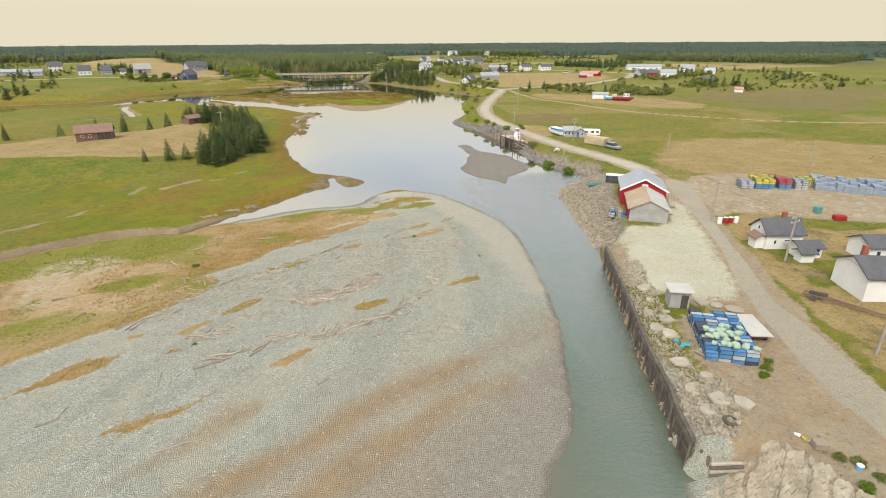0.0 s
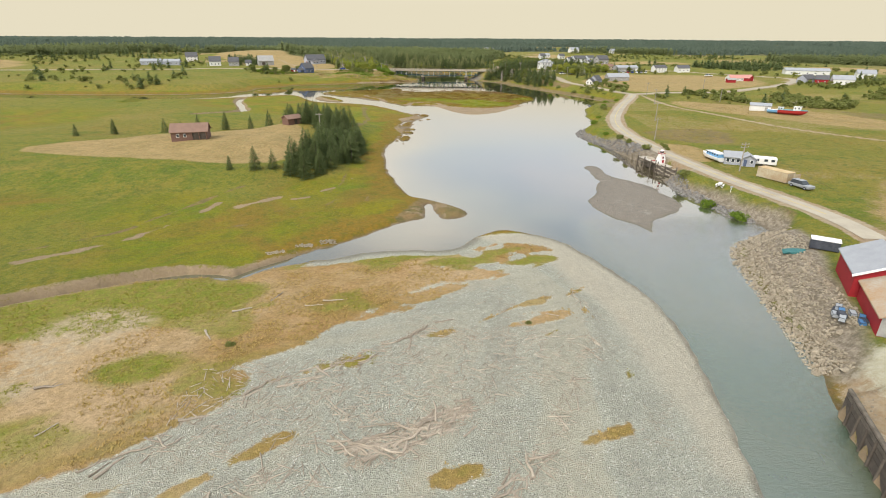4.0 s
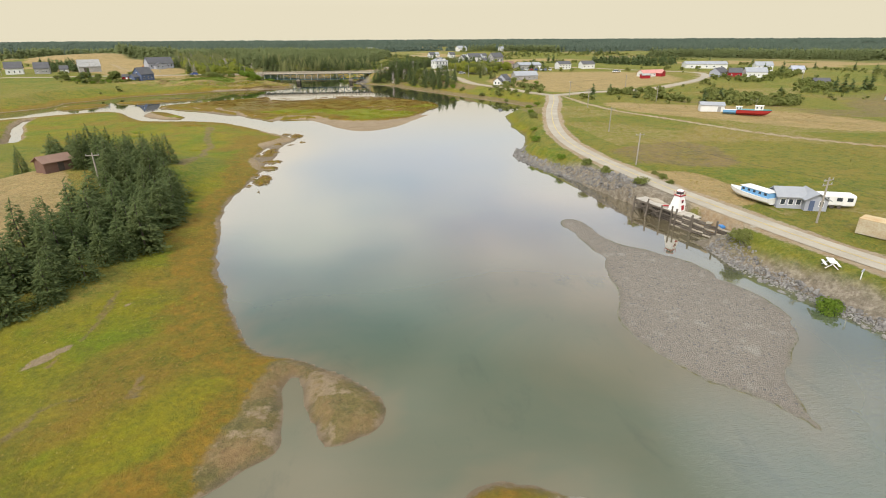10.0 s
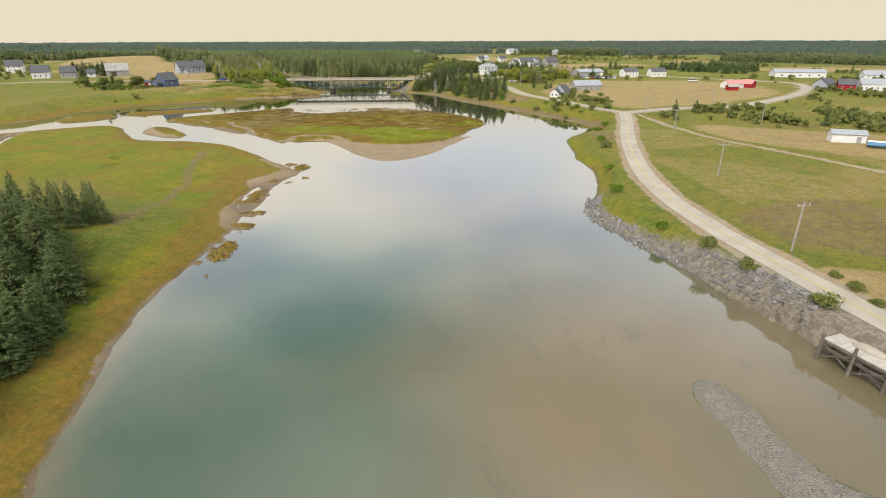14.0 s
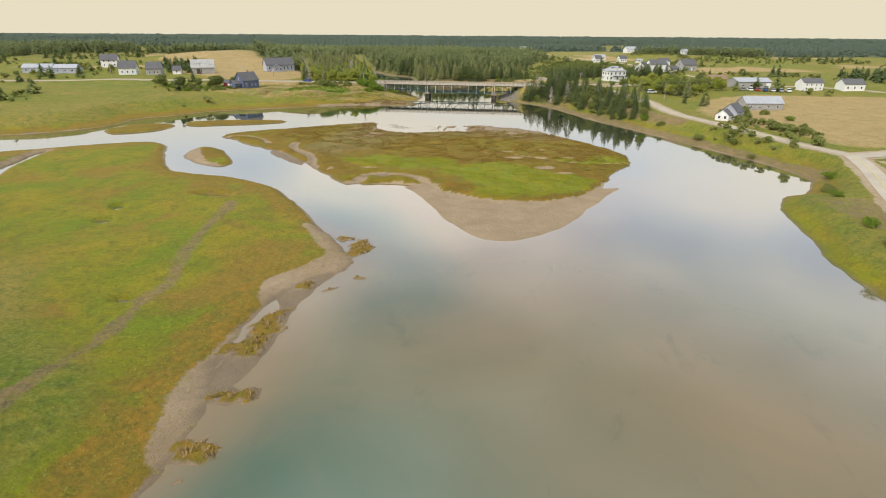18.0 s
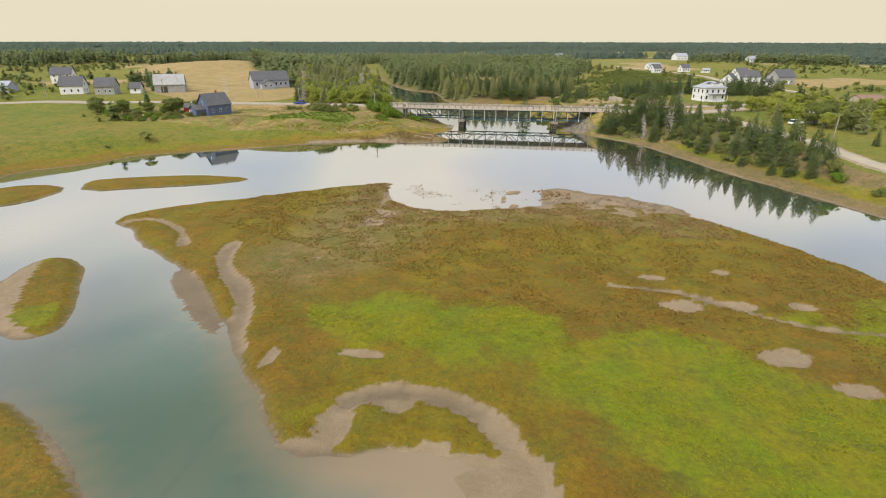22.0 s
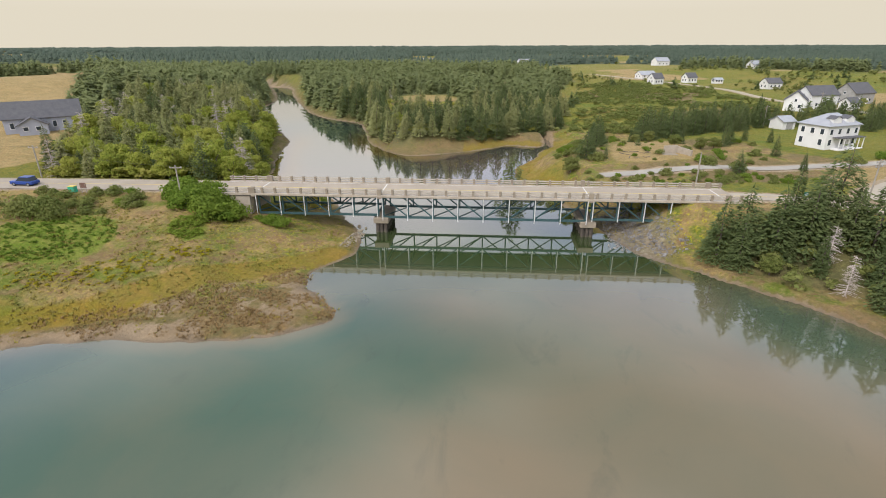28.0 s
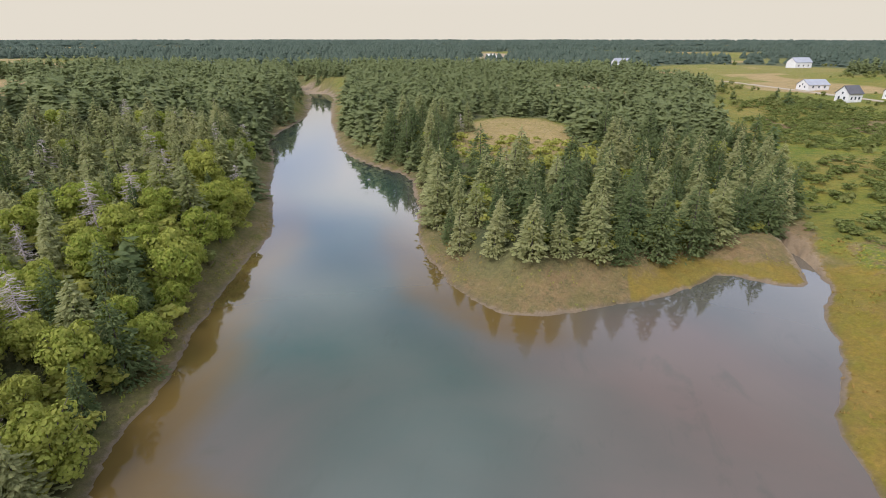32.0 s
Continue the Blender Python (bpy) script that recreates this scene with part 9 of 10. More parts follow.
def hull(length, beam_w, depth, bow_up=0.35, n=12):
    """A pointed hull with a rounded section; x runs to the bow."""
    v, f = [], []
    for i in range(n + 1):
        t = i / n
        half = beam_w / 2 * (1 - max(0, (t - 0.45) / 0.55) ** 2.2) * (0.86 + 0.14 * min(1, t * 4)) + 0.02
        top = depth * (1 + bow_up * max(0, t - 0.3) ** 1.5)
        low = depth * 0.9 * max(0, (t - 0.75) / 0.25) ** 2
        for s, q in ((-1, 1.0), (-0.92, 0.45), (-0.3, 0.05), (0.3, 0.05), (0.92, 0.45), (1, 1.0)):
            v.append((length * (t - 0.5), half * s, low * (1 - q) + top * q if q > 0.5 else low + (top - low) * q))
    for i in range(n):
        for j in range(5):
            a = i * 6 + j
            f.append((a, a + 6, a + 7, a + 1))
        f.append((i * 6 + 5, i * 6 + 11, i * 6 + 6, i * 6))
    f.append((0, 1, 2, 3, 4, 5))
    return v, f


def boat(name, x, y, turn, length, beam_w, depth, low_m, label, cabin=None, mast=0.0, deck_m=None):
    t = thing(name, pose(x, y, ground_z(x, y) + 0.15, 0, 0, turn), label, "boat")
    v, f = hull(length, beam_w, depth)
    part("hull", (v, f), low_m, t)
    v2, f2 = hull(length * 1.005, beam_w * 1.03, depth)
    part("gunwale", ([(a, b, c * 0.16 + depth * 0.88 + (c - depth if c > depth else 0) * 0.84) for a, b, c in v2], f2), deck_m or M_WHITE, t, "white gunwale")
    if cabin:
        cx, cl, cw, ch, cm = cabin
        part("cabin", boxes((cx - cl / 2, cx + cl / 2, -cw / 2, cw / 2, depth * 0.9, depth + ch), bevel=0.05), cm, t)
        part("cabin_roof", boxes((cx - cl / 2 - 0.12, cx + cl / 2 + 0.15, -cw / 2 - 0.1, cw / 2 + 0.1, depth + ch, depth + ch + 0.1), bevel=0.03), M_WHITE, t, "white cabin roof")
        n = max(2, int(cl / 0.8))
        for s in (-1, 1):
            for k in range(n):
                u = cx - cl / 2 + (k + 0.5) * cl / n
                y0, y1 = sorted((s * (cw / 2 - 0.03), s * (cw / 2 + 0.02)))
                part("cabin_window", boxes((u - 0.2, u + 0.2, y0, y1, depth + ch * 0.45, depth + ch * 0.85)), M_GLASS, t)
    if mast:
        part("mast", tubes(((0.3, 0, depth), (0.3, 0, depth + mast), 0.05, 0.03), n=6), M_GREYWOOD, t)
        part("boom", tubes(((0.3, 0, depth + mast * 0.7), (-1.6, 0, depth + mast * 0.85), 0.03, 0.02), n=6), M_GREYWOOD, t)
    return t


hb = boat("house_boat", 60.6, 101.6, 100, 7.4, 2.2, 0.95, M_WHITE, "white hull turned into a blue-windowed dwelling ashore", (-1.2, 4.6, 1.8, 0.8, M_HULLBLUE))
building("grey_cottage", 63.6, 98.4, -18, 3.4, 3.0, 1.7, 0.9, M_GREYSIDE, M_ROOFGREY, "small grey cottage joined to the hull dwelling", "cottage", rows_of("f", (-1.0, 0, 1.0), 0.5, 0.7, 0.9))
building("grey_cottage", 66.2, 97.0, 72, 3.6, 2.8, 1.6, 0.8, M_GREYSIDE, M_ROOFGREY, "dark grey cottage wing with white trim", "cottage", rows_of("l", (-0.6,), 0.6, 0.6, 0.9), (("l", 0.6, 0.6, 1.4, M_BLUESIDE),))
cmp_ = thing("camper_trailer", pose(69.6, 96.6, ground_z(69.6, 96.6), 0, 0, -20), "old white camper trailer with dark windows", "camper")
part("body", boxes((-2.3, 2.3, -1.0, 1.0, 0.4, 1.95), bevel=0.16), M_WHITE, cmp_)
for u in (-1.5, 0.2, 1.5):
    part("window", boxes((u - 0.35, u + 0.35, -1.04, -0.98, 1.1, 1.6)), M_GLASS, cmp_)
part("doorway", boxes((0.75, 1.15, -1.04, -0.98, 0.5, 1.7)), M_TRIM, cmp_)
for u in (-0.5, 0.4):
    part("wheel", tubes(((u, -0.95, 0.3), (u, -0.75, 0.3), 0.3, 0.3), n=12), M_TIMBER, cmp_)
M_CREAM = simple("rusting_cream_paint", (0.56, 0.51, 0.38), (0.38, 0.26, 0.15), 0.5, 0.75, 0.2, 0.02, fine=6)
ct = thing("shipping_container", pose(65.8, 84.6, ground_z(65.8, 84.6), 0, 0, -62), "long cream container with rust streaks", "container")
part("body", boxes((-3.1, 3.1, -1.1, 1.1, 0.15, 2.0)), M_CREAM, ct)
for k in range(21):
    for s in (-1, 1):
        part("rib", boxes((-2.95 + k * 0.285, -2.83 + k * 0.285, min(s * 1.09, s * 1.13), max(s * 1.09, s * 1.13), 0.25, 1.9)), M_CREAM, ct)
part("roof", boxes((-3.12, 3.12, -1.14, 1.14, 2.0, 2.06)), simple("rusty_roof", (0.58, 0.49, 0.30), (0.46, 0.27, 0.12), 0.6, 0.85, 0.2), ct, "rust-stained roof")
for s in (-0.55, 0.55):
    part("door", boxes((4.1, 4.15, s - 0.52, s + 0.52, 0.2, 2.05)), M_CREAM, ct)
ptab = thing("picnic_table", pose(53.2, 79.5, ground_z(53.2, 79.5), 0, 0, 60), "white weathered picnic table by the road", "table")
part("top", boxes((-0.8, 0.8, -0.35, 0.35, 0.68, 0.73)), M_TRIM, ptab)
for s in (-0.6, 0.6):
    part("bench", boxes((-0.8, 0.8, s - 0.12, s + 0.12, 0.40, 0.44)), M_TRIM, ptab)
    part("leg", beams(((s, -0.6, 0), (s, 0.2, 0.7), 0.08)), M_TRIM, ptab)
    part("leg", beams(((s, 0.6, 0), (s, -0.2, 0.7), 0.08)), M_TRIM, ptab)

# houses north-west of the bridge
ch_ = building("grey_hall", -126.0, 412.5, 40, 15.5, 7.6, 3.4, 3.4, M_GREYSIDE, M_SHINGLE, "large blue-grey hall with dark steep roof above the road", "house", rows_of("f", (-6.2, 2.0, 4.0, 6.2), 1.0, 0.9, 1.5) + rows_of("r", (-2.0, 2.0), 1.0, 0.9, 1.6))
ANN = Matrix.Translation((-126.0, 412.5, 0)) @ Euler((0, 0, radians(40))).to_matrix().to_4x4() @ Vector((-2.2, -5.6, 0))
building("grey_porch_wing", ANN.x, ANN.y, 130, 5.0, 5.6, 2.2, 1.6, M_GREYSIDE, M_SHINGLE, "grey porch wing with white framed windows", "annex", rows_of("l", (-1.0, 1.4), 0.9, 1.1, 1.0) + rows_of("f", (0.5,), 0.9, 1.3, 1.2))
building("blue_house", -112.0, 346.5, 62, 8.0, 6.2, 3.3, 3.2, M_BLUESIDE, M_SHINGLE, "dark blue gabled house with white trim", "house", rows_of("l", (-1.6, 1.6), 0.8, 0.7, 1.1) + rows_of("l", (0.0,), 3.2, 0.7, 1.1) + rows_of("f", (-2.4, 0.2, 2.4), 0.9, 0.7, 1.1), (("l", 0.0, 0.9, 1.9, M_TRIM),), (1.5, 0.6))
building("blue_porch", -114.8, 341.6, 62, 3.4, 3.8, 2.0, 1.2, M_BLUESIDE, M_SHINGLE, "blue porch with white steps", "porch", rows_of("l", (0.8,), 0.7, 0.7, 0.9))
building("red_shed", -121.0, 347.5, 5, 3.6, 3.0, 1.9, 1.0, M_RED, M_SHINGLE, "small red shed beside the blue house", "shed", (), (("f", 0.4, 0.9, 1.5, M_TRIM),))
building("white_farmhouse", -191.0, 376.0, 25, 8.0, 6.5, 3.4, 3.2, M_SIDING, M_SHINGLE, "white farmhouse with dark steep roof", "house", rows_of("f", (-2.4, 0, 2.4), 0.9) + rows_of("r", (-1.2, 1.2), 0.9) + rows_of("r", (0,), 3.2))
building("white_farmhouse", -226.0, 408.0, 25, 8.5, 6.5, 4.0, 3.0, M_SIDING, M_SHINGLE, "white two storey farmhouse with porch", "house", rows_of("f", (-2.6, 0, 2.6), 0.9) + rows_of("f", (-2.6, 0, 2.6), 2.9) + rows_of("r", (0,), 3.0))
building("grey_farmhouse", -177.0, 377.0, 20, 7.0, 6.0, 3.2, 3.0, M_SHINGLEWALL, M_SHINGLE, "weathered grey farmhouse with white windows", "house", rows_of("f", (-2, 0.4, 2), 0.9) + rows_of("r", (0,), 0.9))
building("white_cottage", -168.0, 382.0, 20, 4.0, 3.5, 2.2, 1.8, M_SIDING, M_SHINGLE, "small white outbuilding with dark roof", "shed", rows_of("f", (0,), 0.8))
building("grey_barn", -157.0, 388.0, 30, 11.0, 8.0, 3.2, 3.6, M_SHINGLEWALL, M_SHINGLEWALL, "large weathered grey barn", "barn", (), (("f", -2.0, 2.4, 2.4, M_TIMBER),))
building("grey_bungalow", -238.0, 372.0, 15, 14.0, 6.0, 2.4, 1.6, M_GREYSIDE, M_ROOFGREY, "long low grey bungalow", "house", rows_of("f", (-5, -2, 2, 5), 0.8, 1.0, 0.9))
building("grey_bungalow", -222.0, 372.0, 15, 11.0, 6.0, 2.4, 1.6, M_GREYSIDE, M_ROOFGREY, "long low grey bungalow", "house", rows_of("f", (-3.5, 0, 3.5), 0.8, 1.0, 0.9))

# the white foursquare and houses on the north-east hill
wh = building("white_foursquare", 58.8, 415.0, 24, 9.8, 6.8, 4.9, 2.4, M_SIDING, M_ROOFGREY, "large white two storey house with verandah and dormers", "house",
              rows_of("f", (-3.8, -1.3, 1.3, 3.8), 3.1, 0.9, 1.3) + rows_of("f", (-3.7, 0, 3.7), 0.8, 1.0, 1.4) + rows_of("l", (-2.2, 0, 2.2), 3.1, 0.9, 1.3) + rows_of("l", (-2.2, 2.2), 0.8, 0.9, 1.4), (("f", 2.2, 1.0, 2.0, M_TRIM),), hip=True)
for u in (-2.4, 2.4):
    dm = part("dormer", gable_body(1.7, 2.4, 0.9, 0.55), M_SIDING, wh, "white dormer")
    dm.matrix_local = pose(u * 0.85, -2.1, 5.5, 0, 0, 90)
    part("dormer_roof", roof_slab(1.7, 2.4, 0.9, 0.55, -1, 0.12, 0.08), M_SHINGLE, dm)
    part("dormer_roof", roof_slab(1.7, 2.4, 0.9, 0.55, 1, 0.12, 0.08), M_SHINGLE, dm)
part("verandah_roof", boxes((-3.0, 4.9, -5.2, -3.3, 2.45, 2.62)), M_SHINGLE, wh, "dark verandah roof")
for k in range(6):
    part("verandah_post", boxes((-2.9 + k * 1.5, -2.77 + k * 1.5, -5.1, -4.96, 0, 2.45)), M_TRIM, wh)
part("verandah_floor", boxes((-3.0, 4.9, -5.2, -3.38, -0.5, 0.15)), M_TRIM, wh)
building("white_garage", 64.5, 444.0, 20, 4.2, 4.4, 2.2, 1.2, M_SIDING, M_ROOFGREY, "small white garage with grey door", "garage", (), (("f", 0.2, 2.2, 1.8, M_SHINGLEWALL),))
HILL_HOUSES = ((86, 652, 20, 11, 7, 2.4, 2.2, "f"), (77, 601, 25, 6.5, 5.5, 3.2, 2.6, "f"), (100, 614, 20, 6.5, 5.4, 3.0, 2.4, "f"), (113, 607, 10, 5, 3.4, 2.0, 1.0, "f"), (88, 482, 60, 8, 6.5, 3.4, 2.8, "l"), (122, 506, 25, 11, 8, 4.0, 3.4, "f"),
               (105, 502, 25, 8, 6, 3.4, 2.6, "f"), (98, 488, 15, 11, 7, 4.6, 2.8, "f"), (107, 484, 25, 5, 4, 2.4, 1.5, "f"), (181, 712, 20, 8, 6, 3, 2.4, "f"), (124, 571, 15, 8, 6, 3.0, 2.2, "f"))
for i, (hx, hy, ht, hw, hd, hh, hr, sd) in enumerate(HILL_HOUSES):
    building("white_house", hx, hy, ht, hw, hd, hh, hr, M_SIDING if i not in (5, 6) else M_SHINGLEWALL, M_SHINGLE if i % 3 else M_ROOFGREY, "white gabled house with dark roof on the hill" if i not in (5, 6) else "grey gabled house on the hill", "house",
             rows_of("f", (-hw * 0.28, 0, hw * 0.28), 0.9, 0.9, 1.2) + rows_of("l", (-hd * 0.2, hd * 0.2), 0.9, 0.9, 1.2) + rows_of("l", (0,), hh * 0.85, 0.8, 1.0), (("f", hw * 0.14, 0.8, 1.9, M_TRIM),))

# east side: house by the road, barns and stores of the village
building("grey_gable_house", 73.0, 291.5, 52, 8.0, 6.4, 3.0, 3.0, M_GREYSIDE, M_SHINGLE, "grey gabled house with white porch near the road", "house", rows_of("f", (-2.2, 0, 2.2), 0.8, 0.9, 1.2) + rows_of("l", (-1.4, 1.4), 0.8, 0.9, 1.2) + rows_of("l", (0,), 3.0, 0.8, 1.0), size=0.76)
building("white_dormer_wing", 69.5, 288.0, 52, 4.0, 5.0, 2.2, 2.0, M_SIDING, M_SHINGLE, "white front wing with broad windows", "annex", rows_of("l", (-1.2, 1.0), 0.7, 1.0, 1.2), size=0.76)
building("gambrel_barn", 90.5, 314.5, 8, 17.0, 7.5, 3.0, 2.6, M_SHINGLEWALL, M_ROOFGREY, "long grey-white barn with rounded roof", "barn", rows_of("f", (-6, -2, 2, 6), 1.0, 0.8, 0.9), (("r", 0, 2.4, 2.4, M_TRIM),), size=0.76)
building("brown_store", 100.5, 388.0, 12, 11.0, 9.0, 4.0, 2.0, M_TANWALL, M_ROOFBROWN, "tan two storey store with brown roof", "store", rows_of("f", (-4, -1.3, 1.3, 4), 2.6, 0.9, 1.1) + rows_of("f", (-4, 4), 0.7, 1.4, 1.3), size=0.76)
building("grey_warehouse", 112.0, 379.0, 8, 20.0, 13.0, 3.6, 1.8, M_SHINGLEWALL, M_ROOFGREY, "wide blue-grey metal warehouse", "warehouse", rows_of("f", (-7, -2, 4), 1.2, 1.6, 0.9), (("f", 8, 2.6, 2.8, M_TRIM),), size=0.76)
building("white_inn", 132.0, 368.0, 10, 14.0, 9.0, 5.0, 2.6, M_SIDING, M_SHINGLE, "white two storey house with black roof", "house", rows_of("f", (-5, -1.7, 1.7, 5), 3.0, 0.9, 1.2) + rows_of("f", (-5, -1.7, 1.7, 5), 0.8, 0.9, 1.2), size=0.62)
building("white_house", 147.0, 366.0, 5, 11.0, 8.0, 3.4, 2.4, M_SIDING, M_SHINGLE, "white house with black gable roof", "house", rows_of("f", (-3.6, 0, 3.6), 0.9, 0.9, 1.2), size=0.76)
building("grey_bungalow", 74.0, 354.0, -18, 15.0, 6.0, 2.3, 1.4, M_SHINGLEWALL, M_ROOFGREY, "low grey bungalow under trees", "house", rows_of("f", (-3, 0, 3), 0.8, 1.0, 0.9), size=0.76)
building("red_barn_long", 161.0, 311.0, 10, 22.0, 8.0, 2.6, 2.4, M_SIDING, M_ROOFPINK, "long white barn with a faded pink roof", "barn", rows_of("f", (-8, -4, 0, 4, 8), 0.9, 0.8, 0.9), size=0.66)
building("white_shed", 113.5, 188.5, -24, 9.0, 5.0, 2.6, 1.0, M_SIDING, M_ROOFGREY, "plain white shed on rough ground", "shed", (), (("f", 2.6, 1.2, 1.9, M_SHINGLEWALL),), size=0.76)
building("long_grey_store", 232.0, 370.0, -14, 28.0, 9.0, 3.0, 1.6, M_SIDING, M_ROOFGREY, "very long low store with grey roof", "store", rows_of("f", (-10, -5, 0, 5, 10), 0.9, 1.2, 0.9), size=0.95)
building("red_house", 194.0, 288.0, -30, 8.0, 7.0, 3.0, 2.6, M_RED, M_SHINGLE, "red house with dark roof behind bushes", "house", rows_of("f", (-2, 2), 0.9), size=0.76)
building("dark_roof_house", 190.0, 295.0, 30, 12.0, 7.0, 2.8, 2.6, M_GREYSIDE, M_SHINGLE, "house with a broad dark roof", "house", rows_of("f", (-3.5, 0, 3.5), 0.9), size=0.76)
building("white_house", 203.0, 285.0, -20, 13.0, 8.0, 3.4, 2.6, M_SIDING, M_ROOFGREY, "white house with grey roof among bushes", "house", rows_of("f", (-4, -1.3, 1.3, 4), 0.9), size=0.76)
building("white_house", 252.0, 341.0, -20, 13.0, 9.0, 4.2, 2.8, M_SIDING, M_ROOFGREY, "white two storey house beyond the field", "house", rows_of("f", (-4, 0, 4), 2.6) + rows_of("f", (-4, 0, 4), 0.8), size=0.76)
building("blue_roof_house", 254.0, 316.0, -20, 9.0, 7.0, 2.8, 2.4, M_SIDING, M_GREYSIDE, "white house with blue-grey roof", "house", rows_of("f", (-2, 2), 0.9), size=0.76)
building("dark_shed", 207.0, 248.0, -20, 8.0, 5.0, 2.2, 1.6, M_SHINGLEWALL, M_SHINGLE, "dark weathered shed in the meadow", "shed", size=0.76)
building("white_shed", 191.0, 199.0, -30, 5.0, 3.6, 2.0, 1.2, M_SIDING, M_ROOFPINK, "small white shed with red roof", "shed", size=0.76)
building("grey_metal_store", 300.0, 205.0, -20, 22.0, 10.0, 4.0, 1.8, M_SHINGLEWALL, M_ROOFGREY, "grey metal store beyond the field", "warehouse", (), (("f", 4, 4, 3, M_SIDING),), size=0.76)
for sx, sy in ((20, 820), (150, 830)):
    building("white_house", sx, sy, 20, 14.0, 9.0, 4.0, 3.2, M_SIDING, M_ROOFGREY, "far white house among woods", "house", rows_of("f", (-4, 0, 4), 1.0, 1.2, 1.4))
building("red_gable_wing", 164.6, 308.8, -60, 6.0, 5.0, 2.2, 1.7, M_RED, M_ROOFPINK, "red gabled wing with faded pink roof", "annex", rows_of("l", (-1.2, 1.2), 0.8, 0.7, 0.8), size=0.8)
building("red_lean_shed", 150.5, 298.0, 0, 5.0, 3.0, 1.8, 0.8, M_RED, M_SHINGLEWALL, "small red shed among clutter", "shed", size=0.9)
# boats ashore
boat("fishing_boat", 118.6, 176.0, -38, 9.0, 3.0, 1.5, M_HULLRED, "red hulled fishing boat propped ashore", (1.2, 2.2, 1.9, 1.3, M_WHITE), 3.5, M_TEAL)
boat("fishing_boat", 115.2, 179.4, -40, 6.5, 2.4, 1.2, M_HULLBLUE, "blue hulled fishing boat propped ashore", (0.8, 1.6, 1.5, 1.0, M_WHITE))

# ---- stacked traps ----
M_WIRE = {k: simple("trap_wire_" + k, a, b, 2.0, 0.6, 0.5, 0.04, fine=14, vary=0.35) for k, a, b in (("blue", (0.05, 0.16, 0.36), (0.12, 0.30, 0.50)), ("grey", (0.32, 0.35, 0.38), (0.48, 0.50, 0.50)), ("black", (0.04, 0.045, 0.06), (0.09, 0.10, 0.12)),
                                                                                         ("green", (0.06, 0.22, 0.20), (0.14, 0.32, 0.28)), ("yellow", (0.50, 0.42, 0.06), (0.62, 0.54, 0.12)), ("red", (0.40, 0.06, 0.08), (0.50, 0.12, 0.12)))}


def trap_meshes(colour):
    """A wire trap: a frame of bars with a netted body, as shared meshes."""
    L, W, H = 0.50, 0.28, 0.20
    e = []
    for sx in (-1, 1):
        for sy in (-1, 1):
            e.append(((sx * L, sy * W, 0), (sx * L, sy * W, 2 * H), 0.03))
    for z in (0, 2 * H):
        for s in (-1, 1):
            e.append(((-L, s * W, z), (L, s * W, z), 0.03))
            e.append(((s * L, -W, z), (s * L, W, z), 0.03))
    a = bpy.data.meshes.new("trap_frame")
    bm = beams(*e)
    bm.to_mesh(a)
    bm.free()
    a.materials.append(M_WIRE["black"])
    b = bpy.data.meshes.new("trap_netting")
    bm = boxes((-L + 0.012, L - 0.012, -W + 0.012, W - 0.012, 0.012, 2 * H - 0.012))
    bm.to_mesh(b)
    bm.free()
    b.materials.append(M_WIRE[colour])
    return a, b


TRAPS = {k: trap_meshes(k) for k in M_WIRE}


def trap(x, y, z, turn, colour):
    t = thing("lobster_trap", pose(x, y, z, 0, 0, turn), colour + " wire lobster trap in a stack", "trap", "stacked traps")
    for nm, me in zip(("frame", "netting"), TRAPS[colour]):
        o = new(nm, me)
        o.parent = t
    return t


a_ = radians(-21)
for i in range(4):
    for j in range(12):
        for k in range(3 if (i + j) % 4 else 2):
            u, v = (i - 1.5) * 1.04, (j - 5.5) * 0.60
            xx, yy = 37.4 + u * math.cos(a_) - v * math.sin(a_), -6.4 + u * math.sin(a_) + v * math.cos(a_)
            trap(xx, yy, ground_z(37.6, -6.6) + k * 0.41, -21 + rng.uniform(-3, 3), ("blue", "blue", "grey", "black", "grey")[int(rng.integers(5))])
for i in range(34):
    u, v = rng.uniform(-1.6, 1.9), rng.uniform(-3.2, 0.6)
    xx, yy = 37.4 + u * math.cos(a_) - v * math.sin(a_), -6.4 + u * math.sin(a_) + v * math.cos(a_)
    q = rock_shape(300 + i, 0.12)
    bag = part("rope_bag", ([tuple(Vector(p) * rng.uniform(0.34, 0.42)) for p in q[0]], q[1]), M_WIRE["green"])
    bag.matrix_world = pose(xx, yy, ground_z(37.6, -6.6) + 1.42, 0, 0, rng.uniform(0, 360))
    tagged(bag, "bulging pale green rope bag on the traps", "rope bag", "rope bags")
    bag.data.materials[0] = simple("pale_green_rope", (0.27, 0.36, 0.27), (0.40, 0.48, 0.36), 4.0, 0.9, 0.4, 0.03) if i == 0 else bpy.data.materials["pale_green_rope"]


def stack_block(x0, y0, dx, dy, nu, nv, nk, colour, top=None):
    a = math.atan2(dy, dx)
    for i in range(nu):
        for j in range(nv):
            for k in range(nk - (1 if (i * 7 + j * 3) % 5 == 0 else 0)):
                u, v = i * 1.05, j * 0.6
                xx, yy = x0 - 6.0 + u * math.cos(a) - v * math.sin(a), y0 + 2.0 + u * math.sin(a) + v * math.cos(a)
                trap(xx, yy, ground_z(x0, y0) + k * 0.41, math.degrees(a), top if top and k >= nk - 2 else colour)


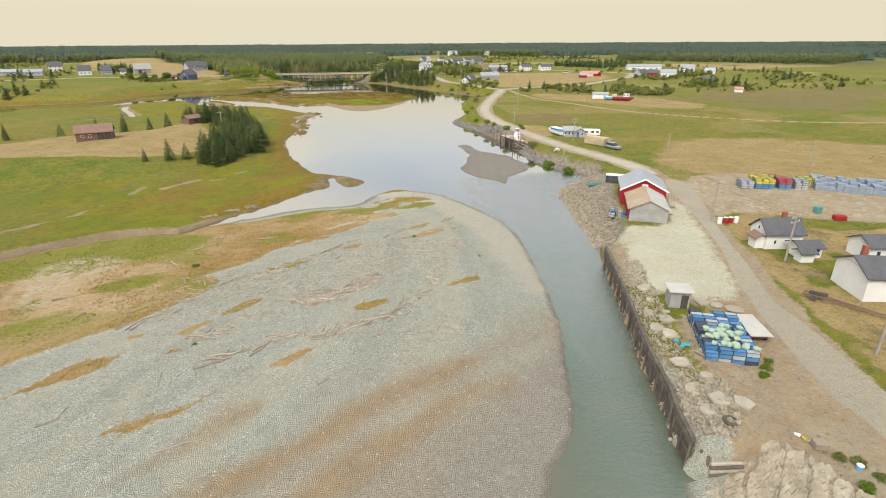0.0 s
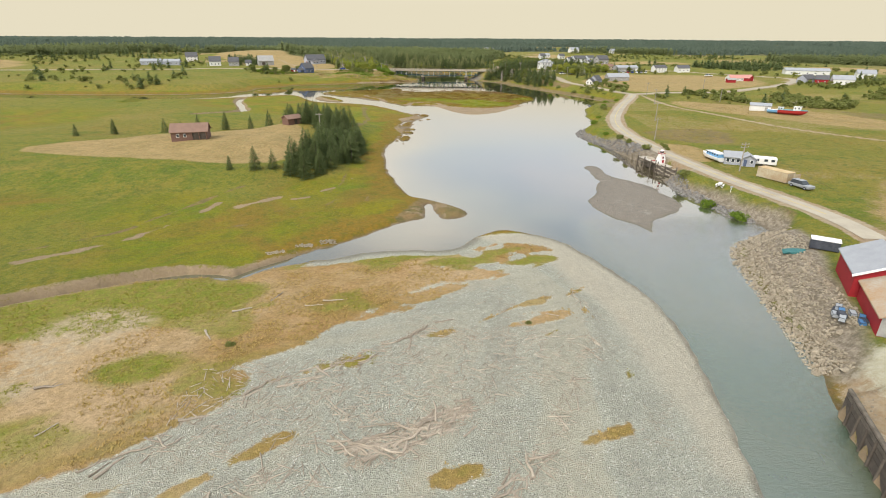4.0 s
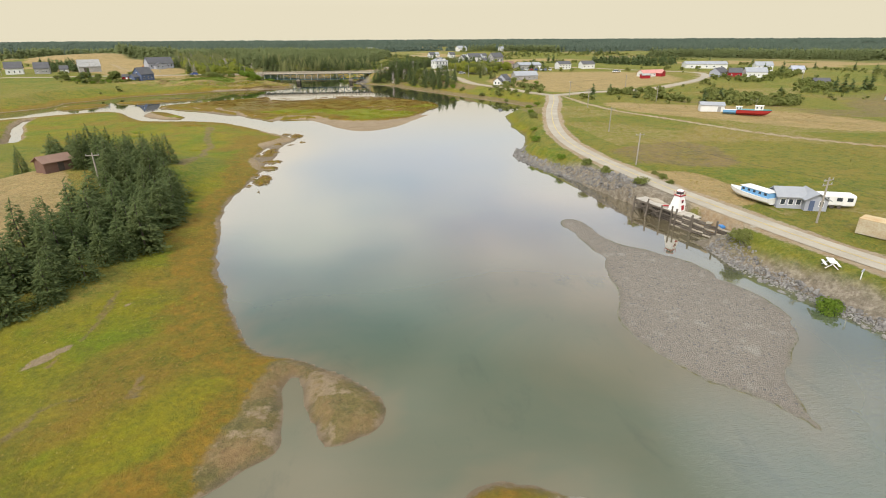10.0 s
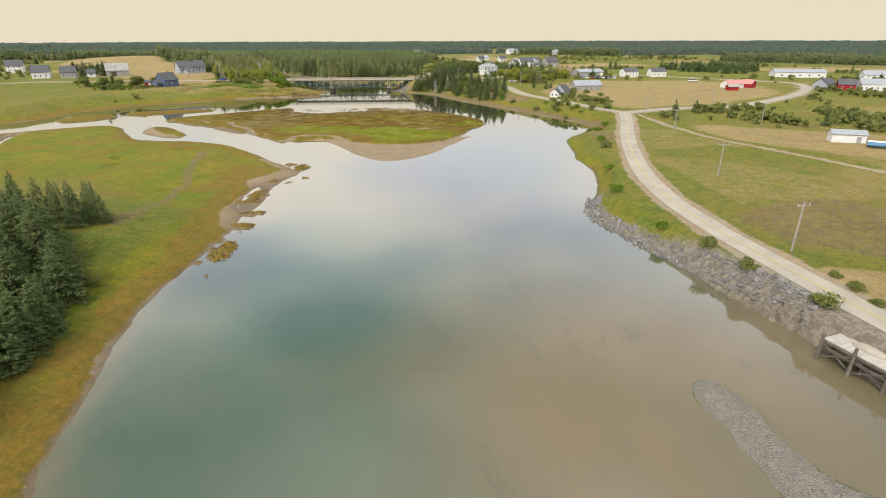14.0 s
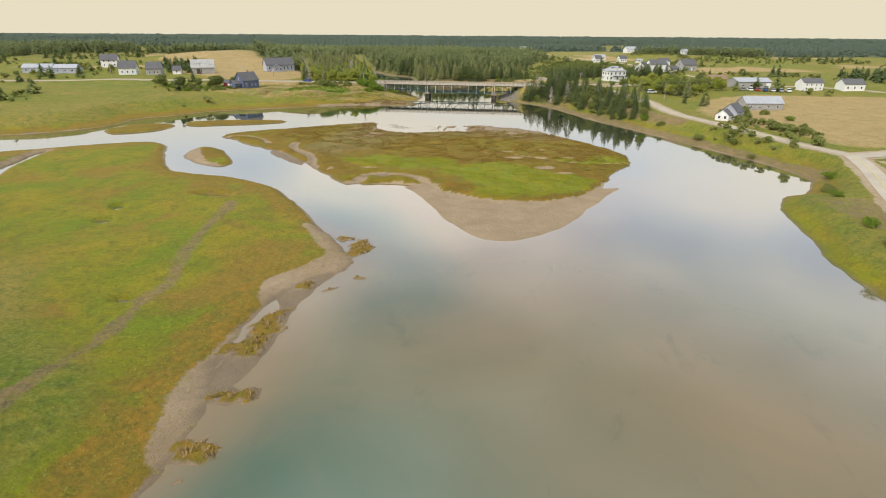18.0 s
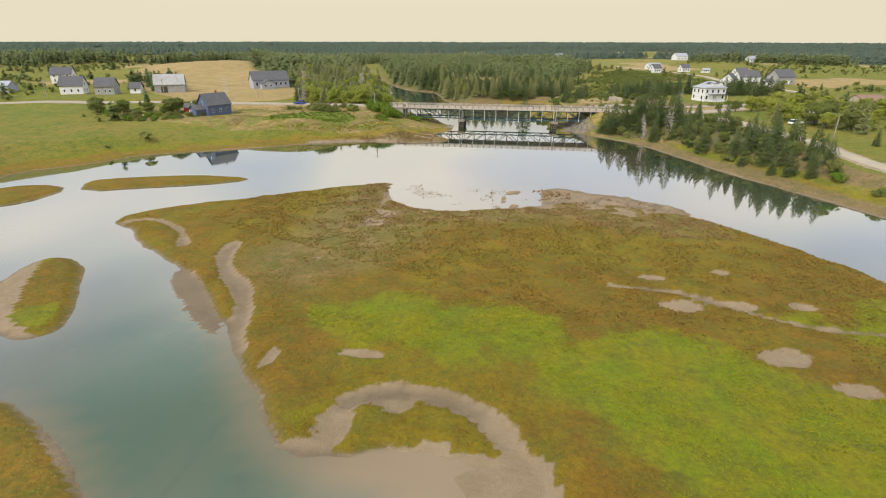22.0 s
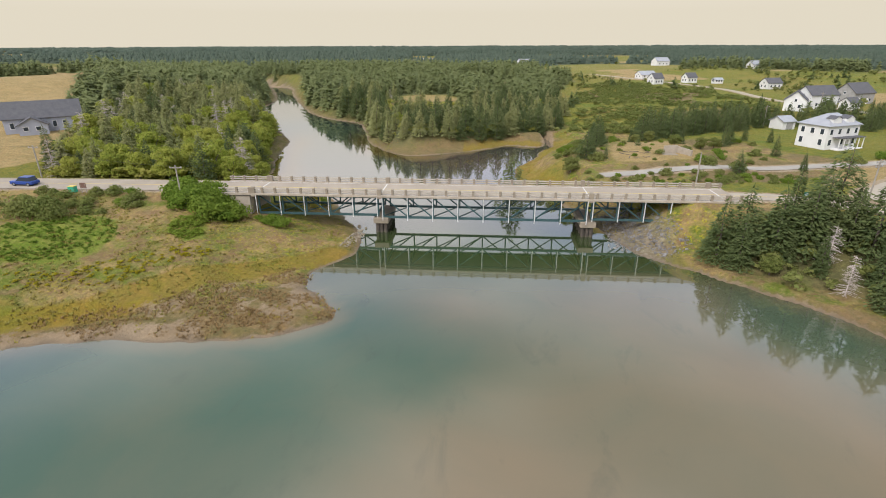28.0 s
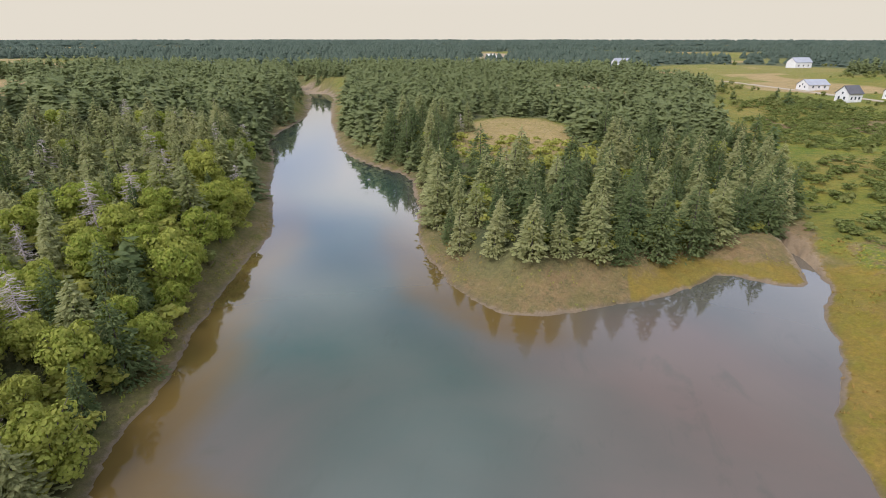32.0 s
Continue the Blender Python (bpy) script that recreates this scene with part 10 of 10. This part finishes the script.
for args in ((79.5, 36.6, 1, -.35, 2, 5, 3, "grey"), (82.0, 36.2, 1, -.35, 3, 4, 4, "blue", "yellow"), (83.4, 39.6, 1, -.35, 4, 2, 4, "yellow"), (85.8, 35.2, 1, -.35, 2, 5, 4, "blue", "red"), (88.2, 34.2, 1, -.35, 2, 4, 4, "grey"), (86.4, 38.4, 1, -.35, 2, 2, 4, "red"), (90.6, 36.2, 1, -.35, 3, 3, 4, "yellow")):
    stack_block(*args)
tb_ = []
for i in range(19):
    for j in range(5):
        for k in range(int(rng.integers(2, 5))):
            a = math.atan2(-0.62, 1)
            u, v = i * 1.05, j * 1.3
            tb_.append((85.6 + u * math.cos(a) - v * math.sin(a), 35.5 + u * math.sin(a) + v * math.cos(a), ground_z(95, 28) + k * 0.41, a))
me = bpy.data.meshes.new("trap_row")
bm = bmesh.new()
for x_, y_, z_, a in tb_:
    m_ = Matrix.Translation((x_, y_, z_)) @ Euler((0, 0, a)).to_matrix().to_4x4()
    n0 = len(bm.verts)
    box(bm, -0.5, 0.5, -0.55, 0.55, 0.01, 0.40)
    bm.verts.ensure_lookup_table()
    for v in bm.verts[n0:]:
        v.co = m_ @ v.co
bm.to_mesh(me)
bm.free()
me.materials.append(simple("blue_grey_traps", (0.19, 0.23, 0.29), (0.29, 0.33, 0.38), 2.0, 0.7, 0.4, 0.04, fine=12))
tagged(new("trap_row", me), "long rows of stacked blue-grey traps", "traps", kind="stuff")
# heap of traps beside the fish shed
for i in range(16):
    trap(44.3 + rng.uniform(-0.5, 1.2) + 0.25 * (i // 4), 28.0 + 0.75 * (i // 2 % 5) + 0.2 * i / 8, ground_z(44.5, 30) + 0.41 * (i % 2), rng.uniform(50, 80), ("grey", "blue", "black")[i % 3])

# flat trailer, dumpster, tyre, skip, tarpaulin heap
tl = thing("flat_trailer", pose(41.0, -5.6, ground_z(41.0, -5.6), 0, 0, 77), "flatbed trailer with a pale wooden deck", "trailer")
part("bed", boxes((-2.0, 2.0, -0.98, 0.98, 0.70, 0.83), bevel=0.02), M_ROOFPALE, tl, "pale plank bed")
part("chassis", boxes((-1.8, 1.8, -0.6, 0.6, 0.45, 0.70)), M_BROWNWALL, tl, "rusty chassis")
for u in (-1.2, 1.0):
    for s in (-0.85, 0.7):
        part("wheel", tubes(((u, s, 0.32), (u, s + 0.16, 0.32), 0.32, 0.32), n=12), M_TIMBER, tl)
bin_ = thing("steel_skip", pose(53.0, 47.4, ground_z(53, 47.4), 0, 0, -28), "dark navy steel skip with white lid", "skip")
part("body", boxes((-1.6, 1.6, -0.8, 0.8, 0.1, 1.35), bevel=0.05), M_WIRE["black"], bin_)
part("lid", boxes((-1.65, 1.65, -0.85, 0.85, 1.35, 1.45)), M_TRIM, bin_)
tarp = thing("tarpaulin_heap", pose(48.8, 46.5, ground_z(48.8, 46.5), 0, 0, 15), "heap under a dark green tarpaulin", "heap")
q = rock_shape(401, 0.16)
part("tarpaulin", ([(a * 1.9, b * 1.3, c * 0.9) for a, b, c in q[0]], q[1]), simple("green_tarp", (0.03, 0.12, 0.12), (0.06, 0.19, 0.18), 2.0, 0.6, 0.3, 0.05), tarp)


def tyre(x, y, z=None, s=1.0):
    t = thing("tyre", pose(x, y, (ground_z(x, y) if z is None else z) + 0.12, 0, 0, 0), "worn black tyre lying on stones", "tyre")
    bm = bmesh.new()
    n, m = 18, 8
    ring = [[bm.verts.new(((0.42 + 0.13 * math.cos(6.283 * j / m)) * math.cos(6.283 * i / n) * s, (0.42 + 0.13 * math.cos(6.283 * j / m)) * math.sin(6.283 * i / n) * s, 0.13 * math.sin(6.283 * j / m) * s)) for j in range(m)] for i in range(n)]
    for i in range(n):
        for j in range(m):
            bm.faces.new((ring[i][j], ring[(i + 1) % n][j], ring[(i + 1) % n][(j + 1) % m], ring[i][(j + 1) % m]))
    part("rubber", bm, M_TIMBER, t)


tyre(31.4, -16.2)
rs = thing("red_skip", pose(75.5, 20.5, ground_z(75.5, 20.5), 0, 0, -20), "open red metal skip on bare ground", "skip")
part("body", boxes((-0.8, 0.8, -0.5, 0.5, 0.05, 0.75), bevel=0.05), M_RED, rs)
gb = thing("green_bin", pose(75.0, 24.0, ground_z(75, 24), 0, 0, 0), "dark green waste bin", "bin")
part("body", boxes((-0.45, 0.45, -0.45, 0.45, 0, 1.0), bevel=0.05), M_WIRE["green"], gb)
for i, (x_, y_, m_) in enumerate(((57.6, 22.6, M_TRIM), (58.5, 22.6, M_RED), (59.3, 22.5, M_RED), (60.1, 22.4, M_TRIM))):
    o = thing("barrel", pose(x_, y_, ground_z(x_, y_)), "red or white storage barrel" if m_ is M_RED else "white plastic storage barrel", "barrel", "barrels")
    part("drum", frustum(0.32, 0.30, 0, 0.85, 12), m_, o)
    part("lid", frustum(0.33, 0.33, 0.85, 0.9, 12), M_TRIM, o)
tr_ = thing("boat_trailer", pose(53.5, -3.0, ground_z(53.5, -3.0), 0, 0, -58), "long rusty boat trailer on the grass", "trailer")
part("frame", beams(((-3.6, -0.35, 0.45), (3.8, 0, 0.5), 0.12), ((-3.6, 0.35, 0.45), (3.8, 0, 0.5), 0.12), ((-3.6, -0.6, 0.45), (-3.6, 0.6, 0.45), 0.12)), M_BROWNWALL, tr_)
for s in (-0.7, 0.55):
    part("wheel", tubes(((-2.6, s, 0.3), (-2.6, s + 0.15, 0.3), 0.3, 0.3), n=12), M_TIMBER, tr_)
part("load", beams(((-3.2, 0, 0.6), (-1.6, 0.1, 0.7), 0.5, 0.3)), M_TIMBER, tr_)


# ---- vehicles ----
M_TYRE = simple("tyre_rubber", (0.02, 0.02, 0.02), (0.035, 0.035, 0.035), 2.0, 0.85, 0.1)
PAINTS = {k: simple("car_" + k, a, tuple(v * 0.9 for v in a), 0.5, 0.3, 0.0) for k, a in (("white", (0.72, 0.72, 0.70)), ("blue", (0.03, 0.07, 0.28)), ("grey", (0.30, 0.31, 0.33)), ("red", (0.35, 0.03, 0.03)))}


def car(x, y, turn, paint, label, long=4.0, van=False):
    t = thing("parked_car", pose(x, y, ground_z(x, y) + 0.06, 0, 0, turn), label, "car")
    L, W = long / 2, 0.82
    b = boxes((-L, L, -W, W, 0.25, 0.80), bevel=0.10)
    part("body", b, PAINTS[paint], t)
    v = [(-L * 0.85, -W * 0.92, 0.8), (L * 0.45, -W * 0.92, 0.8), (L * 0.45, W * 0.92, 0.8), (-L * 0.85, W * 0.92, 0.8), (-L * 0.72, -W * 0.78, 1.4), (L * 0.12, -W * 0.78, 1.4), (L * 0.12, W * 0.78, 1.4), (-L * 0.72, W * 0.78, 1.4)]
    part("cabin", (v, [(0, 1, 5, 4), (1, 2, 6, 5), (2, 3, 7, 6), (3, 0, 4, 7), (3, 2, 1, 0)]), M_GLASS, t, "dark car windows")
    part("roof", boxes((-L * 0.74, L * 0.15, -W * 0.8, W * 0.8, 1.39, 1.45), bevel=0.02), PAINTS[paint], t)
    for u in (-L * 0.62, L * 0.62):
        for s in (-1, 1):
            w = part("wheel", tubes(((u, s * (W - 0.16), 0.3), (u, s * (W + 0.02), 0.3), 0.3, 0.3), n=12), M_TYRE, t)
            part("rim", tubes(((u, s * (W + 0.015), 0.3), (u, s * (W + 0.03), 0.3), 0.17, 0.17), n=10), PAINTS["grey"], w)


car(63.0, 350.0, 20, "white", "white car parked by a grey bungalow")
car(-92.0, 367.4, 178, "blue", "dark blue car parked on the bridge road")
car(155.0, 340.0, 10, "white", "white van parked on the field", 5.0)
for i in range(7):
    car(104 + i * 2.9, 364.5 - i * 0.4, 80, ("grey", "white", "red", "blue", "white", "grey", "white")[i], "parked car on the village lot")
car(67.5, 78.6, -70, "grey", "dark grey pickup beside the container", 4.4)
cart = thing("green_trash_bin", pose(-81.5, 364.4, ground_z(-81.5, 364.4)), "bright green waste bin by the road", "bin")
part("body", boxes((-0.5, 0.5, -0.4, 0.4, 0, 0.9), bevel=0.05), simple("bright_green", (0.05, 0.42, 0.26), (0.06, 0.36, 0.22), 1.0, 0.5, 0.0), cart)
part("lid", boxes((-0.53, 0.53, -0.43, 0.43, 0.9, 1.0), bevel=0.03), simple("yellow_lid", (0.55, 0.45, 0.10), (0.5, 0.4, 0.1), 1.0, 0.5, 0.0), cart)
shedc = thing("yellow_road_box", pose(-46.8, 374.6, max(ground_z(-46.8, 374.6), 2.0)), "yellow and white work box beyond the bridge rail", "box")
part("body", boxes((-0.8, 0.8, -0.5, 0.5, -1.5, 1.1), bevel=0.03), M_WIRE["yellow"], shedc)
part("lid", boxes((-0.85, 0.85, -0.55, 0.55, 1.1, 1.18)), M_TRIM, shedc)
RUIN_Z = ground_z(22, 403)
conc = thing("ruined_foundation", pose(0, 0, RUIN_Z), "ruined pale concrete corner wall in dry grass", "ruin")
part("wall", beams(((19.0, 401.4, 0.5), (21.8, 401.6, 0.55), 0.3, 1.9), ((21.8, 401.6, 0.5), (23.4, 398.0, 0.3), 0.3, 1.7)), M_CONC, conc, "weathered concrete wall")
part("floor_slab", boxes((18.2, 21.2, 398.8, 401.2, -0.5, 0.06)), M_CONC_DARK, conc, "broken floor slab")
for k in range(14):
    qx, qy = rng.uniform(10, 18), rng.uniform(396, 403)
    bd = thing("fallen_board", pose(qx, qy, ground_z(qx, qy) + 0.05, 0, rng.uniform(-6, 6), rng.uniform(0, 180)), "grey weathered board lying in dry grass", "board", "fallen boards")
    part("board", boxes((-0.6, 0.6, -0.09, 0.09, -0.04, 0.04)), M_PILE, bd)

# ---- poles and wires ----
M_POLE = simple("grey_pole_wood", (0.27, 0.24, 0.20), (0.37, 0.335, 0.285), 1.0, 0.9, 0.2, 0.01)
M_CABLE = Mat("cable", 0.6).base((0.05, 0.05, 0.05)).m
TOPS = []


def pole(x, y, h, turn=0.0, arms=1, box_on=False, lean=0.0):
    t = thing("utility_pole", pose(x, y, ground_z(x, y), lean, 0, turn), "grey wooden utility pole with crossarm", "pole", "utility poles")
    part("shaft", tubes(((0, 0, -0.6), (0, 0, h), 0.14, 0.10), n=8), M_POLE, t)
    for k in range(arms):
        part("crossarm", boxes((-0.9, 0.9, -0.06, 0.06, h - 0.45 - 0.6 * k, h - 0.33 - 0.6 * k)), M_POLE, t)
        for u in (-0.8, 0.0, 0.8):
            part("insulator", tubes(((u, 0, h - 0.33 - 0.6 * k), (u, 0, h - 0.15 - 0.6 * k), 0.05, 0.04), n=6), M_WIRE["grey"], t)
    if box_on:
        part("transformer", tubes(((0.3, 0, h - 1.9), (0.3, 0, h - 1.2), 0.2, 0.2), n=10), M_WIRE["grey"], t)
    TOPS.append((x, y, ground_z(x, y) + h - 0.2))


for p_ in ((49.2, -10.6, 7.5, 40, 1), (56.6, 8.6, 7.0, 20, 2), (57.2, 24.0, 7.0, 20, 1), (62.0, 91.0, 7.0, 15, 2), (55.0, 125.0, 7.0, 10, 1), (66.0, 160.0, 7.0, -15, 1), (79.5, 205.0, 7.0, -20, 1), (86.0, 238.0, 7.0, 30, 1),
           (120.0, 259.0, 7.0, 80, 1), (96.0, 49.0, 6.5, 30, 0), (74.0, 65.0, 6.5, 20, 0), (-36.0, 120.0, 6.0, 10, 1), (-62.5, 361.8, 6.5, 5, 1), (-74.0, 376.5, 6.0, 0, 0), (-95.0, 374.0, 6.5, 0, 1), (-116.0, 383.0, 5.5, 0, 0), (-45.3, 378.4, 5.8, 0, 0),
           (17.0, 378.0, 6.0, 0, 0), (35.5, 365.5, 7.5, 30, 2), (63.0, 330.0, 7.0, 60, 1), (-150.0, 374.0, 7.0, 10, 1), (-190.0, 362.0, 7.0, 10, 1), (60.0, 445.0, 7.0, 20, 1), (95.0, 480.0, 7.0, 20, 1), (210.0, 262.0, 7.0, 20, 0), (110.0, 215.0, 6.5, 20, 0)):
    pole(p_[0], p_[1], p_[2] * 0.86, *p_[3:])


def cable(a, b, sag=0.6):
    """One sagging wire, swept along its curve."""
    a, b = Vector(a), Vector(b)
    side = (b - a).cross(Vector((0, 0, 1))).normalized() * 0.012
    v, f = [], []
    for i in range(13):
        t = i / 12
        p = a.lerp(b, t) - Vector((0, 0, sag * 4 * t * (1 - t)))
        v += [tuple(p - side), tuple(p + Vector((0, 0, 0.012))), tuple(p + side), tuple(p - Vector((0, 0, 0.012)))]
    for i in range(12):
        f += [(4 * i + k, 4 * i + (k + 1) % 4, 4 * i + 4 + (k + 1) % 4, 4 * i + 4 + k) for k in range(4)]
    f += [(3, 2, 1, 0), (48, 49, 50, 51)]
    tagged(part("cable", (v, f), M_CABLE), "thin dark overhead cable between poles", "cable", "cables")


for i, j in ((0, 1), (1, 2), (2, 3), (3, 4), (4, 5), (5, 6), (6, 7), (7, 8), (12, 14), (14, 20), (20, 21), (18, 19)):
    cable(TOPS[i], TOPS[j])

# fence along the yard and signs
sg = thing("road_sign", pose(-79.5, 364.2, ground_z(-79.5, 364.2), 0, 0, 0), "small dark road sign on two posts", "sign")
for u in (-0.35, 0.35):
    part("post", tubes(((u, 0, -0.3), (u, 0, 1.5), 0.04, 0.04), n=6), M_POLE, sg)
part("panel", boxes((-0.5, 0.5, -0.03, 0.03, 0.8, 1.6)), M_BROWNWALL, sg)
sg2 = thing("green_road_sign", pose(25.5, 363.0, ground_z(25.5, 363.0), 0, 0, 30), "small green road sign with plain bars", "sign")
part("post", tubes(((0, 0, -0.3), (0, 0, 2.2), 0.05, 0.05), n=6), M_POLE, sg2)
part("panel", boxes((-0.6, 0.6, -0.04, 0.02, 1.5, 2.2)), simple("sign_green", (0.01, 0.18, 0.09), (0.01, 0.15, 0.08), 1.0, 0.4, 0.0), sg2)
part("lettering", boxes((-0.45, 0.45, -0.05, -0.035, 1.9, 2.0), (-0.45, 0.3, -0.05, -0.035, 1.68, 1.78)), M_TRIM, sg2, "plain pale bars")

# small clutter at the end of the landing
blk = thing("concrete_block", pose(35.6, -19.4, ground_z(35.6, -19.4), 0, 0, -12), "small grey concrete block on gravel", "block")
part("block", boxes((-0.45, 0.45, -0.35, 0.35, 0, 0.5), bevel=0.04), M_CONC_DARK, blk)
pail = thing("blue_pail", pose(36.4, -21.6, ground_z(36.4, -21.6)), "faded blue plastic pail beside weeds", "pail")
part("bucket", frustum(0.16, 0.20, 0, 0.36, 12), M_HULLBLUE, pail)
part("rim", frustum(0.215, 0.215, 0.34, 0.37, 12), M_WHITE, pail)
for i, (x_, y_) in enumerate(((35.2, -18.6), (35.0, -18.2), (35.5, -18.9))):
    by = thing("net_buoy", pose(x_, y_, ground_z(x_, y_) + 0.12, 90, 0, 40 * i), "white foam buoy lying on the ground", "buoy", "buoys")
    part("float", frustum(0.08, 0.14, -0.18, 0.18, 10), M_WHITE if i else M_WIRE["yellow"], by)
    part("spindle", tubes(((0, 0, -0.35), (0, 0, 0.35), 0.02, 0.02), n=5), M_GREYWOOD, by)
nt = thing("net_heap", pose(34.2, -6.6, ground_z(34.2, -6.6)), "tangled green and teal net heap on rubble", "net")
for i in range(7):
    q = rock_shape(600 + i, 0.3)
    o = part("net_fold", ([(a * 0.42, b * 0.34, abs(c) * 0.22) for a, b, c in q[0]], q[1]), M_TEAL, nt)
    o.location = (rng.uniform(-0.8, 0.8), rng.uniform(-0.9, 0.9), 0.03)
pal = thing("wooden_pallet", pose(34.6, -8.2, ground_z(34.6, -8.2) + 0.1, 4, 3, 25), "grey broken wooden pallet on stones", "pallet")
for k in range(6):
    part("slat", boxes((-0.55, 0.55, -0.5 + k * 0.18, -0.39 + k * 0.18, 0.10, 0.12)), M_GREYWOOD, pal)
for k in (-0.5, 0.0, 0.45):
    part("runner", boxes((k, k + 0.07, -0.5, 0.52, 0.0, 0.10)), M_GREYWOOD, pal)
for x_, y_, s_ in ((37.6, -11.8, .30), (38.4, -11.0, .34), (39.2, -10.2, .30), (36.0, -20.6, .34), (36.8, -21.2, .30), (35.6, -23.0, .32), (37.0, -22.4, .3)):
    plant(SHRUBS, x_, y_, s_)
sgn = thing("plaque_stand", pose(54.0, 76.6, ground_z(54.0, 76.6), 0, 0, 25), "small information plaque on a post by the shore road", "sign")
part("post", tubes(((0, 0, -0.2), (0, 0, 0.95), 0.05, 0.05), n=6), M_WHITE, sgn)
part("panel", boxes((-0.3, 0.3, -0.05, 0.05, 0.85, 1.1), bevel=0.02), M_GREYSIDE, sgn)

# seedlings that were not needed
for t in HIDE:
    for o in list(t.children):
        bpy.data.objects.remove(o)
    bpy.data.objects.remove(t)
